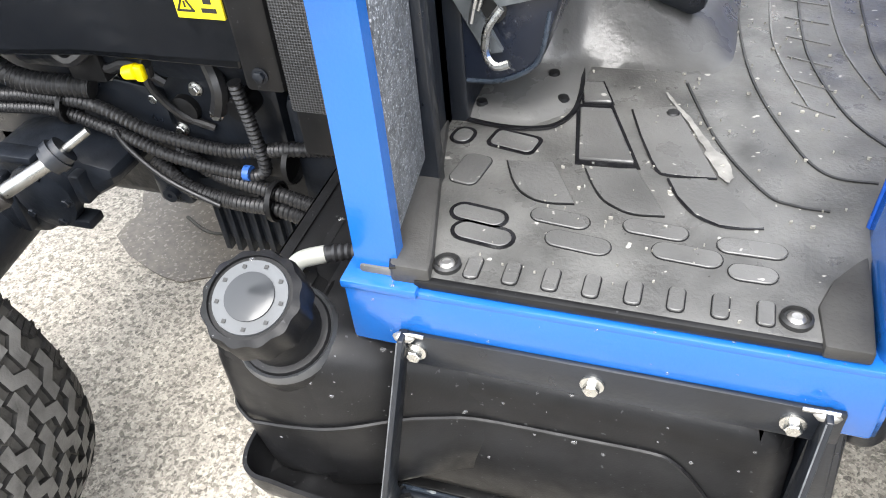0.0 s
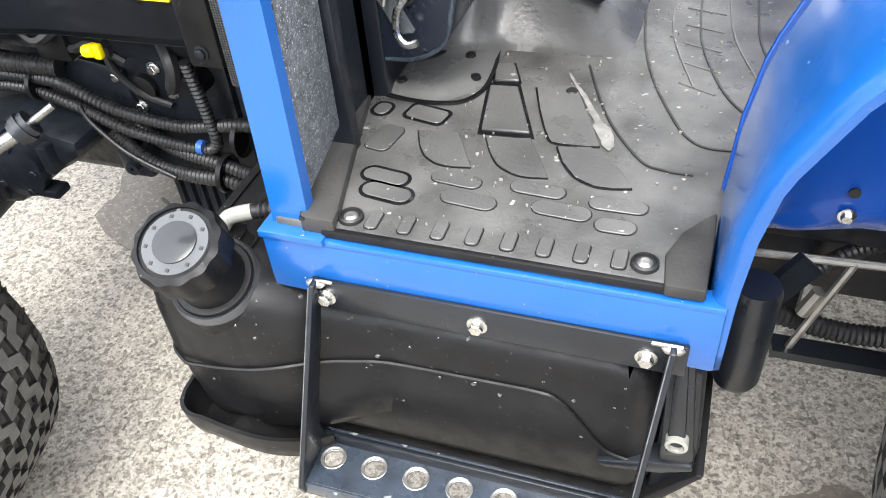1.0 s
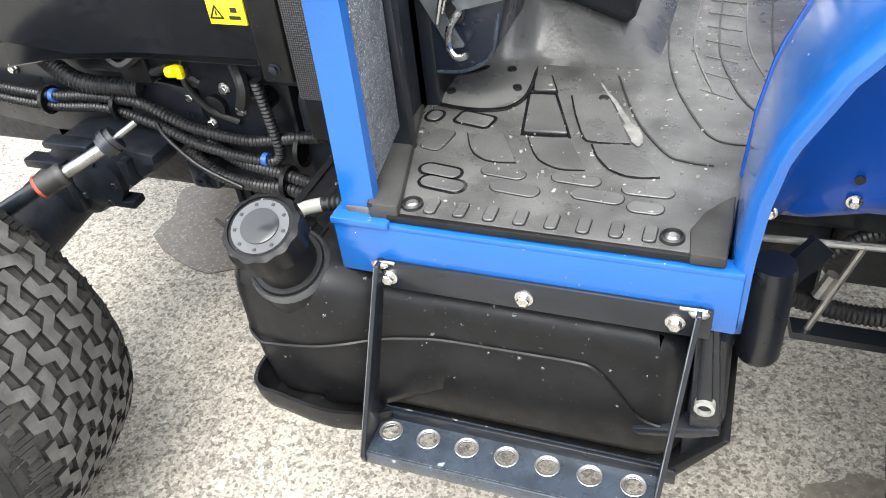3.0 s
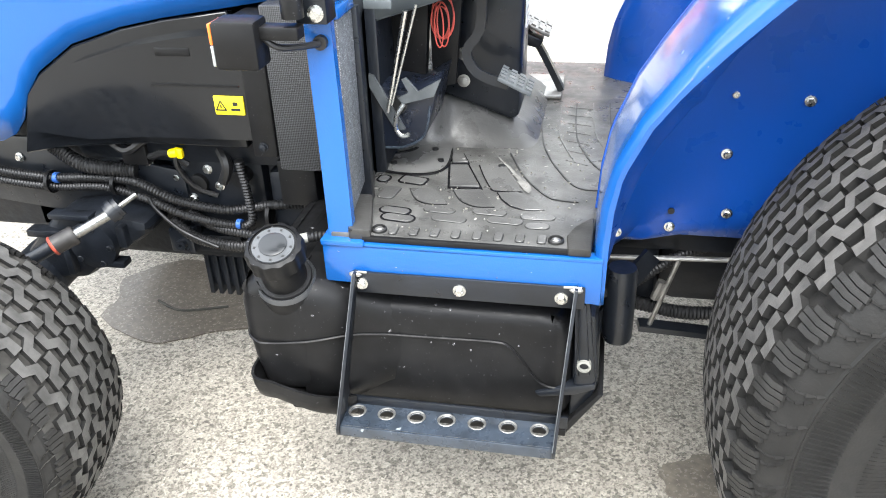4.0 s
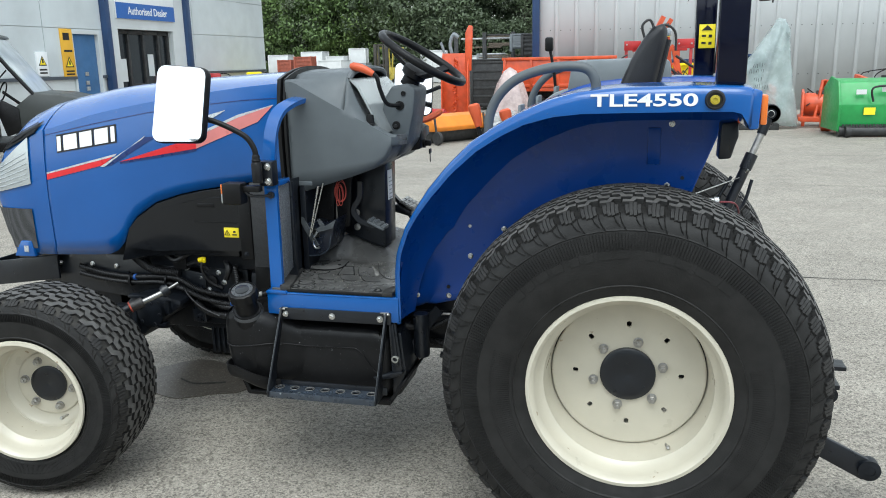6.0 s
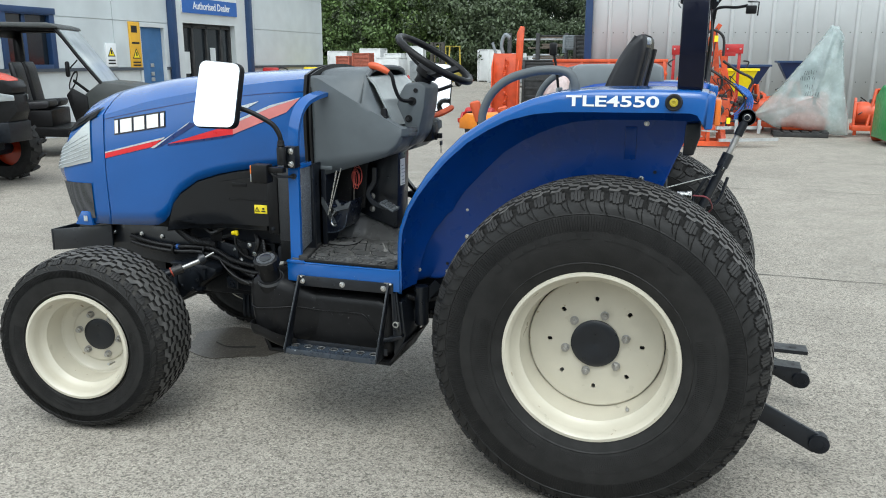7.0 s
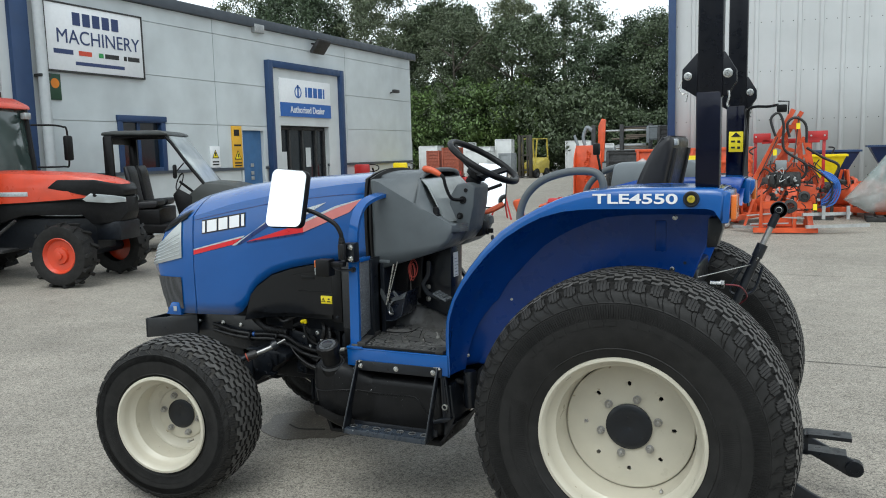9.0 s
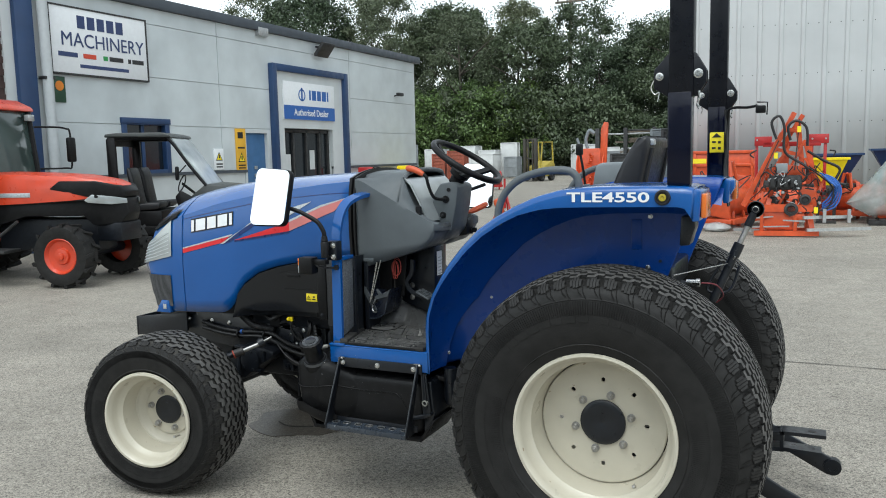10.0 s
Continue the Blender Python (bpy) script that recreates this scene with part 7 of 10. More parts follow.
# ---- the yard round the tractor ----
M_clad = mat("grey_metal_cladding", (0.56, 0.605, 0.615), 0.45, 0.0, 0.10, 1.4, 0.0008, 40)
M_cladlight = mat("pale_grey_render", (0.58, 0.61, 0.61), 0.7, 0.0, 0.08, 1.6, 0.001, 60)
M_trimblue = mat("dull_blue_trim", (0.017, 0.047, 0.125), 0.45, 0.0, 0.12, 3)
M_doorblue = mat("faded_blue_door", (0.05, 0.14, 0.30), 0.5, 0.0, 0.12, 4)
M_roofgrey = mat("blue_grey_fascia", (0.060, 0.072, 0.088), 0.5, 0.0, 0.12, 3)
M_brown = mat("maroon_roller_door", (0.05, 0.022, 0.018), 0.5, 0.0, 0.2, 3)
M_pipe = mat("pale_grey_pvc", (0.50, 0.53, 0.54), 0.45, 0.0, 0.05)
M_shed = mat("weathered_white_sheeting", (0.47, 0.485, 0.485), 0.5, 0.0, 0.06, 1.1, 0.0006, 60)
M_pane = mat("dark_window_glass", (0.012, 0.016, 0.02), 0.06, 0.0, 0.2, 1.2, coat=0.5)
M_signwhite = mat("white_sign_board", (0.78, 0.80, 0.81), 0.4, 0.0, 0.03)
M_signblue = mat("blue_sign_print", (0.03, 0.12, 0.40), 0.4, 0.0, 0.05)
M_signnavy = mat("navy_sign_print", (0.03, 0.05, 0.14), 0.4, 0.0, 0.05)
M_redpaint = mat("orange_red_paint", (0.60, 0.055, 0.018), 0.35, 0.0, 0.10, 6, coat=0.3)
M_implement = mat("implement_orange_red", (0.62, 0.085, 0.022), 0.42, 0.0, 0.18, 7, coat=0.15)
M_implred = mat("implement_red", (0.42, 0.016, 0.016), 0.42, 0.0, 0.18, 7, coat=0.15)
M_hopper = mat("orange_yellow_plastic", (0.72, 0.22, 0.015), 0.45, 0.0, 0.1, 6)
M_green = mat("bright_green_paint", (0.03, 0.30, 0.07), 0.4, 0.0, 0.12, 7, coat=0.2)
M_greendark = mat("dark_green_board", (0.015, 0.06, 0.03), 0.5, 0.0, 0.1, 7)
M_amberboard = mat("amber_yellow_board", (0.72, 0.40, 0.03), 0.5, 0.0, 0.06, 5)
M_utv = mat("dark_green_grey_paint", (0.045, 0.05, 0.048), 0.4, 0.0, 0.15, 7)
M_sail = mat("pale_polythene", (0.46, 0.55, 0.54), 0.22, 0.0, 0.18, 5, 0.010, 14)
M_sail.node_tree.nodes["Principled BSDF"].inputs["Alpha"].default_value = 0.56
M_wood = mat("grey_pallet_wood", (0.16, 0.13, 0.10), 0.8, 0.0, 0.3, 20, 0.001, 60)
M_dim = mat("dull_dark_metal", (0.05, 0.05, 0.05), 0.5, 0.4, 0.3, 12)
M_galv = mat("galvanised_steel", (0.50, 0.51, 0.51), 0.4, 0.7, 0.15, 20)
M_cab = mat("tinted_cab_glass", (0.05, 0.075, 0.07), 0.05, 0.0, 0.2, 2, coat=0.5)

# office building: front wall faces +x at x = -11.2
WX = -11.2
office = thing("office_building", pose(WX, 6.2, 0), "low grey-clad dealer building with blue trim and doors", "building")
OM = Matrix.Translation((-WX, -6.2, 0))
OPEN = [(7.96, 9.02, 1.27, 2.26), (11.48, 12.30, 0.0, 2.12), (12.93, 15.08, 0.0, 2.24)]


def obox(bm, *a, **k):
    return box(bm, *a, m=OM, **k)


def cells(y0, y1, z0, z1):
    """What is left of a rectangle of wall once the openings are cut from it."""
    ysn = sorted({y0, y1} | {min(max(v, y0), y1) for o in OPEN for v in o[:2]})
    zsn = sorted({z0, z1} | {min(max(v, z0), z1) for o in OPEN for v in o[2:]})
    out = []
    for a, b in zip(ysn, ysn[1:]):
        for c, d in zip(zsn, zsn[1:]):
            my, mz = (a + b) / 2, (c + d) / 2
            if not any(o[0] < my < o[1] and o[2] < mz < o[3] for o in OPEN):
                out.append((a, b, c, d))
    return out


bm = B()
for a, b, c, d in cells(5.6, 20.10, 0.0, 4.5):
    obox(bm, WX - 0.30, WX - 0.03, a, b, c, d)
obox(bm, WX - 9, WX - 0.3, 5.6, 5.8, 0, 4.5)
obox(bm, WX - 9, WX - 0.3, 19.9, 20.1, 0, 4.5)
obox(bm, WX - 9, WX - 8.8, 5.8, 19.9, 0, 4.5)
part("wall", bm, M_cladlight, office)
ZJ, YJ = [1.26, 2.20, 3.13, 4.15, 4.46], [6.3, 10.68, 16.10, 20.10]
for y0, y1 in zip(YJ, YJ[1:]):
    for z0, z1 in zip(ZJ, ZJ[1:]):
        for a, b, c, d in cells(y0 + 0.008, y1 - 0.008, z0 + 0.007, z1 - 0.007):
            bm = B()
            obox(bm, WX - 0.03, WX, a, b, c, d)
            part("cladding_panel", bm, M_clad, office)
bm = B()
for a, b, c, d in cells(5.6, 20.1, 1.20, 1.26):
    obox(bm, WX - 0.03, WX + 0.035, a, b, c, d)
part("drip_sill", bm, M_roofgrey, office)
bm = B()
obox(bm, WX - 9.2, WX + 0.10, 5.4, 20.35, 4.46, 4.66, bev=0.01)
part("fascia", bm, M_roofgrey, office, "blue-grey eaves fascia and gutter")
bm = B()
prism(bm, [(WX + 0.05, 4.66), (WX - 4.5, 5.25), (WX - 9.2, 4.66)], 5.4, 20.3, "y", 0, OM)
part("roof", bm, M_clad, office)
# window
bm = B()
for a in ((7.88, 8.00, 1.20, 2.32), (8.98, 9.10, 1.20, 2.32), (8.00, 8.98, 2.20, 2.32), (8.00, 8.98, 1.20, 1.33)):
    obox(bm, WX - 0.10, WX + 0.03, *a, bev=0.006)
win = part("window_frame", bm, M_trimblue, office, "blue window frame with dark glass")
bm = B()
obox(bm, WX - 0.10, WX + 0.05, 7.86, 9.12, 2.22, 2.33, bev=0.01)
part("shutter_box", bm, M_trimblue, win)
bm = B()
obox(bm, WX - 0.09, WX - 0.08, 7.97, 9.01, 1.30, 2.25)
part("pane", bm, M_pane, win)
bm = B()
obox(bm, WX - 0.085, WX - 0.055, 8.42, 8.50, 1.30, 2.25, bev=0.004)
part("mullion", bm, M_trimblue, win)
# blue side door
bm = B()
obox(bm, WX - 0.12, WX - 0.07, 11.50, 12.28, 0.02, 2.10, bev=0.006)
door = part("side_door", bm, M_doorblue, office, "faded blue metal door")
bm = B()
for a in ((11.44, 11.50, 0, 2.17), (12.28, 12.34, 0, 2.17), (11.5, 12.28, 2.10, 2.17)):
    obox(bm, WX - 0.12, WX + 0.012, *a)
part("door_frame", bm, M_cladlight, door)
for z in (1.30, 1.12, 1.0):
    bm = B()
    obox(bm, WX - 0.07, WX - 0.045, 11.84, 11.94, z - 0.04, z + 0.04, bev=0.004)
    part("door_lock", bm, M_galv, door)
# entrance: blue surround, pale panel, dark glazed doors
bm = B()
for a in ((12.44, 12.60, 0, 3.76), (15.60, 15.80, 0, 3.76), (12.60, 15.60, 3.60, 3.76)):
    obox(bm, WX, WX + 0.14, *a, bev=0.006)
ent = part("entrance_surround", bm, M_trimblue, office, "blue entrance surround with dark glazed doors")
bm = B()
for a in ((12.60, 12.93, 0, 3.60), (15.08, 15.60, 0, 3.60), (12.93, 15.08, 2.24, 3.60)):
    obox(bm, WX, WX + 0.05, *a)
part("entrance_panel", bm, M_cladlight, ent)
bm = B()
obox(bm, WX - 0.14, WX - 0.13, 12.95, 15.06, 0.02, 2.22)
part("pane", bm, M_pane, ent)
for y in (12.96, 13.45, 14.02, 14.62, 15.02):
    bm = B()
    obox(bm, WX - 0.13, WX - 0.07, y - 0.035, y + 0.035, 0.02, 2.22, bev=0.005)
    part("door_stile", bm, M_dim, ent)
bm = B()
obox(bm, WX - 0.13, WX - 0.07, 12.96, 15.02, 2.14, 2.22, bev=0.005)
part("door_rail", bm, M_dim, ent)
bm = B()
obox(bm, WX - 0.13, WX - 0.08, 13.45, 14.02, 0.95, 1.05, bev=0.005)
part("door_rail", bm, M_dim, ent)
for a in ((13.12, 13.36, 1.1, 1.6), (14.2, 14.42, 1.2, 1.7)):
    bm = B()
    obox(bm, WX - 0.125, WX - 0.115, *a)
    part("door_notice", bm, M_cladlight, ent)
# sign boards: brand names as plain bars
FACE = pose(0, 0, 0, 90, 0, 90)


def wall_text(body, size, y, z, material, parent, bold=0.0, squeeze=1.0, x=WX + 0.075, label=""):
    me = text_mesh(body, size, 0.002, material, bold, squeeze)
    return part("lettering", me, None, parent, label, Matrix.Translation((x - WX, y - 6.2, z)) @ FACE)


bm = B()
obox(bm, WX + 0.0, WX + 0.06, 6.43, 8.57, 3.04, 4.18, bev=0.004)
sb = part("sign_board", bm, M_signwhite, office, "white dealer sign board with navy lettering")
bm = B()
for a in ((6.40, 8.60, 4.17, 4.20), (6.40, 8.60, 3.02, 3.05), (6.40, 6.43, 3.02, 4.2), (8.57, 8.60, 3.02, 4.2)):
    obox(bm, WX, WX + 0.07, *a)
part("sign_edge", bm, M_dim, sb)
for k in range(5):
    bm = B()
    obox(bm, WX + 0.06, WX + 0.066, 6.99 + 0.215 * k, 7.15 + 0.215 * k, 3.84, 4.06)
    part("sign_bar", bm, M_signnavy, sb)
wall_text("MACHINERY", 0.345, 6.62, 3.52, M_signnavy, sb, 0.0, 0.97, WX + 0.066, "navy word on the sign")
for k, (y0, y1, c) in enumerate(((6.56, 6.96, M_signnavy), (7.08, 7.36, M_redpaint), (7.52, 7.62, M_green), (7.66, 7.98, M_dim), (8.10, 8.17, M_dim), (8.2, 8.48, M_dim))):
    bm = B()
    obox(bm, WX + 0.06, WX + 0.065, y0, y1, 3.33, 3.41)
    part("logo_bar", bm, c, sb)
bm = B()
obox(bm, WX + 0.06, WX + 0.065, 7.0, 8.1, 3.16, 3.22)
part("small_print", bm, M_signnavy, sb)
bm = B()
obox(bm, WX + 0.05, WX + 0.09, 12.89, 15.15, 2.46, 3.38, bev=0.004)
db = part("sign_board", bm, M_signwhite, office, "white and blue dealer sign over the entrance")
bm = B()
obox(bm, WX + 0.09, WX + 0.094, 12.89, 15.15, 2.46, 2.80)
part("sign_band", bm, M_signblue, db)
wall_text("Authorised Dealer", 0.235, 13.30, 2.56, M_signwhite, db, 0.003, 0.86, WX + 0.098, "white words on a blue band")
y = 13.98
for w in (0.07, 0.19, 0.17, 0.19, 0.06):
    bm = B()
    obox(bm, WX + 0.09, WX + 0.095, y, y + w, 2.96, 3.21)
    part("brand_bar", bm, M_signblue, db)
    y += w + 0.05
bm = B()
lathe(bm, [(0.15, 0.0), (0.15, 0.005), (0.115, 0.005), (0.115, 0.0)], "x", 24, OM @ Matrix.Translation((WX + 0.091, 13.66, 3.07)), cap=False)
obox(bm, WX + 0.09, WX + 0.096, 13.63, 13.69, 2.93, 3.25)
part("emblem", bm, M_signblue, db)
# fittings on the wall
bm = B()
obox(bm, WX, WX + 0.12, 12.02, 12.38, 4.34, 4.53, bev=0.015)
part("alarm_box", bm, M_galv, office, "small grey alarm box")
bm = B()
prism(bm, [(WX + 0.10, 4.16), (WX + 0.34, 4.44), (WX + 0.41, 4.42), (WX + 0.40, 4.36), (WX + 0.17, 4.08), (WX + 0.10, 4.10)], 14.26, 14.80, "y", 0.012, OM)
tube(bm, [OM @ Vector((WX, 14.5, 4.36)), OM @ Vector((WX + 0.22, 14.5, 4.32))], 0.022, 8)
part("floodlight", bm, M_dim, office, "dark floodlight on a bracket")
bm = B()
tube(bm, [OM @ Vector((WX, 18.7, 3.34)), OM @ Vector((WX + 0.12, 18.75, 3.38))], 0.02, 8)
obox(bm, WX + 0.08, WX + 0.2, 18.68, 18.98, 3.34, 3.44, bev=0.02)
part("wall_camera", bm, M_dim, office)
for y0, y1, z0, z1, c, lb in ((10.38, 10.68, 1.28, 1.74, M_signwhite, "white warning sign with yellow triangle"), (11.12, 11.46, 1.24, 2.19, M_amberboard, "tall yellow warning sign"), (6.44, 6.68, 2.54, 2.98, M_greendark, "small green notice")):
    bm = B()
    obox(bm, WX, WX + 0.03, y0, y1, z0, z1, bev=0.003)
    sg = part("notice", bm, c, office, lb)
    if c is not M_greendark:
        bm = B()
        cy, w = (y0 + y1) / 2, (y1 - y0) * 0.36
        zc = z0 + 0.20
        t = [(cy - w, zc), (cy + w, zc), (cy, zc + 1.75 * w)]
        prism(bm, t, WX + 0.03, WX + 0.033, "x", 0, OM)
        part("triangle", bm, M_ink, sg)
        bm = B()
        t = [(cy - w * 0.72, zc + 0.02), (cy + w * 0.72, zc + 0.02), (cy, zc + 1.42 * w)]
        prism(bm, t, WX + 0.033, WX + 0.036, "x", 0, OM)
        part("triangle_face", bm, M_label, sg)
        bm = B()
        obox(bm, WX + 0.036, WX + 0.038, cy - 0.02, cy + 0.02, zc + 0.05, zc + 0.13)
        part("exclamation_mark", bm, M_ink, sg)
        for q in range(2):
            bm = B()
            obox(bm, WX + 0.03, WX + 0.033, y0 + 0.05, y1 - 0.05, z0 + 0.05 + 0.06 * q, z0 + 0.08 + 0.06 * q)
            part("print_bar", bm, M_ink, sg)
        if z1 > 2:
            bm = B()
            obox(bm, WX + 0.03, WX + 0.034, y0 + 0.06, y1 - 0.10, z1 - 0.22, z1 - 0.08, bev=0.0)
            part("print_bar", bm, M_ink, sg)
            bm = B()
            obox(bm, WX + 0.03, WX + 0.033, y0 + 0.05, y1 - 0.05, z1 - 0.45, z1 - 0.41)
            part("print_bar", bm, M_ink, sg)
    else:
        bm = B()
        lathe(bm, [(0.085, 0), (0.085, 0.004), (0, 0.004)], "x", 20, OM @ Matrix.Translation((WX + 0.03, 6.56, 2.82)))
        part("notice_disc", bm, M_hopper, sg)
# roller-door bay at the near end
bm = B()
for k in range(44):
    obox(bm, WX - 0.12, WX - 0.08 + 0.02 * (k % 2), 1.2, 5.78, 0.02 + 0.1 * k, 0.12 + 0.1 * k)
part("roller_door", bm, M_brown, office, "dark maroon roller shutter door")
bm = B()
obox(bm, WX - 0.10, WX + 0.06, 5.78, 6.12, 0, 4.6, bev=0.01)
part("corner_trim", bm, M_trimblue, office)
bm = B()
obox(bm, WX - 9, WX - 0.3, 0.8, 1.2, 0, 4.5)
obox(bm, WX - 0.3, WX, -4.0, 1.2, 0, 4.5)
obox(bm, WX - 9.2, WX + 0.1, -4.0, 5.4, 4.46, 4.7)
part("wall", bm, M_clad, office)
bm = B()
tube(bm, [OM @ Vector(q) for q in ((WX + 0.11, 6.26, 4.5), (WX + 0.11, 6.28, 2.2), (WX + 0.11, 6.30, 0.0))], 0.085, 14)
pipe = part("downpipe", bm, M_pipe, office, "pale grey plastic downpipe")
for z in (0.8, 2.9):
    bm = B()
    obox(bm, WX, WX + 0.17, 6.18, 6.38, z, z + 0.05, bev=0.004)
    part("pipe_clip", bm, M_dim, pipe)

# warehouse with ribbed pale sheeting
SH = pose(-2.62, 18.1, 0, 0, 0, 11.5)
shed = thing("warehouse", SH, "tall warehouse clad in ribbed pale grey sheeting", "building")
bm = B()
xs_, prof = 0.0, []
while xs_ < 26.0:
    prof += [(xs_, 0.0), (xs_ + 0.40, 0.0), (xs_ + 0.425, -0.035), (xs_ + 0.475, -0.035)]
    xs_ += 0.50
rows = [[(x, y, z) for x, y in prof] for z in (0.0, 3.0, 6.0, 9.0)]
sheet(bm, rows)
wall = part("wall", bm, M_shed, shed)
mod = wall.modifiers.new("thickness", "SOLIDIFY")
mod.thickness, mod.offset = 0.05, 0
bm = B()
for z in (0.9, 2.1, 3.3, 4.5, 5.7, 6.9):
    for k in range(50):
        for dx in (0.06, 0.30):
            box(bm, 0.50 * k + dx - 0.010, 0.50 * k + dx + 0.010, -0.03, -0.02, z - 0.010, z + 0.010)
ob = part("screw_heads", bm, M_dim, shed)
tagged(ob, kind="stuff")
bm = B()
box(bm, -0.16, 0.02, -0.09, 0.10, 0, 9.0, 0.01)
part("corner_trim", bm, M_trimblue, shed, "dark blue corner flashing")
bm = B()
prism(bm, [(-0.05, 0.06), (26, 0.06), (26, 18), (5, 18)], 0, 8.9, "z")
part("inner_wall", bm, M_shed, shed)
bm = B()
prism(bm, [(-0.25, 8.9), (-0.25, 9.1), (13, 11.2), (26.2, 9.1), (26.2, 8.9)], -0.25, 18, "y")
part("roof", bm, M_shed, shed)

# plain building that closes the yard to the south
sb_ = thing("south_building", pose(-11.0, -16.0, 0), "plain grey-clad building closing the other side of the yard", "building")
bm = B()
box(bm, 0, 34, -9, 0, 0, 6.8)
part("wall", bm, M_clad, sb_)
bm = B()
prism(bm, [(0.25, 6.8), (-4.5, 7.5), (-9.25, 6.8)], -0.2, 34.2, "x")
part("roof", bm, M_roofgrey, sb_)

# trees and hedge behind the yard
def leaf_mat(name, color, var=0.45):
    m = bpy.data.materials.new(name)
    m.use_nodes = True
    n, l = m.node_tree.nodes, m.node_tree.links
    p = n["Principled BSDF"]
    p.inputs["Roughness"].default_value = 0.55
    geo = n.new("ShaderNodeNewGeometry")
    ramp = n.new("ShaderNodeValToRGB")
    ramp.color_ramp.elements[0].color = (*[c * (1 - var) for c in color], 1)
    ramp.color_ramp.elements[1].color = (*[c * (1 + var) for c in color], 1)
    l.new(geo.outputs["Random Per Island"], ramp.inputs["Fac"])
    oi = n.new("ShaderNodeObjectInfo")
    mix = n.new("ShaderNodeMix")
    mix.data_type, mix.blend_type = "RGBA", "MULTIPLY"
    mix.inputs["Factor"].default_value = 1.0
    r2 = n.new("ShaderNodeValToRGB")
    r2.color_ramp.elements[0].color, r2.color_ramp.elements[1].color = (0.72, 0.78, 0.75, 1), (1.05, 1.0, 0.9, 1)
    l.new(oi.outputs["Random"], r2.inputs["Fac"])
    l.new(ramp.outputs["Color"], mix.inputs["A"])
    l.new(r2.outputs["Color"], mix.inputs["B"])
    l.new(mix.outputs["Result"], p.inputs["Base Color"])
    p.inputs["Subsurface Weight"].default_value = 0.0
    return m


M_leaf = leaf_mat("tree_leaves", (0.062, 0.088, 0.045), 0.40)
M_leafpale = leaf_mat("birch_leaves", (0.100, 0.122, 0.070), 0.30)
M_leaf2 = leaf_mat("hedge_leaves", (0.092, 0.145, 0.040), 0.42)
M_bark = mat("brown_bark", (0.06, 0.05, 0.04), 0.85, var=0.3, scale=12, bump=0.01, bscale=20)


def crown_mesh(name, seed, clumps, r, h, leaves, size, material, z0=0.0, flat=1.0):
    """Tens of thousands of small leaves in uneven clumps, thick outside and open between the clumps."""
    rng = np.random.default_rng(seed)
    a, u = rng.uniform(0, 2 * math.pi, clumps), rng.uniform(0, 1, clumps)
    rad = r * (0.30 + 0.70 * np.sqrt(rng.uniform(0, 1, clumps))) * np.sin(math.pi * (0.12 + 0.80 * u)) ** 0.7
    centre = np.stack([rad * np.cos(a), rad * np.sin(a) * flat, z0 + h * u], 1)
    cr = rng.uniform(0.30, 0.95, clumps) * r * 0.36
    n = clumps * leaves
    d = rng.normal(size=(n, 3))
    d /= np.linalg.norm(d, axis=1)[:, None]
    q = np.repeat(centre, leaves, 0) + d * (np.repeat(cr, leaves) * rng.uniform(0.35, 1.08, n))[:, None] * np.array([1, 1, 0.75])
    s = (size * rng.uniform(0.55, 1.4, n))[:, None]
    t1 = rng.normal(size=(n, 3)) + np.array([0, 0, -0.5])
    t1 /= np.linalg.norm(t1, axis=1)[:, None]
    t2 = np.cross(t1, d + rng.normal(size=(n, 3)) * 0.7)
    t2 /= np.linalg.norm(t2, axis=1)[:, None] + 1e-6
    verts = np.stack([q - t1 * s, q - t2 * s * 0.5, q + t1 * s, q + t2 * s * 0.5], 1).reshape(-1, 3)
    me = bpy.data.meshes.new(name)
    me.from_pydata(verts.tolist(), [], np.arange(4 * n).reshape(-1, 4).tolist())
    me.materials.append(material)
    return me


def trunk_bm(seed, h, r):
    rng = np.random.default_rng(seed)
    bm = B()
    way = rounded([(0, 0, -0.1), (rng.uniform(-.1, .1), rng.uniform(-.1, .1), h * 0.3), (rng.uniform(-.25, .25), rng.uniform(-.25, .25), h * 0.6), (rng.uniform(-.3, .3), rng.uniform(-.3, .3), h * 0.92)], 4)
    tube(bm, way, [r * (1 - 0.85 * i / (len(way) - 1)) for i in range(len(way))], 9)
    for _ in range(11):
        k = int(rng.integers(3, len(way) - 2))
        p = way[k]
        a, L = rng.uniform(0, 2 * math.pi), h * rng.uniform(0.2, 0.36)
        e = p + Vector((math.cos(a) * L, math.sin(a) * L, L * rng.uniform(0.25, 0.8)))
        mid = p.lerp(e, 0.5) + Vector((0, 0, L * 0.08))
        tube(bm, rounded([p, mid, e], 3), [r * 0.38 * (1 - 0.8 * i / 6) for i in range(7)], 6)
    return bm


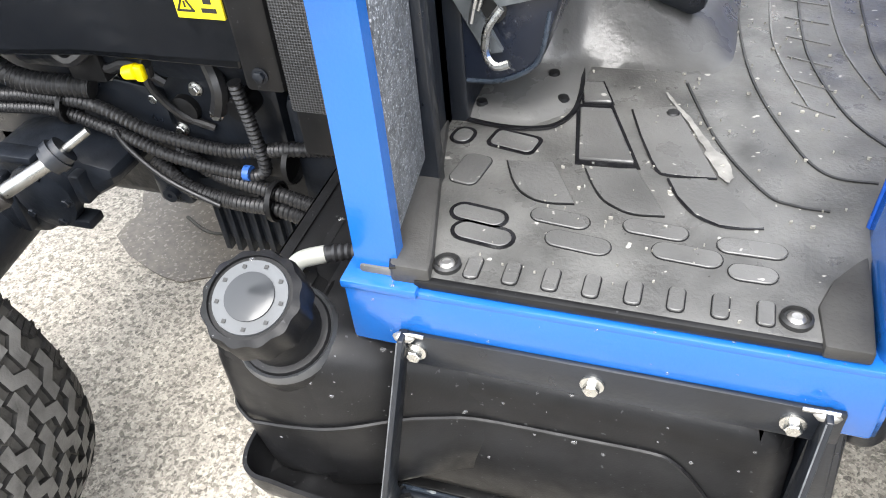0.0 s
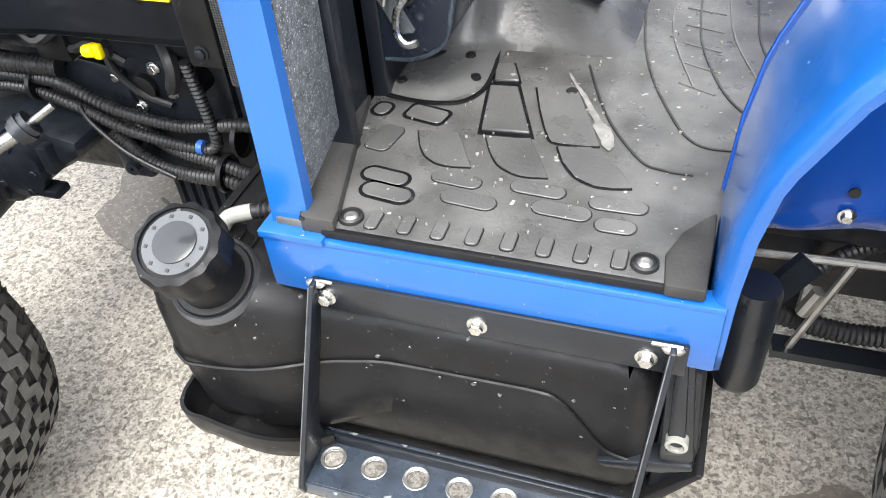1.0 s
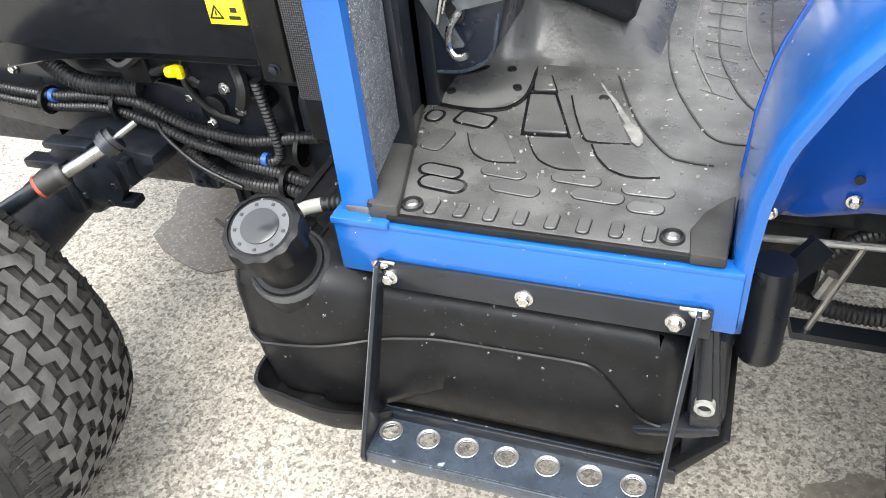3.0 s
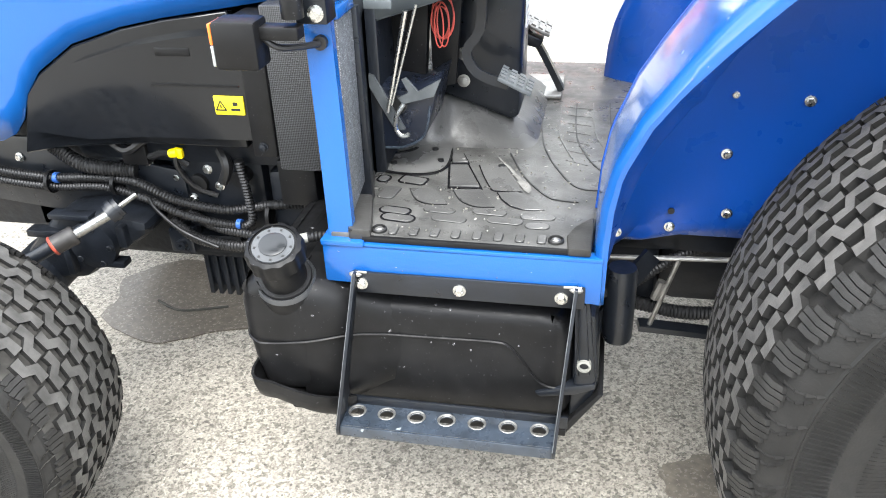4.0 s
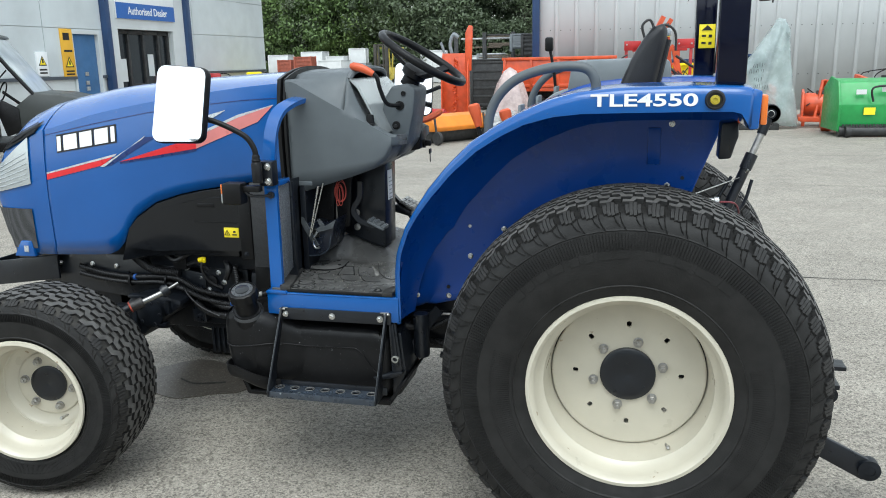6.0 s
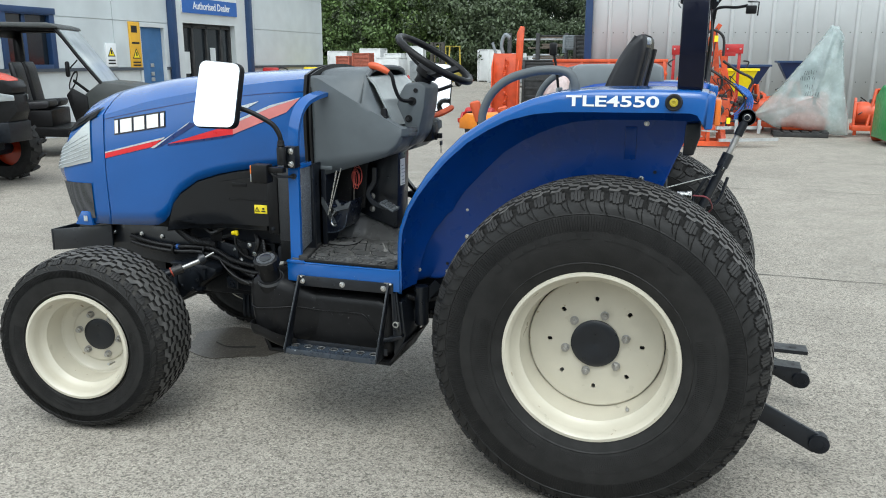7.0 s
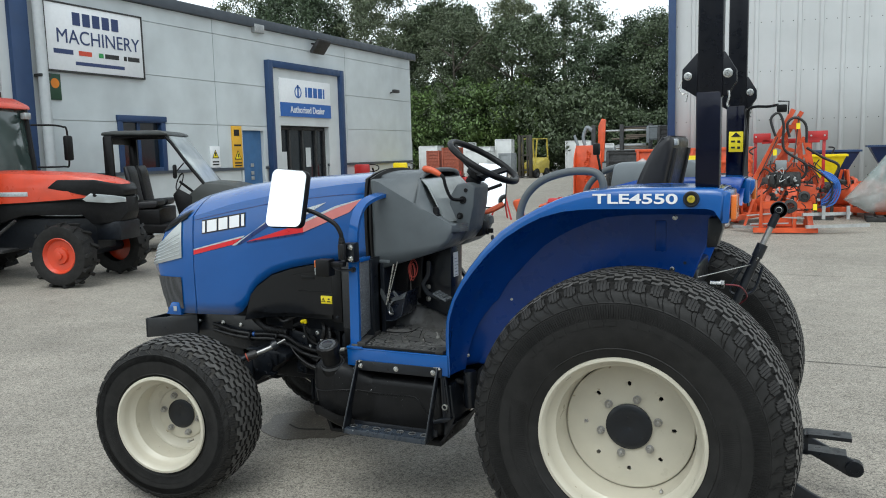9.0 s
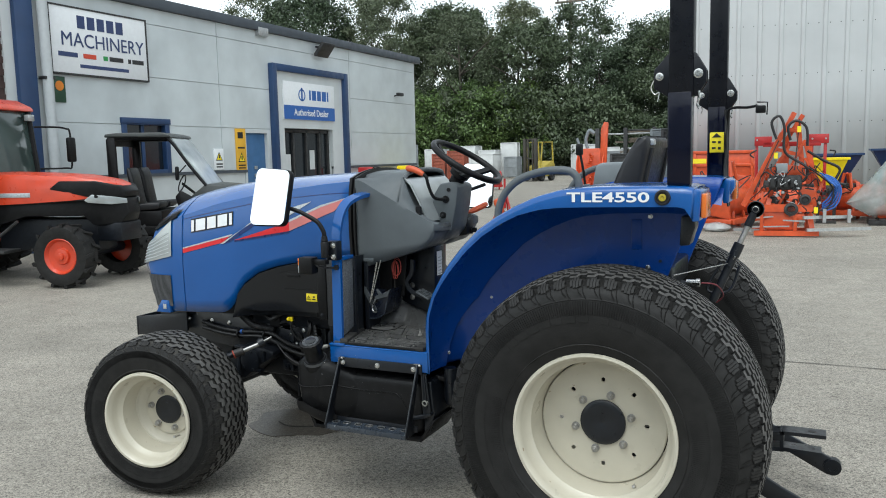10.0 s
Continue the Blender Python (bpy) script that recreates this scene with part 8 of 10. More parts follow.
CROWNS = [crown_mesh("crown", 11 + k, 190, 2.6 + 0.3 * k, 7.2 + 0.6 * k, 150, 0.082, M_leaf, 1.2) for k in range(3)]
PALE = crown_mesh("crown", 17, 150, 2.3, 8.0, 150, 0.062, M_leafpale, 1.4)
TRUNKS = [finish(trunk_bm(31 + k, 7.4 + 0.6 * k, 0.20), "trunk", M_bark) for k in range(3)]
TREES = [(-29.5, 36, 1.25), (-26.2, 35, 1.2), (-23.6, 37, 1.12), (-21.0, 35.5, 1.10), (-18.6, 38, 1.18), (-16.6, 35, 1.02), (-14.6, 38, 1.12), (-13.0, 35.5, 0.98), (-11.0, 38.5, 1.05), (-9.4, 36, 0.86), (-7.6, 39, 0.98), (-6.0, 36.5, 0.90), (-4.4, 38.5, 0.92), (-3.0, 36, 0.86), (-1.2, 38, 0.88), (-24.8, 41, 1.3), (-19.8, 42, 1.25), (-15.6, 42, 1.2), (-8.6, 42, 1.02), (-5.0, 42, 1.0)]


def far(x, y, k):
    """A place k times as far across the yard, on the same line of sight from the tractor's side."""
    return -0.8 + (x + 0.8) * k, -3.3 + (y + 3.3) * k


for k, (x, y, s) in enumerate(TREES):
    s *= (0.98 if x < -20 else 0.88) * 1.40
    x, y = far(x, y, 1.45)
    tr = thing("tree", pose(x, y, 0, 0, 0, 67 * k) @ Matrix.Diagonal((s, s, s, 1)), "broad-leaved tree with dense dark green crown behind the yard", "tree", "trees behind the yard")
    part("trunk", TRUNKS[k % 3], None, tr)
    part("crown", PALE if x < -17 and k % 3 != 1 else CROWNS[k % 3], None, tr, "uneven crown of green leaves")
HEDGE = [crown_mesh("crown", 61 + k, 80, 1.7, 2.3 + 0.4 * k, 140, 0.060, M_leaf2 if k else M_leaf, 0.15) for k in range(3)]
for k in range(14):
    x, y = -21.0 + 1.45 * k, 35.4 - 0.15 * k + (0.7 if k % 2 else 0)
    s = [1.55, 1.45, 1.6, 1.5, 1.55, 1.45, 1.15, 1.72, 1.55, 1.15, 1.1, 0.95, 0.9, 0.9][k] * 1.36
    x, y = far(x, y, 1.45)
    sh = thing("bush", pose(x, y, 0, 0, 0, 41 * k) @ Matrix.Diagonal((s, s, s, 1)), "leafy mid-green bush in the boundary hedge", "bush", "bushes along the boundary")
    part("foliage", HEDGE[1 + k % 2] if k < 7 else HEDGE[0], None, sh)
bm = B()
prism(bm, [(-0.09, 0), (0.09, 0), (0.07, 10.1), (-0.07, 10.1)], -0.09, 0.09, "y", 0.01)
pole = thing("utility_pole", pose(-17.9, 61.7, 0) @ Matrix.Diagonal((1.4, 1.4, 1.4, 1)), "wooden utility pole with a crossarm above the trees", "pole")
part("post", bm, M_wood, pole)
bm = B()
box(bm, -0.9, 0.9, -0.05, 0.05, 9.75, 9.87, 0.01)
part("crossarm", bm, M_wood, pole)
bm = B()
for x in (-0.75, 0.75):
    lathe(bm, [(0.05, 0), (0.06, 0.1), (0.03, 0.2)], "z", 8, Matrix.Translation((x, 0, 9.87)))
part("insulator", bm, M_dim, pole)

# ---- machines and stock standing in the yard ----
def agri_wheel_bm(R, W, lugs):
    """A lugged farm tyre round the y axis."""
    bm = B()
    lathe(bm, [(R * 0.56, -W * 0.42), (R * 0.72, -W * 0.5), (R * 0.90, -W * 0.46), (R * 0.94, -W * 0.3), (R * 0.95, 0), (R * 0.94, W * 0.3), (R * 0.90, W * 0.46), (R * 0.72, W * 0.5), (R * 0.56, W * 0.42)], "y", 40, cap=False)
    for k in range(lugs):
        for f in (-1, 1):
            a = 2 * math.pi * (k + (0.5 if f > 0 else 0)) / lugs
            m = pose(0, 0, 0, 0, math.degrees(a), 0)
            prism(bm, [(-0.035 * R, 0.0), (0.05 * R, 0.0), (0.16 * R, f * W * 0.47), (0.06 * R, f * W * 0.47)], R * 0.9, R, "z", 0, m)
    return bm


def dish_bm(R, d=0.05):
    bm = B()
    lathe(bm, [(R, 0.05), (R, -0.01), (R * 0.93, -0.02), (R * 0.86, 0.0), (R * 0.80, 0.4 * d), (R * 0.46, 0.5 * d), (R * 0.42, 0.0), (R * 0.2, -0.1 * d), (R * 0.18, -0.5 * d), (0, -0.6 * d)], "y", 32)
    return bm


def farm_wheel(parent, name, m, R, W, lugs, rim_material, cache={}):
    key = (R, W)
    if key not in cache:
        cache[key] = (finish(agri_wheel_bm(R, W, lugs), "tyre", M_tyre), finish(dish_bm(R * 0.58), "rim", rim_material))
    w = part(name, cache[key][0], None, parent, "", m)
    part("rim", cache[key][1], None, w, "painted steel rim", Matrix.Translation((0, -W * 0.36, 0)))
    return w


# orange-red compact tractor parked by the building
rt = thing("parked_tractor", pose(-7.825, 3.86, 0, 0, 0, 14), "orange-red compact tractor with glazed cab and lugged tyres", "tractor")
for f in (-1, 1):
    farm_wheel(rt, "front_wheel", pose(0.25, f * 0.57, 0.385, 0, 0, 0 if f < 0 else 180), 0.385, 0.26, 13, M_redpaint)
    farm_wheel(rt, "rear_wheel", pose(-1.85, f * 0.66, 0.66, 0, 0, 0 if f < 0 else 180), 0.66, 0.36, 16, M_redpaint)
def rpart(name, bm, material, label=""):
    """A body panel whose nose narrows in a curve."""
    for v in bm.verts:
        if v.co.x > 0.35:
            v.co.y *= 1 - 0.62 * ((v.co.x - 0.35) / 0.65) ** 2
        if v.co.x > 0.1:
            v.co.x = 0.1 + (v.co.x - 0.1) * 0.82
    return part(name, bm, material, rt, label)


bm = B()
rows = []
for x, zb, zt, w in ((-0.95, 0.98, 1.395, 0.33), (-0.4, 1.0, 1.375, 0.335), (0.2, 1.03, 1.34, 0.33), (0.62, 1.06, 1.285, 0.32), (0.82, 1.08, 1.235, 0.30), (0.90, 1.09, 1.20, 0.27)):
    rows.append([(x, w * y, zb + (zt - zb) * z) for y, z in ((-1, 0), (-1, 0.45), (-0.97, 0.75), (-0.85, 0.93), (-0.5, 1), (0.5, 1), (0.85, 0.93), (0.97, 0.75), (1, 0.45), (1, 0))])
sheet(bm, rows, 0.01)
rpart("hood", bm, M_redpaint, "orange-red engine hood")
bm = B()
prism(bm, [(-0.10, 1.17), (0.05, 1.27), (0.60, 1.26), (0.90, 1.20), (0.985, 1.13), (0.97, 1.06), (0.6, 1.05)], -0.346, 0.346, "y", 0.02)
rpart("nose_panel", bm, M_plastic, "black nose panel")
bm = B()
prism(bm, [(-0.95, 0.98), (0.55, 1.05), (0.96, 1.05), (1.0, 0.86), (0.90, 0.74), (0.55, 0.72), (0.40, 0.84), (-0.45, 0.84), (-0.95, 0.70)], -0.325, 0.325, "y", 0.015)
rpart("side_grille", bm, M_plastic, "black louvred lower side")
for f in (-1, 1):
    bm = B()
    prism(bm, [(0.44, 1.03), (0.56, 1.10), (0.86, 1.065), (0.985, 1.04), (0.99, 0.985), (0.80, 0.975), (0.5, 1.0)], f * 0.338 - 0.012, f * 0.338 + 0.012, "y", 0.006)
    rpart("headlight", bm, M_lens)
    bm = B()
    box(bm, -0.88, -0.36, f * 0.336 - 0.004, f * 0.336 + 0.004, 1.075, 1.13, 0.002)
    part("brand_bar", bm, M_silver, rt)
bm = B()
box(bm, -0.95, 0.45, -0.20, 0.20, 0.40, 0.80, 0.03)
tube(bm, [(0.25, -0.55, 0.385), (0.25, 0.55, 0.385)], 0.07, 12)
box(bm, 0.45, 0.78, -0.22, 0.22, 0.52, 0.75, 0.02)
part("front_chassis", bm, M_engine, rt)
for f in (-1, 1):
    for a, b_ in (((-0.84, f * 0.52, 0.9), (-1.0, f * 0.56, 2.2)), ((-2.35, f * 0.60, 1.0), (-2.3, f * 0.56, 2.2)), ((-1.55, f * 0.62, 0.95), (-1.6, f * 0.58, 2.2))):
        bm = B()
        tube(bm, [a, b_], 0.035, 8)
        part("cab_frame", bm, M_plastic, rt)
bm = B()
prism(bm, [(-0.86, 1.0), (-1.01, 2.18), (-2.28, 2.18), (-2.32, 1.0)], -0.55, 0.55, "y", 0.01)
part("cab_glass", bm, M_cab, rt, "tinted cab glass")
bm = B()
prism(bm, [(-0.95, 2.18), (-0.98, 2.24), (-1.2, 2.34), (-2.2, 2.38), (-2.45, 2.28), (-2.45, 2.18)], -0.64, 0.64, "y", 0.03)
part("cab_roof", bm, M_redpaint, rt, "orange-red cab roof")
for f in (-1, 1):
    bm = B()
    box(bm, -0.98, -0.90, f * 0.50 - 0.06, f * 0.50 + 0.06, 2.05, 2.14, 0.015)
    part("work_lamp", bm, M_lens, rt)
bm = B()
prism(bm, [(-1.0, 0.62), (-0.95, 0.98), (-1.2, 1.0), (-1.4, 1.25), (-2.4, 1.35), (-2.4, 1.0), (-1.5, 0.62)], -0.66, 0.66, "y", 0.03)
part("cab_base", bm, M_plastic, rt)
for f in (-1, 1):
    bm = B()
    tube(bm, rounded([(-0.94, f * 0.58, 1.98), (-0.78, f * 0.80, 1.98), (-0.70, f * 0.90, 1.96), (-0.66, f * 0.93, 1.90), (-0.66, f * 0.93, 1.46), (-0.72, f * 0.88, 1.42), (-0.90, f * 0.60, 1.42)], 4), 0.013, 8)
    box(bm, -0.69, -0.62, f * 0.93 - 0.07, f * 0.93 + 0.07, 1.50, 1.84, 0.025)
    part("door_mirror", bm, M_plastic, rt, "black mirror on a tubular arm")
bm = B()
box(bm, -1.0, -0.45, -0.75, -0.45, 0.42, 0.46, 0.01)
tube(bm, rounded([(-0.9, -0.6, 0.45), (-0.6, -0.62, 0.62), (-0.35, -0.60, 0.80)], 3), 0.02, 8)
part("cab_step", bm, M_dim, rt)

# utility vehicle, its side to the yard
uv = thing("utility_vehicle", pose(-9.78, 6.48, 0, 0, 0, 28), "dark open-sided utility vehicle with black roof and seats", "vehicle")
def upart(name, bm, material, parent, label=""):
    """A part of the short-cab vehicle, drawn long and set to its true length."""
    for v in bm.verts:
        v.co.x = v.co.x * 0.60 + 0.72
    return part(name, bm, material, parent, label)


for f in (-1, 1):
    for x in (1.55, 0.05):
        farm_wheel(uv, "wheel", pose(x, f * 0.55, 0.31, 0, 0, 0 if f < 0 else 180), 0.31, 0.24, 14, M_dim)
for f in (-1, 1):
    bm = B()
    tube(bm, rounded([(-1.14, f * 0.59, 1.86), (0.2, f * 0.59, 1.86), (0.44, f * 0.59, 1.82), (0.9, f * 0.59, 1.43), (1.34, f * 0.59, 1.08)], 4), 0.035, 8)
    upart("roof_rail", bm, M_plastic, uv, "black tubular roof rail and screen pillar")
    bm = B()
    prism(bm, [(-1.18, 0.55), (-1.19, 1.84), (-1.14, 1.88), (-0.96, 1.88), (-0.93, 0.55)], f * 0.60 - 0.035, f * 0.60 + 0.035, "y", 0.015)
    upart("rear_pillar", bm, M_plastic, uv)
bm = B()
box(bm, -1.17, -1.10, -0.57, 0.57, 0.60, 1.05, 0.01)
box(bm, -1.17, -1.10, -0.57, 0.57, 1.74, 1.88, 0.01)
upart("rear_panel", bm, M_plastic, uv)
bm = B()
prism(bm, [(-1.22, 1.875), (-1.20, 1.925), (-0.9, 1.945), (0.25, 1.94), (0.47, 1.90), (0.50, 1.86)], -0.65, 0.65, "y", 0.02)
upart("roof", bm, M_utv, uv, "dark moulded roof")
# screen in an opaque pale grey that paints the sky reflected in it
bm = B()
prism(bm, [(0.46, 1.84), (0.48, 1.85), (1.36, 1.10), (1.34, 1.08)], -0.55, 0.55, "y")
upart("windscreen", bm, mat("sky_pale_windscreen", (0.55, 0.60, 0.61), 0.10, var=0.25, scale=2.5, coat=0.6), uv, "slanted windscreen painted pale for its sky reflection")
bm = B()
prism(bm, [(0.98, 0.42), (0.92, 0.92), (1.32, 1.11), (1.9, 1.08), (2.45, 1.0), (2.6, 0.84), (2.5, 0.46)], -0.62, 0.62, "y", 0.03)
upart("front_body", bm, M_utv, uv, "dark green-grey front bodywork")
bm = B()
prism(bm, [(-1.4, 0.34), (-1.4, 0.48), (1.5, 0.42), (1.5, 0.28)], -0.56, 0.56, "y", 0.02)
upart("chassis", bm, M_plastic, uv)
bm = B()
box(bm, -1.45, -1.22, -0.62, 0.62, 0.5, 0.95, 0.02)
upart("cargo_bed", bm, M_plastic, uv)
bm = B()
box(bm, -0.62, 0.08, -0.50, 0.50, 0.44, 0.70, 0.03)
upart("seat_base", bm, M_plastic, uv)
for y in (-0.29, 0.29):
    bm = B()
    prism(bm, [(-0.60, 0.70), (-0.02, 0.72), (0.06, 0.77), (0.04, 0.84), (-0.5, 0.82)], y - 0.23, y + 0.23, "y", 0.03)
    upart("seat_cushion", bm, M_seat, uv, "black vinyl seat cushion")
    bm = B()
    prism(bm, [(-0.62, 0.80), (-0.50, 0.78), (-0.64, 1.30), (-0.70, 1.40), (-0.80, 1.38), (-0.76, 1.2)], y - 0.22, y + 0.22, "y", 0.04)
    upart("seat_back", bm, M_seat, uv, "black vinyl seat back")
bm = B()
tube(bm, [(0.56 + 0.08 * math.sin(a), -0.27 + 0.16 * math.cos(a), 1.12 + 0.13 * math.sin(a)) for a in np.linspace(0, 2 * math.pi, 25)[:-1]], 0.015, 8, True)
tube(bm, [(0.56, -0.27, 1.12), (1.0, -0.27, 0.9)], 0.025, 8)
upart("steering_wheel", bm, M_plastic, uv)
bm = B()
box(bm, 0.60, 0.68, -0.76, -0.64, 1.18, 1.40, 0.03)
tube(bm, [(0.64, -0.66, 1.28), (0.84, -0.60, 1.42)], 0.012, 6)
upart("door_mirror", bm, M_plastic, uv)
bm = B()
prism(bm, [(0.52, 0.92), (0.66, 1.02), (1.0, 0.90), (1.0, 0.58), (0.68, 0.52)], -0.64, -0.58, "y", 0.02)
upart("side_guard", bm, M_plastic, uv)

# two ride-on machines by the end of the office
for (x, y, c, lb) in ((-10.75, 16.6, M_implred, "red-seated ride-on machine beside the office"), (-10.45, 18.3, M_yellow, "yellow ride-on machine beside the office")):
    rm = thing("ride_on_mower", pose(x, y, 0, 0, 0, 100), lb, "mower")
    bm = B()
    prism(bm, [(-0.9, 0.35), (-0.85, 0.62), (0.0, 0.66), (0.2, 0.95), (0.95, 0.88), (1.0, 0.45)], -0.38, 0.38, "y", 0.04)
    part("body", bm, c, rm)
    bm = B()
    box(bm, -0.75, -0.25, -0.24, 0.24, 0.80, 0.90, 0.04)
    box(bm, -0.82, -0.70, -0.22, 0.22, 0.88, 1.22, 0.05)
    part("seat", bm, c, rm)
    bm = B()
    tube(bm, [(0.08, 0.2 * math.cos(a), 1.10 + 0.1 * math.sin(a)) for a in np.linspace(0, 2 * math.pi, 21)[:-1]], 0.016, 6, True)
    tube(bm, [(0.1, 0, 1.09), (0.3, 0, 0.85)], 0.025, 8)
    part("steering_wheel", bm, M_plastic, rm)
    for wx in (-0.6, 0.7):
        for f in (-1, 1):
            farm_wheel(rm, "wheel", pose(wx, f * 0.46, 0.28, 0, 0, 0 if f < 0 else 180), 0.28, 0.2, 12, M_dim)

# forklift far across the yard
M_forkyellow = mat("dull_ochre_yellow", (0.46, 0.36, 0.05), 0.5, var=0.15, scale=5)
fk = thing("forklift", pose(-13.15, 38.6, 0, 0, 0, 256), "yellow forklift truck with black mast across the yard", "forklift")
bm = B()
prism(bm, [(-0.9, 0.25), (-1.0, 0.9), (-0.7, 1.1), (0.3, 0.75), (0.6, 0.75), (0.6, 0.25)], -0.5, 0.5, "y", 0.05)
part("body", bm, M_forkyellow, fk)
bm = B()
for f in (-1, 1):
    tube(bm, [(0.45, f * 0.45, 0.7), (0.25, f * 0.45, 2.1), (-0.75, f * 0.45, 2.1), (-0.85, f * 0.45, 1.0)], 0.045, 8)
for k in range(4):
    tube(bm, [(0.25 - 0.25 * k, -0.45, 2.1), (0.25 - 0.25 * k, 0.45, 2.1)], 0.025, 6)
part("overhead_guard", bm, M_forkyellow, fk)
bm = B()
for f in (-1, 1):
    box(bm, 0.66, 0.82, f * 0.34 - 0.08, f * 0.34 + 0.08, 0.05, 2.30, 0.01)
    box(bm, 0.70, 0.78, f * 0.14 - 0.04, f * 0.14 + 0.04, 0.05, 2.22, 0.01)
for z in (0.4, 1.2, 2.22):
    box(bm, 0.67, 0.76, -0.3, 0.3, z, z + 0.08)
part("mast", bm, mat("greasy_dark_steel", (0.035, 0.030, 0.022), 0.5, var=0.3, scale=8), fk)
for f in (-1, 1):
    bm = B()
    box(bm, 0.78, 1.8, f * 0.25 - 0.05, f * 0.25 + 0.05, 0.08, 0.13)
    part("fork", bm, M_dim, fk)
for wx in (-0.6, 0.4):
    for f in (-1, 1):
        farm_wheel(fk, "wheel", pose(wx, f * 0.48, 0.26, 0, 0, 0 if f < 0 else 180), 0.26, 0.18, 12, M_dim)


def crate(x, y, z, sx, sy, sz, c, name, label, cat, turn=0.0, slats=0, lid=True):
    """A box of stock with corner posts, ribs and a lid."""
    th = thing(name, pose(x, y, z, 0, 0, turn), label, cat)
    bm = B()
    box(bm, -sx / 2, sx / 2, -sy / 2, sy / 2, 0.08, sz, 0.02)
    part("body", bm, c, th)
    for f in (-1, 1):
        for h in (-1, 1):
            bm = B()
            box(bm, f * sx / 2 - 0.04, f * sx / 2 + 0.04, h * sy / 2 - 0.04, h * sy / 2 + 0.04, 0, sz + 0.01, 0.005)
            part("corner_post", bm, c, th)
    for k in range(slats):
        bm = B()
        zz = 0.12 + (sz - 0.2) * k / max(slats - 1, 1)
        box(bm, -sx / 2 - 0.02, sx / 2 + 0.02, -sy / 2 - 0.02, -sy / 2 + 0.005, zz, zz + 0.07, 0.004)
        part("slat", bm, c, th)
    if lid:
        bm = B()
        box(bm, -sx / 2 - 0.03, sx / 2 + 0.03, -sy / 2 - 0.03, sy / 2 + 0.03, sz, sz + 0.05, 0.01)
        part("lid", bm, c, th)
    return th


M_rust = mat("rust_red_steel", (0.30, 0.070, 0.035), 0.6, var=0.25, scale=8)
M_whitegoods = mat("off_white_panels", (0.60, 0.61, 0.60), 0.5, var=0.08, scale=3)
M_greygoods = mat("grey_stored_goods", (0.25, 0.27, 0.28), 0.55, var=0.15, scale=4)
random.seed(9)
for x, y, sx, sy, sz in ((-13.6, 26.2, 0.7, 0.8, 1.6), (-12.75, 26.0, 0.9, 0.8, 1.75)):
    crate(*far(x, y, 1.4), 0, sx, sy, sz, M_rust, "steel_stillage", "rust-red slatted steel stillage", "stillage", 5, 9, False)
for x, y, sx, sy, sz in ((-15.3, 30.2, 1.2, 0.9, 1.5), (-14.6, 31.4, 1.4, 1.0, 2.05), (-13.4, 31.2, 1.2, 1.0, 1.75), (-12.6, 31.6, 1.0, 1.0, 2.2), (-13.0, 29.6, 1.6, 1.0, 1.5), (-8.95, 31.8, 0.9, 0.3, 1.95), (-8.0, 31.9, 1.0, 0.3, 1.75), (-9.6, 33.2, 1.2, 1.0, 2.0), (-16.3, 31.5, 1.3, 1.0, 1.9), (-7.3, 32.3, 1.1, 0.9, 1.6)):
    crate(*far(x, y, 1.42), 0, sx, sy, sz, M_whitegoods, "stored_cabinet", "off-white stored cabinet standing across the yard", "cabinet", random.uniform(-12, 12))
for x, y, sx, sy, sz in ((-16.9, 29.5, 1.0, 1.0, 2.2), (-11.9, 30.0, 0.8, 0.8, 1.3), (-7.6, 30.6, 0.8, 0.8, 1.5), (-6.6, 31, 1.2, 1.0, 1.7)):
    crate(*far(x, y, 1.42), 0, sx, sy, sz, M_greygoods, "goods_pallet", "wrapped grey goods stacked on a pallet", "goods", random.uniform(-15, 15), 3)


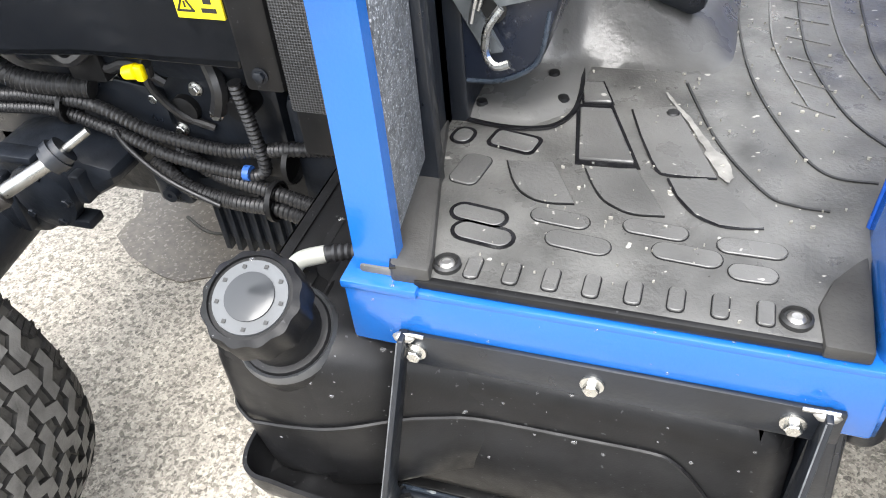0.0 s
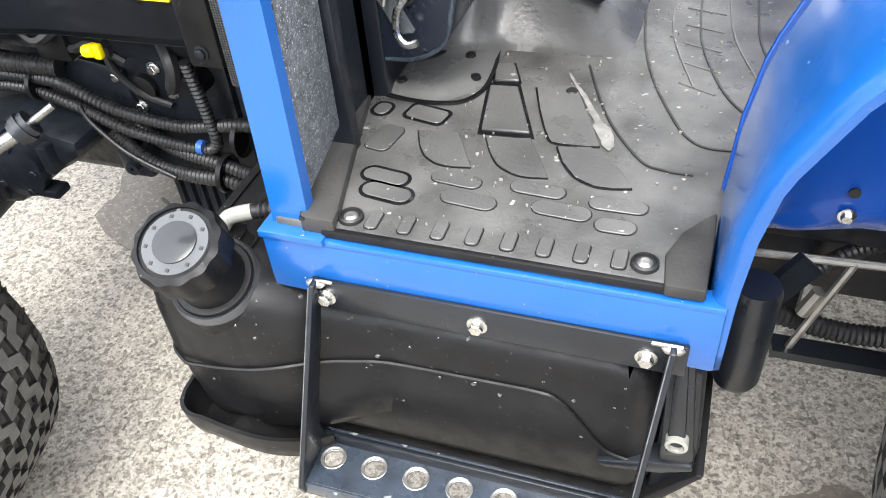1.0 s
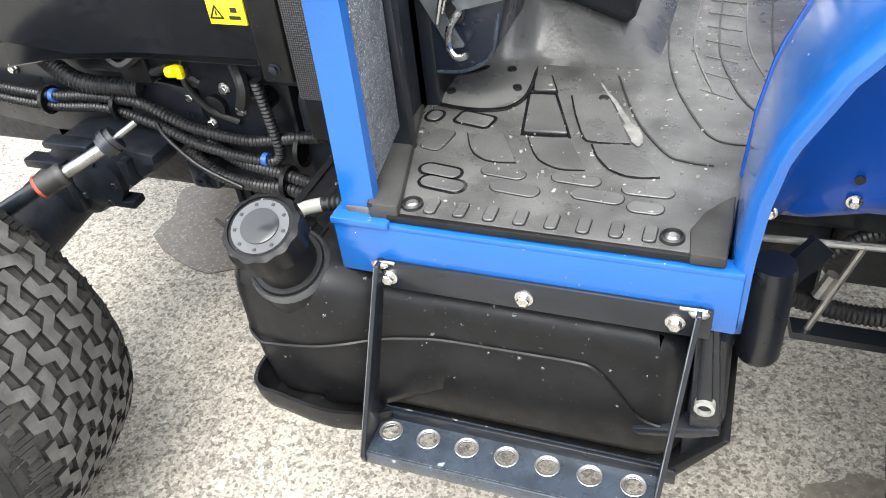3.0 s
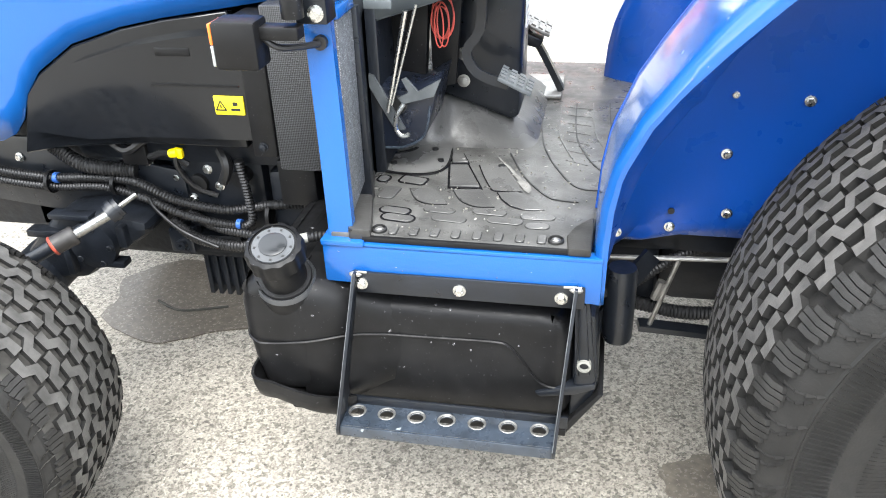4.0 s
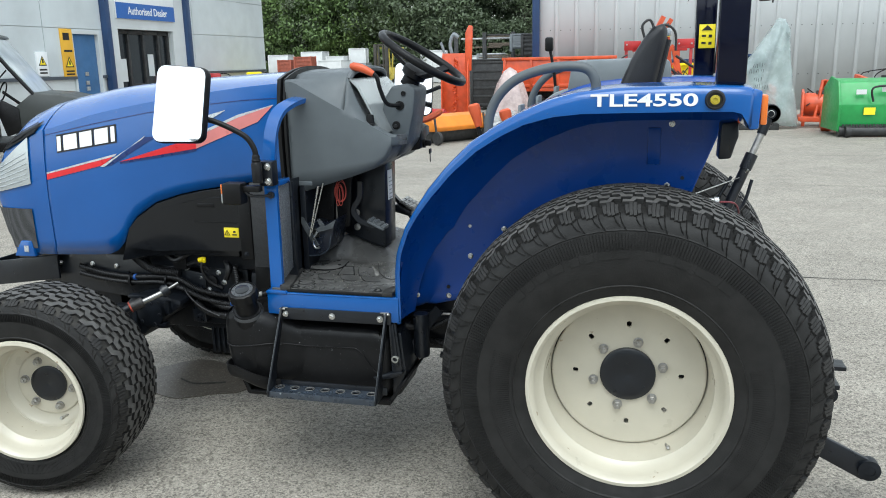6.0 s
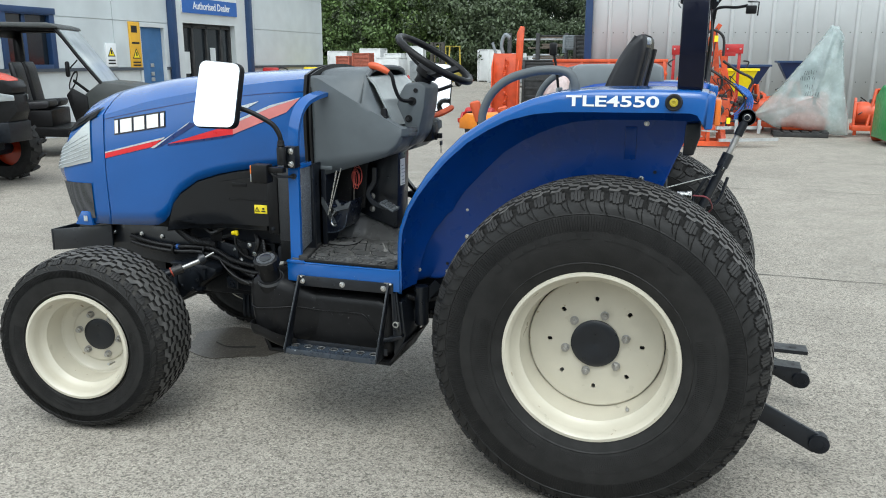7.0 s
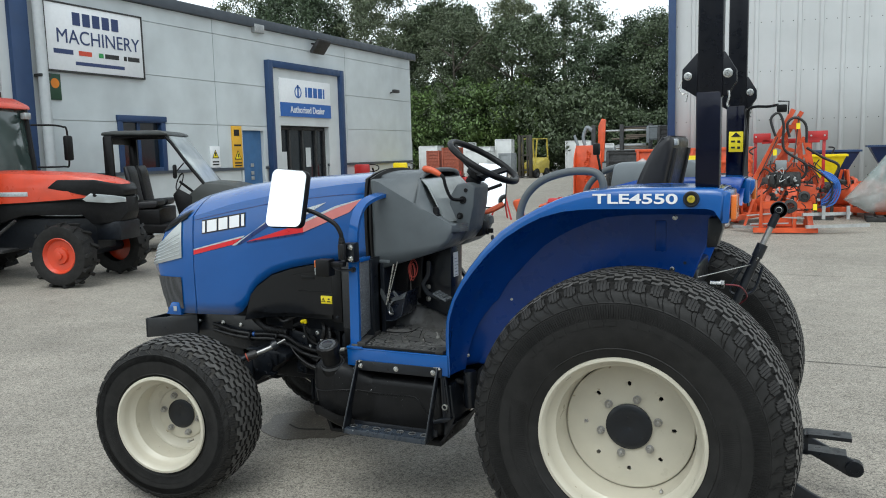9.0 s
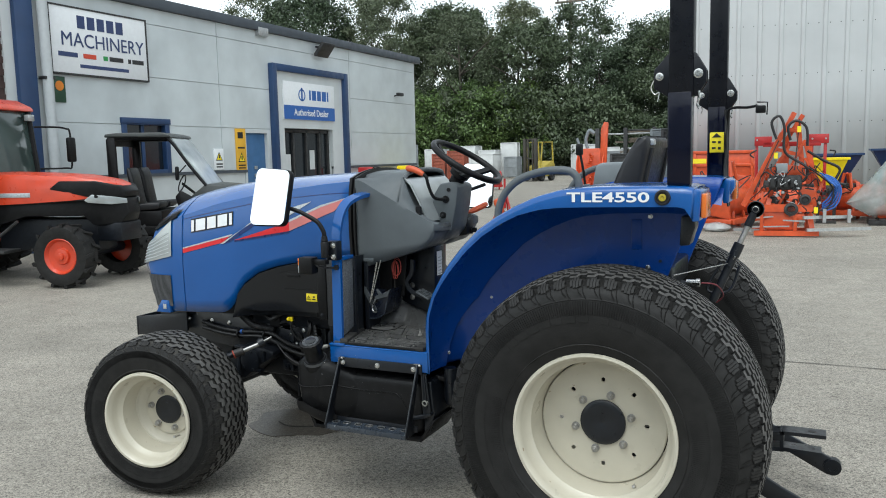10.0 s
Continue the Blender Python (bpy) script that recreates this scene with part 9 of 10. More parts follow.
def clutter_machine(name, x, y, turn, label, c, sx, sy, sz, seed):
    """A small farm implement: frame, drum, three-point head, hoses and guards."""
    rng = random.Random(seed)
    th = thing(name, pose(x, y, 0, 0, 0, turn), label, "implement")
    bm = B()
    for f in (-1, 1):
        box(bm, -sx / 2, sx / 2, f * sy / 2 - 0.04, f * sy / 2 + 0.04, 0.12, 0.22, 0.008)
    for f in (-1, 0, 1):
        box(bm, f * sx / 2 - 0.04, f * sx / 2 + 0.04, -sy / 2, sy / 2, 0.13, 0.21, 0.008)
    for f in (-1, 1):
        box(bm, f * sx * 0.42 - 0.03, f * sx * 0.42 + 0.03, -0.04, 0.04, 0.0, 0.13)
    part("frame", bm, c, th)
    bm = B()
    lathe(bm, [(sz * 0.22, -sx * 0.45), (sz * 0.24, -sx * 0.4), (sz * 0.24, sx * 0.4), (sz * 0.22, sx * 0.45)], "x", 20, Matrix.Translation((0, 0, 0.22 + sz * 0.24)))
    part("drum", bm, c, th)
    for a in (-0.5, 0.44):
        bm = B()
        prism(bm, [(-sy * 0.45, 0.2), (-sy * 0.30, sz * 0.75), (sy * 0.2, sz * 0.8), (sy * 0.45, 0.35)], sx * a, sx * (a + 0.06), "x", 0.006)
        part("side_plate", bm, c, th)
    bm = B()
    for f in (-1, 1):
        tube(bm, [(f * sx * 0.18, -sy * 0.3, 0.2), (f * sx * 0.05, -sy * 0.1, sz)], 0.03, 6)
    tube(bm, [(0, -sy * 0.1, sz), (0, sy * 0.4, 0.3)], 0.025, 6)
    part("headstock", bm, c, th)
    for k in range(5):
        bm = B()
        p = [Vector((rng.uniform(-sx, sx) * 0.4, rng.uniform(-sy, sy) * 0.4, rng.uniform(0.3, sz * 0.9))) for _ in range(4)]
        tube(bm, rounded(p, 5), 0.012, 6)
        part("hydraulic_hose", bm, M_hose, th)
    bm = B()
    box(bm, -0.14, 0.14, -0.1, 0.1, sz * 0.55, sz * 0.78, 0.02)
    part("gearbox", bm, M_dim, th)
    return th


# orange snow thrower with a tall chute, trailer, racks of stock
sn = thing("snow_thrower", pose(-4.12, 15.1, 0, 0, 0, 8) @ Matrix.Diagonal((0.78, 0.8, 0.98, 1)), "orange auger snow thrower with a tall chute", "implement")
bm = B()
prism(bm, [(-0.42, 0.0), (-0.35, 1.60), (0.36, 1.60), (0.36, 0.0)], 0.12, 0.40, "y", 0.01)
part("casing", bm, M_implement, sn)
for f in (-1, 1):
    bm = B()
    prism(bm, [(-0.30, 0.08), (-0.22, 1.3), (0.40, 1.62), (0.40, 0.08)], f * 0.38 - 0.015, f * 0.38 + 0.015, "x", 0.004)
    part("side_plate", bm, M_implement, sn)
bm = B()
for k in range(26):
    a = k * 0.8
    tube(bm, [(0, 0.0, 0.2 + 0.05 * k), (0.10 * math.cos(a), 0.0 - 0.10 * abs(math.sin(a)), 0.22 + 0.05 * k)], 0.025, 6)
tube(bm, [(0, 0.02, 0.15), (0, 0.02, 1.5)], 0.03, 8)
part("auger", bm, M_implement, sn)
bm = B()
prism(bm, [(0.28, 1.2), (0.30, 2.05), (0.40, 2.22), (0.52, 2.20), (0.46, 1.2)], 0.1, 0.3, "y", 0.02)
part("chute", bm, M_implement, sn)
bm = B()
tube(bm, rounded([(-0.1, 0.2, 1.6), (-0.15, 0.2, 1.8), (-0.05, 0.2, 2.02), (0.1, 0.2, 1.95)], 4), 0.05, 8)
tube(bm, [(-0.3, 0.2, 1.58), (-0.42, 0.2, 1.85)], 0.04, 8)
part("plastic_wrap", bm, M_greylight, sn)
tl = thing("tipping_trailer", pose(-1.95, 17.1, 0, 0, 0, 2), "orange-red tipping trailer with steel sides", "trailer")
bm = B()
for a in ((-1.3, 1.3, -0.75, -0.70), (-1.3, 1.3, 0.70, 0.75), (-1.3, -1.25, -0.7, 0.7), (1.25, 1.3, -0.7, 0.7)):
    box(bm, *a, 0.72, 1.42, 0.006)
box(bm, -1.3, 1.3, -0.75, 0.75, 0.66, 0.74, 0.01)
part("bed", bm, M_implement, tl)
for z in (0.76, 1.08, 1.38):
    bm = B()
    box(bm, -1.33, 1.33, -0.79, -0.75, z, z + 0.07, 0.008)
    part("side_rail", bm, M_implement, tl)
for k in range(5):
    bm = B()
    box(bm, -1.3 + 0.63 * k, -1.24 + 0.63 * k, -0.79, -0.75, 0.72, 1.42, 0.006)
    part("side_post", bm, M_implement, tl)
bm = B()
box(bm, -0.25, 0.25, -0.797, -0.79, 1.16, 1.27)
part("name_plate", bm, M_label, tl)
bm = B()
box(bm, -0.7, -0.6, -0.4, 0.4, 0.4, 0.66)
box(bm, -1.3, 2.2, -0.06, 0.06, 0.5, 0.62)
part("chassis", bm, M_dim, tl)
for f in (-1, 1):
    for x in (-0.55, 0.15):
        farm_wheel(tl, "wheel", pose(x, f * 0.62, 0.30, 0, 0, 0 if f < 0 else 180), 0.30, 0.2, 12, M_dim)
rk = thing("stock_rack", pose(-4.3, 21.5, 0, 0, 0, 6), "dark steel rack loaded with timber and crates", "rack")
for x in (-1.2, -0.35, 0.5, 1.3):
    bm = B()
    box(bm, x - 0.06, x + 0.06, -0.3, -0.18, 0, 2.2, 0.01)
    part("upright", bm, M_dim, rk)
random.seed(5)
for z in (0.5, 1.0, 1.45, 1.75, 2.0):
    for k in range(3):
        bm = B()
        x0 = random.uniform(-1.4, -0.2)
        box(bm, x0, x0 + random.uniform(0.7, 1.5), -0.2, 0.2, z + 0.05 * k, z + 0.045 + 0.05 * k, 0.006)
        part("board", bm, random.choice((M_wood, M_dim, M_galv)), rk)
crate(-3.45, 20.6, 1.62, 0.50, 0.5, 0.44, M_greylight, "caged_container", "white plastic container in a wire cage on the rack", "container", 4, 6)
crate(-2.9, 20.4, 1.4, 0.8, 0.7, 0.65, M_dim, "stacked_crate", "dark slatted crate stacked on the rack", "crate", -4, 5)
crate(-3.6, 20.5, 0, 2.4, 0.9, 1.38, M_dim, "storage_bench", "dark storage bench below the stacked crates", "bench", 4, 6)
bm = B()
rows = []
for i in range(15):
    a = math.pi * 2 * i / 14
    rows.append([(r * math.cos(a) * (1 + 0.15 * math.sin(5 * a)), r * 0.7 * math.sin(a), z) for r, z in ((0.62, 0.0), (0.55, 0.5), (0.38, 0.95), (0.18, 1.25), (0.02, 1.34))])
sheet(bm, rows)
single("wrapped_machine", bm, mat("pink_white_polythene", (0.52, 0.42, 0.40), 0.25, var=0.2, scale=5, bump=0.01, bscale=12), "machine wrapped in pale polythene", "wrapped goods", pose(-2.95, 15.6, 0) @ Matrix.Diagonal((0.80, 0.72, 0.92, 1)))

M_poly = mat("white_polythene", (0.50, 0.51, 0.50), 0.25, var=0.2, scale=6, bump=0.02, bscale=14)
M_poly.node_tree.nodes["Principled BSDF"].inputs["Alpha"].default_value = 0.72
# orange sweeper with a caster, loose bags and small implements
sw = thing("road_sweeper", pose(-3.30, 11.2, 0, 0, 0, 55), "orange road sweeper attachment on caster wheels", "sweeper")
bm = B()
prism(bm, [(-0.30, 0.22), (-0.33, 0.30), (-0.18, 0.47), (0.12, 0.50), (0.31, 0.38), (0.31, 0.22)], -0.66, 0.66, "x", 0.02)
part("hood", bm, M_hopper, sw, "orange moulded brush hood")
bm = B()
lathe(bm, [(0.20, -0.6), (0.22, -0.5), (0.22, 0.5), (0.20, 0.6)], "x", 20, Matrix.Translation((0, 0.02, 0.22)))
part("brush", bm, M_dim, sw)
for x in (-0.66, 0.5):
    bm = B()
    tube(bm, [(x, -0.3, 0.5), (x, -0.36, 0.15)], 0.02, 8)
    lathe(bm, [(0.11, -0.03), (0.12, 0), (0.11, 0.03)], "x", 20, Matrix.Translation((x, -0.38, 0.12)))
    part("caster", bm, M_dim, sw)
clutter_machine("rotary_implement", -4.3, 13.6, -10, "low red implement with drum and headstock", M_implred, 0.7, 0.6, 0.45, 4)
clutter_machine("rotary_implement", -10.9, 23.4, -20, "red implement with drum and headstock", M_implred, 1.0, 0.7, 0.8, 6)
clutter_machine("rotary_implement", -12.0, 28.4, 25, "red implement with drum and headstock", M_implred, 1.1, 0.8, 1.0, 7)
jk = thing("axle_stand", pose(-5.5, 13.1, 0), "small red tripod stand on the tarmac", "stand")
for a in (90, 210, 330):
    bm = B()
    tube(bm, [(0, 0, 0.75), (0.28 * math.cos(radians(a)), 0.28 * math.sin(radians(a)), 0)], 0.02, 6)
    part("leg", bm, M_implred, jk)
bm = B()
tube(bm, [(0, 0, 0.3), (0, 0, 0.95)], 0.025, 8)
part("stem", bm, M_implred, jk)
for x, y, s in ((-2.45, 11.75, 0.46), (-1.85, 11.55, 0.40), (-2.75, 14.2, 0.5), (-2.1, 14.0, 0.42), (-0.95, 11.9, 0.24)):
    bm = B()
    rng = random.Random(int(100 * s))
    t = bmesh.new()
    bmesh.ops.create_icosphere(t, subdivisions=3, radius=s)
    for v in t.verts:
        v.co *= 1 + 0.22 * noise.noise(v.co * 5 + Vector((x, y, 0)))
        v.co.z = max(v.co.z * 0.44 + s * 0.26, 0.0)
    blend(bm, t)
    single("polythene_bag", bm, M_poly, "crumpled pale polythene bag on the tarmac", "bag", pose(x, y, 0))

# the big orange grab: paired booms, hoses, valve block, base skids
gb = thing("boom_mower", pose(0.15, 11.45, 0, 0, 0, 6), "orange folded boom mower with black hoses on skids", "implement")


def beam(name, a, b_, w, h, c, parent=gb, label=""):
    bm = B()
    tube(bm, [a, b_], 0.01, 4, flat=(w, h))
    return part(name, bm, c, parent, label)


beam("boom", (-0.62, -0.1, 0.50), (-0.02, -0.05, 1.72), 0.065, 0.085, M_implement, label="orange boom")
beam("boom", (-0.10, -0.05, 1.55), (0.16, 0.0, 2.06), 0.055, 0.075, M_implement)
beam("boom", (0.30, 0.05, 2.02), (0.02, 0.1, 1.55), 0.055, 0.07, M_implement)
beam("boom", (0.22, 0.1, 1.95), (0.34, 0.1, 0.9), 0.06, 0.08, M_implement)
beam("boom", (0.62, 0.1, 0.55), (0.36, 0.1, 1.55), 0.065, 0.08, M_implement)
beam("boom", (-0.30, 0.1, 0.2), (-0.02, 0.1, 1.3), 0.07, 0.08, M_implement)
beam("boom", (0.0, 0.1, 0.95), (0.42, 0.1, 0.75), 0.16, 0.14, M_implement)
beam("lift_ram", (-0.45, -0.18, 0.75), (-0.08, -0.14, 1.6), 0.018, 0.018, M_dim)
beam("lift_ram", (0.18, -0.08, 1.1), (0.24, -0.05, 1.95), 0.018, 0.018, M_dim)
beam("mast_post", (0.05, 0.15, 0.1), (0.05, 0.15, 1.6), 0.09, 0.10, M_implement)
beam("mast_post", (0.42, 0.15, 0.1), (0.42, 0.15, 1.5), 0.07, 0.08, M_implement)
for x0_, x1_, z0_, z1_ in ((-0.44, -0.16, 1.52, 1.68), (0.42, 0.74, 1.54, 1.70), (-0.30, 0.62, 1.50, 1.58)):
    bm = B()
    box(bm, x0_, x1_, 0.33, 0.39, z0_, z1_, 0.008)
    part("cross_head", bm, M_implred, gb, "dark red cross head")
for x in (-0.40, 0.48, 0.69):
    bm = B()
    box(bm, x - 0.025, x + 0.025, 0.36, 0.41, 0.6, 1.56, 0.006)
    part("head_post", bm, M_implred, gb)
    bm = B()
    lathe(bm, [(0.016, 0.0), (0.016, -0.012), (0, -0.013)], "y", 8, Matrix.Translation((x, 0.33, 1.62)))
    part("bolt", bm, M_galv, gb)
for a_, b2 in (((-0.52, -0.08, 0.72), (-0.20, 0.02, 0.78)), ((-0.34, -0.06, 1.10), (0.02, 0.08, 1.02)), ((-0.12, -0.02, 1.46), (0.30, 0.08, 1.34)), ((0.30, 0.06, 1.18), (0.48, 0.1, 1.08)), ((0.02, 0.02, 1.80), (0.26, 0.06, 1.74))):
    beam("tie_plate", a_, b2, 0.03, 0.06, M_implement)
beam("skid", (-0.45, -0.35, 0.06), (0.55, -0.35, 0.06), 0.09, 0.08, M_implement)
beam("skid", (-0.45, 0.25, 0.06), (0.55, 0.25, 0.06), 0.09, 0.08, M_implement)
beam("skid_post", (-0.32, -0.3, 0.1), (-0.20, -0.1, 0.62), 0.09, 0.08, M_implement)
beam("skid_post", (0.45, -0.3, 0.1), (0.38, -0.1, 0.70), 0.09, 0.08, M_implement)
beam("base_beam", (-0.30, -0.32, 0.48), (0.45, -0.32, 0.48), 0.08, 0.12, M_implement)
for x0_, x1_, z0_, z1_, y_ in ((-0.36, -0.30, 0.10, 0.78, -0.36), (-0.30, 0.16, 0.12, 0.44, -0.31), (0.16, 0.22, 0.10, 0.62, -0.36), (0.22, 0.52, 0.50, 0.84, -0.22), (-0.08, 0.30, 1.02, 1.20, -0.06)):
    bm = B()
    prism(bm, [(x0_, z0_), (x0_ + 0.02, z1_), (x1_ - 0.01, z1_ - 0.03), (x1_, z0_)], y_ - 0.012, y_ + 0.012, "y", 0.004)
    part("side_plate", bm, M_implement, gb)
for a_, b2 in (((-0.58, -0.22, 0.12), (-0.36, -0.16, 0.80)), ((-0.10, -0.20, 0.44), (0.16, -0.16, 0.98)), ((0.44, -0.20, 0.40), (0.62, -0.10, 0.92)), ((-0.48, -0.10, 0.40), (-0.20, 0.0, 1.32)), ((0.10, 0.04, 1.10), (0.34, 0.06, 1.60)), ((0.34, 0.02, 1.30), (0.64, 0.04, 0.80)), ((-0.24, 0.0, 0.98), (0.10, 0.04, 1.50))):
    beam("brace", a_, b2, 0.035, 0.04, M_implement)
for a_, b2 in (((-0.55, -0.30, 0.30), (-0.15, -0.36, 0.34)), ((-0.50, -0.34, 0.16), (0.10, -0.38, 0.18)), ((0.0, -0.38, 0.28), (0.34, -0.36, 0.26))):
    beam("linkage_bar", a_, b2, 0.022, 0.022, M_galv)
beam("stock_bar", (0.30, -0.45, 0.33), (1.05, -0.2, 0.33), 0.05, 0.05, M_galv)
beam("stock_bar", (0.35, -0.5, 0.13), (1.35, -0.1, 0.13), 0.05, 0.05, M_galv)
beam("stock_bar", (-0.75, 0.1, 0.08), (-0.25, -0.2, 0.08), 0.05, 0.05, M_galv)
for q in ((0.62, -0.42, 0.25), (1.0, -0.3, 0.24)):
    beam("bracket", q, (q[0], q[1], q[2] + 0.22), 0.05, 0.05, M_galv)
bm = B()
box(bm, -0.22, 0.28, -0.30, -0.12, 0.78, 1.02, 0.02)
for k in range(5):
    box(bm, -0.20 + 0.1 * k, -0.14 + 0.1 * k, -0.36, -0.28, 0.82, 0.98, 0.012)
part("valve_block", bm, M_dim, gb, "grey hydraulic valve block")
bm = B()
box(bm, -0.12, 0.06, -0.26, -0.20, 1.06, 1.22, 0.01)
part("guard_plate", bm, M_greygoods, gb)
bm = B()
for c, r in (((0.12, -0.36, 0.46), 0.11), ((0.33, -0.36, 0.62), 0.09)):
    lathe(bm, [(r, 0.04), (r, -0.02), (r * 0.6, -0.03), (r * 0.5, 0.0), (0, 0.0)], "y", 24, Matrix.Translation(c))
part("pulley", bm, M_dim, gb)
for k, pts in enumerate(([(-0.12, -0.2, 1.62), (-0.20, -0.2, 1.9), (-0.08, -0.2, 2.0), (0.0, -0.2, 1.8), (0.02, -0.2, 1.4), (0.35, -0.2, 1.15), (0.30, -0.2, 0.92), (0.0, -0.22, 0.95)],
                         [(0.10, -0.15, 1.6), (0.06, -0.15, 1.82), (0.18, -0.15, 1.92), (0.34, -0.15, 1.8), (0.36, -0.15, 1.5)],
                         [(0.36, -0.18, 1.42), (0.62, -0.18, 1.25), (0.85, -0.18, 1.12), (0.80, -0.18, 0.92), (0.95, -0.18, 0.85)],
                         [(-0.35, -0.2, 1.0), (-0.28, -0.25, 1.08), (-0.18, -0.3, 0.98), (-0.22, -0.3, 0.75), (-0.40, -0.25, 0.6)],
                         [(0.2, -0.25, 1.25), (0.5, -0.25, 1.05), (0.75, -0.25, 0.80), (0.70, -0.25, 0.5), (0.45, -0.25, 0.4)],
                         [(-0.42, -0.1, 1.45), (-0.52, -0.1, 1.38), (-0.46, -0.1, 1.32)], [(0.75, 0.3, 1.42), (0.84, 0.3, 1.40), (0.80, 0.3, 1.30)])):
    bm = B()
    tube(bm, rounded(pts, 6), 0.022 if k < 3 else 0.013, 8)
    part("hydraulic_hose", bm, M_hose, gb, "black hydraulic hose")
rnd = random.Random(21)
for k in range(20):
    x, z = rnd.uniform(-0.30, 0.55), rnd.uniform(0.62, 1.25)
    pts = [(x, -0.34, z)]
    for j in range(4):
        x += rnd.uniform(-0.14, 0.16)
        z += rnd.uniform(-0.16, 0.12)
        pts.append((x, -0.36 + 0.03 * rnd.random(), max(z, 0.3)))
    bm = B()
    tube(bm, rounded(pts, 5), rnd.choice((0.006, 0.008, 0.010)), 6)
    part("hydraulic_hose", bm, M_galv if k % 5 == 0 else M_hose, gb)
for k in range(14):
    x, z = rnd.uniform(-0.24, 0.70), rnd.uniform(0.36, 1.02)
    bm = B()
    lathe(bm, [(0.028, 0.0), (0.028, -0.03), (0.016, -0.032), (0.016, -0.06), (0, -0.06)], "y", 8, Matrix.Translation((x, -0.30, z)))
    part("hose_coupling", bm, M_galv if k % 2 else M_dim, gb)
M_bluehose = mat("blue_hose_wrap", (0.03, 0.12, 0.42), 0.4, var=0.2, scale=30)
for k in range(5):
    bm = B()
    d = 0.03 * k
    tube(bm, rounded([(0.55 + d, -0.2 - d, 1.05 - d), (0.78, -0.2 - d, 0.95 - d), (0.88 - d, -0.22, 0.75), (0.80 - d, -0.22, 0.5 + d), (0.60, -0.22, 0.42 + d)], 6), 0.015, 8)
    part("wrapped_hose", bm, M_bluehose, gb)
bm = B()
random.seed(8)
for k in range(22):
    x, z = random.uniform(-0.2, 0.75), random.uniform(0.4, 0.95)
    box(bm, x, x + random.uniform(0.04, 0.14), -0.15, 0.1, z, z + random.uniform(0.04, 0.12), 0.006)
part("cutter_fittings", bm, M_dim, gb)
for z, x in ((1.78, 0.23), (1.35, -0.12), (0.45, 0.49)):
    bm = B()
    box(bm, x - 0.03, x + 0.03, -0.145 if z > 1 else -0.43, -0.135 if z > 1 else -0.42, z - 0.05, z + 0.05)
    part("warning_label", bm, M_label, gb)
clutter_machine("flail_implement", -0.85, 12.6, 70, "orange-red cutter head with guards behind the booms", M_implement, 1.2, 0.8, 1.25, 12)
clutter_machine("flail_implement", -0.2, 13.4, 20, "orange-red cutter head with guards behind the booms", M_implement, 1.4, 0.8, 1.1, 13)
clutter_machine("rotary_implement", 1.25, 14.7, -15, "orange-red implement behind the hedge cutter", M_implement, 1.0, 0.8, 0.95, 14)


def spreader(x, y, r, h, top, c, label):
    th = thing("spreader_hopper", pose(x, y, 0), label, "spreader")
    lo, hi = r * 0.35, r
    ring = []
    bm = B()
    for (a, z) in ((lo, top - h), (hi, top), (hi + 0.03, top), (hi + 0.03, top - 0.04)):
        ring.append([(a, -a * 0.8, z), (a, a * 0.8, z), (-a, a * 0.8, z), (-a, -a * 0.8, z), (a, -a * 0.8, z)])
    sheet(bm, ring, 0.008)
    part("hopper", bm, c, th, "tapered plastic hopper")
    bm = B()
    for f in (-1, 1):
        tube(bm, [(f * r * 0.4, 0, 0), (f * r * 0.4, 0, top - h * 0.6)], 0.03, 6)
    box(bm, -r * 0.5, r * 0.5, -0.2, 0.2, 0.0, 0.06)
    box(bm, -r * 0.35, r * 0.35, -0.2, 0.2, top - h - 0.2, top - h + 0.02, 0.02)
    part("stand", bm, M_dim, th)


spreader(0.86, 14.0, 0.36, 0.55, 1.27, M_yellow, "yellow plastic spreader hopper on a stand")
spreader(1.02, 15.4, 0.50, 0.60, 1.34, M_trimblue, "blue spreader hopper on a stand")
spreader(2.20, 15.8, 0.50, 0.60, 1.42, M_trimblue, "blue spreader hopper on a stand")
# wrapped implement on a pallet
wp = thing("wrapped_implement", pose(2.0, 13.85, 0), "implement draped in translucent pale polythene on a pallet", "wrapped goods")
OUT = [(-0.80, 0.40), (-0.55, 0.70), (-0.30, 1.00), (-0.02, 1.38), (0.22, 1.74), (0.44, 2.07), (0.58, 2.04), (0.68, 1.88), (0.71, 1.40), (0.80, 0.80), (0.90, 0.40), (0.93, 0.02), (0.55, 0.05), (0.0, 0.14), (-0.40, 0.16), (-0.66, 0.30)]
outline = []
for (x0, z0), (x1, z1) in zip(OUT, OUT[1:] + OUT[:1]):
    outline += [(x0 + (x1 - x0) * k / 4, z0 + (z1 - z0) * k / 4) for k in range(4)]


def fold(x, z):
    """Creases that radiate from the peak of the sheet, with a crumple over them."""
    a = math.atan2(x - 0.48, 2.15 - z)
    return 0.030 * math.sin(15 * a + 2.5 * noise.noise(Vector((x, 0, z)) * 1.7)) + 0.045 * noise.noise(Vector((x, 3.0, z)) * 3.5) + 0.018 * noise.noise(Vector((x, 7.0, z)) * 11)


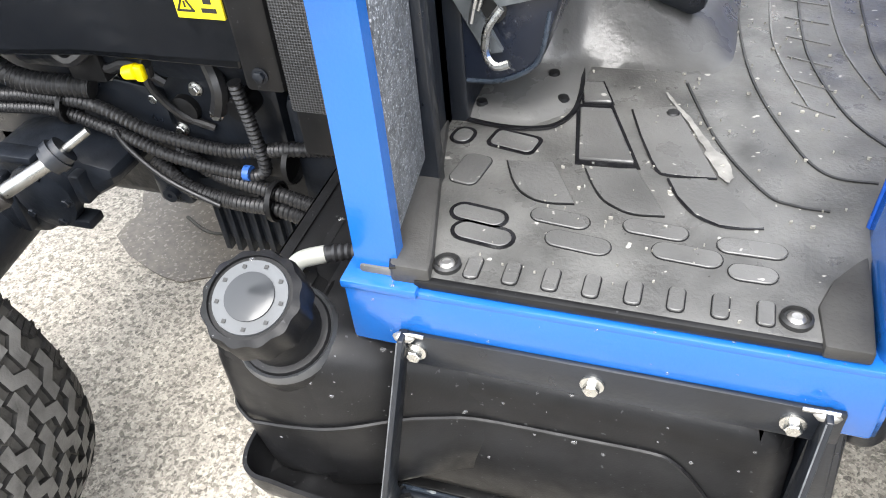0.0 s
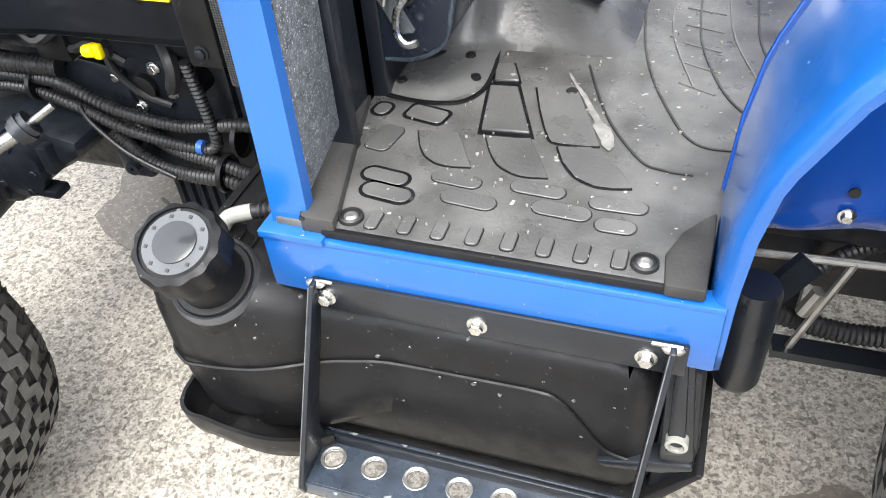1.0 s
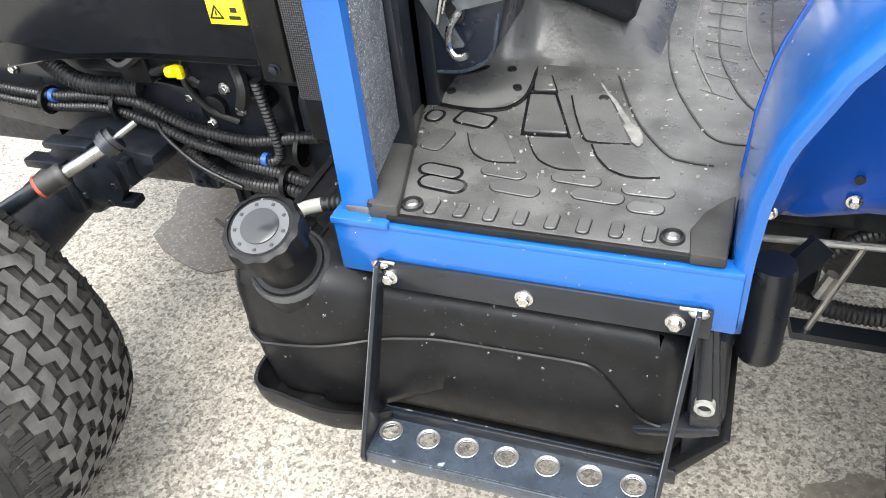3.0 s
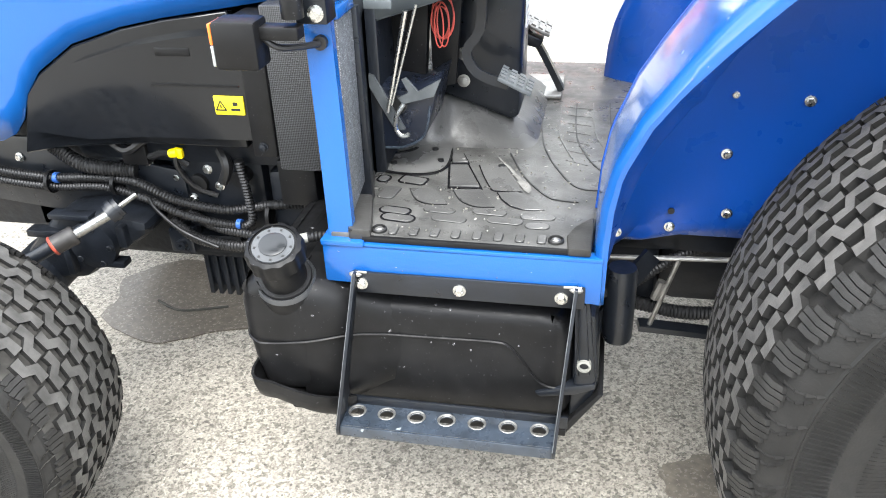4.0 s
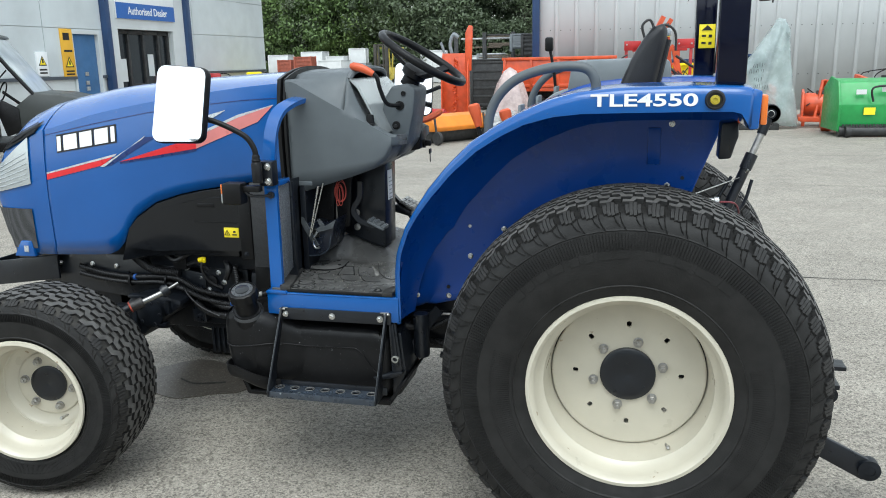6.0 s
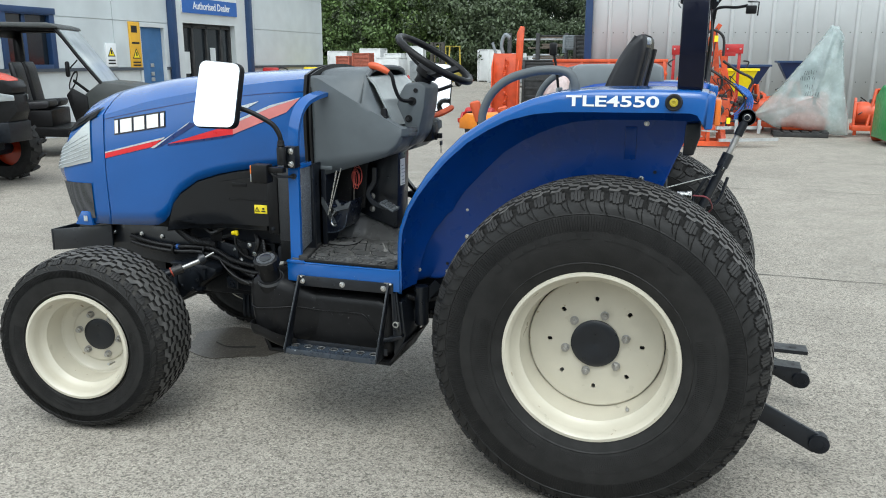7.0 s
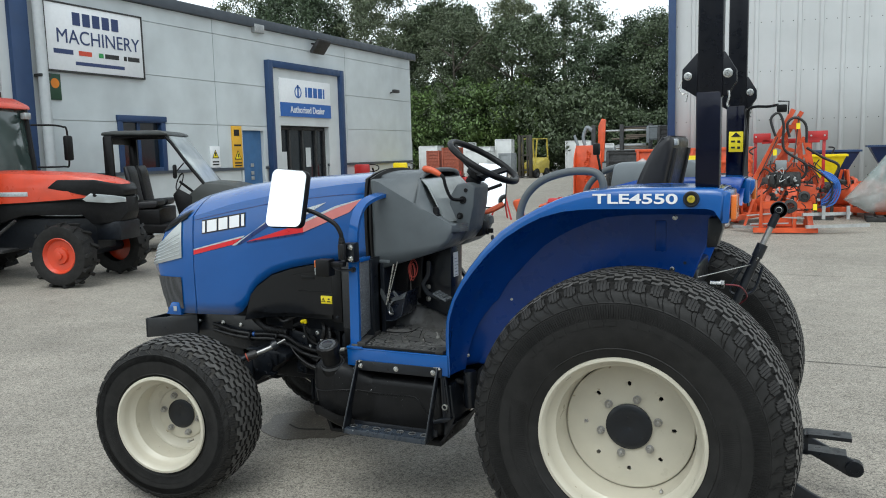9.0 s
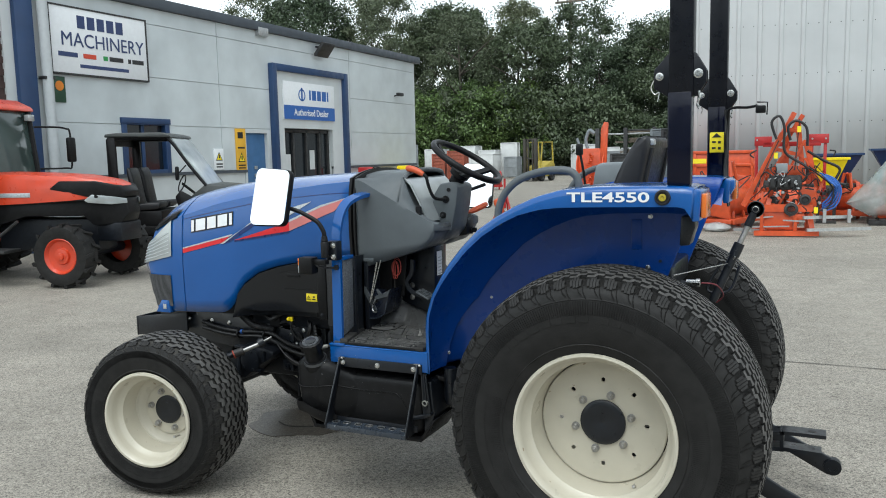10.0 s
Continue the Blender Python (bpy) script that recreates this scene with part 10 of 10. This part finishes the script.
bm = B()
rows = []
for v, k in ((-0.30, 0.02), (-0.30, 0.18), (-0.30, 0.34), (-0.30, 0.50), (-0.29, 0.64), (-0.27, 0.76), (-0.23, 0.87), (-0.15, 0.96), (0.0, 1.0), (0.15, 0.96), (0.26, 0.80), (0.30, 0.5), (0.30, 0.02)):
    row = []
    for x, z in outline + outline[:1]:
        x, z = 0.22 + (x - 0.22) * k, 0.75 + (z - 0.75) * k
        row.append((x + 0.012 * noise.noise(Vector((x, v, z)) * 9), v + fold(x, z), max(z, 0.005)))
    rows.append(row)
sheet(bm, rows)
part("wrapping", bm, M_sail, wp, "crumpled translucent polythene")
bm = B()
for f in (-1, 0, 1):
    box(bm, -0.42, 0.55, f * 0.32 - 0.05, f * 0.32 + 0.05, 0.0, 0.09, 0.005)
for k in range(6):
    box(bm, -0.42 + 0.17 * k, -0.30 + 0.17 * k, -0.38, 0.38, 0.09, 0.115, 0.003)
part("pallet", bm, M_dim, wp)
bm = B()
prism(bm, [(-0.25, 0.116), (-0.28, 0.30), (-0.05, 0.42), (0.30, 0.46), (0.52, 0.35), (0.50, 0.116)], -0.10, 0.18, "y", 0.02)
part("implement_body", bm, M_implement, wp)
bm = B()
tube(bm, rounded([(0.28, 0, 0.60), (0.40, 0, 1.30), (0.50, 0, 1.80), (0.60, 0, 1.92), (0.64, 0, 1.70), (0.60, 0, 1.45)], 5), 0.03, 10)
part("boom", bm, M_dim, wp)
rng = random.Random(8)
for z0, x0, n_ in ((1.17, 0.02, 6), (1.07, -0.04, 9), (0.90, 0.06, 4), (0.78, 0.08, 6)):
    for k in range(n_):
        x, z = x0 + 0.042 * k, z0 + rng.uniform(-0.012, 0.012)
        bm = B()
        tube(bm, [(x, -0.303 + fold(x, z), z), (x + rng.uniform(-0.01, 0.02), -0.303 + fold(x, z + 0.075), z + 0.075)], 0.004, 5)
        part("scrawled_mark", bm, M_dim, wp)
clutter_machine("rotary_implement", 2.0, 15.2, 10, "orange-red implement behind the wrapped load", M_implement, 1.3, 0.8, 1.0, 15)
clutter_machine("rotary_implement", 3.45, 14.3, -8, "orange implement with round drum on the tarmac", M_implement, 0.8, 0.8, 0.9, 16)
clutter_machine("rotary_implement", 4.6, 14.3, 12, "orange implement with headstock on the tarmac", M_implement, 1.2, 0.9, 1.25, 17)
bm = B()
lathe(bm, [(0.25, -0.09), (0.28, -0.07), (0.28, 0.07), (0.25, 0.09), (0.20, 0.09), (0.19, 0.05), (0.08, 0.05), (0.07, 0.12), (0, 0.12)], "x", 28, Matrix.Translation((0, 0, 0.28)))
single("drum_casing", bm, M_implement, "round orange drum casing on the tarmac", "implement", pose(3.34, 13.3, 0, 0, 0, -20))
gm = thing("flail_mower", pose(4.1, 12.6, 0, 0, 0, 4), "bright green flail mower with rear roller", "mower")
bm = B()
prism(bm, [(-0.42, 0.16), (-0.45, 0.55), (-0.30, 0.92), (0.10, 0.98), (0.45, 0.80), (0.50, 0.16)], -0.85, 0.85, "x", 0.02)
part("casing", bm, M_green, gm, "green steel mower casing")
for f in (-1, 1):
    bm = B()
    prism(bm, [(-0.46, 0.10), (-0.48, 0.55), (-0.32, 0.95), (0.12, 1.01), (0.48, 0.82), (0.52, 0.10)], f * 0.86 - 0.02, f * 0.86 + 0.02, "x", 0.006)
    part("side_plate", bm, M_green, gm)
bm = B()
lathe(bm, [(0.09, -0.84), (0.09, 0.84)], "x", 18, Matrix.Translation((0, -0.40, 0.10)))
part("roller", bm, M_dim, gm)
bm = B()
for k in range(30):
    box(bm, -0.80 + 0.054 * k, -0.76 + 0.054 * k, -0.47, -0.455, 0.04, 0.22)
part("rubber_flap", bm, M_dim, gm)
bm = B()
tube(bm, rounded([(-0.35, -0.5, 0.6), (-0.38, -0.52, 0.82), (-0.1, -0.52, 0.86), (0.3, -0.5, 0.84), (0.42, -0.5, 0.65)], 5), 0.018, 8)
part("hose", bm, M_hose, gm)
bm = B()
box(bm, -0.62, -0.46, -0.475, -0.462, 0.72, 0.80)
box(bm, -0.22, 0.32, -0.475, -0.462, 0.76, 0.86)
part("name_plate", bm, M_whitegoods, gm)
bm = B()
box(bm, -0.48, -0.30, -0.486, -0.475, 0.38, 0.50)
part("warning_label", bm, M_label, gm)
for f in (-1, 1):
    bm = B()
    lathe(bm, [(0.09, -0.04), (0.10, 0), (0.09, 0.04)], "x", 18, Matrix.Translation((f * 0.72, -0.52, 0.10)))
    part("support_wheel", bm, M_dim, gm)
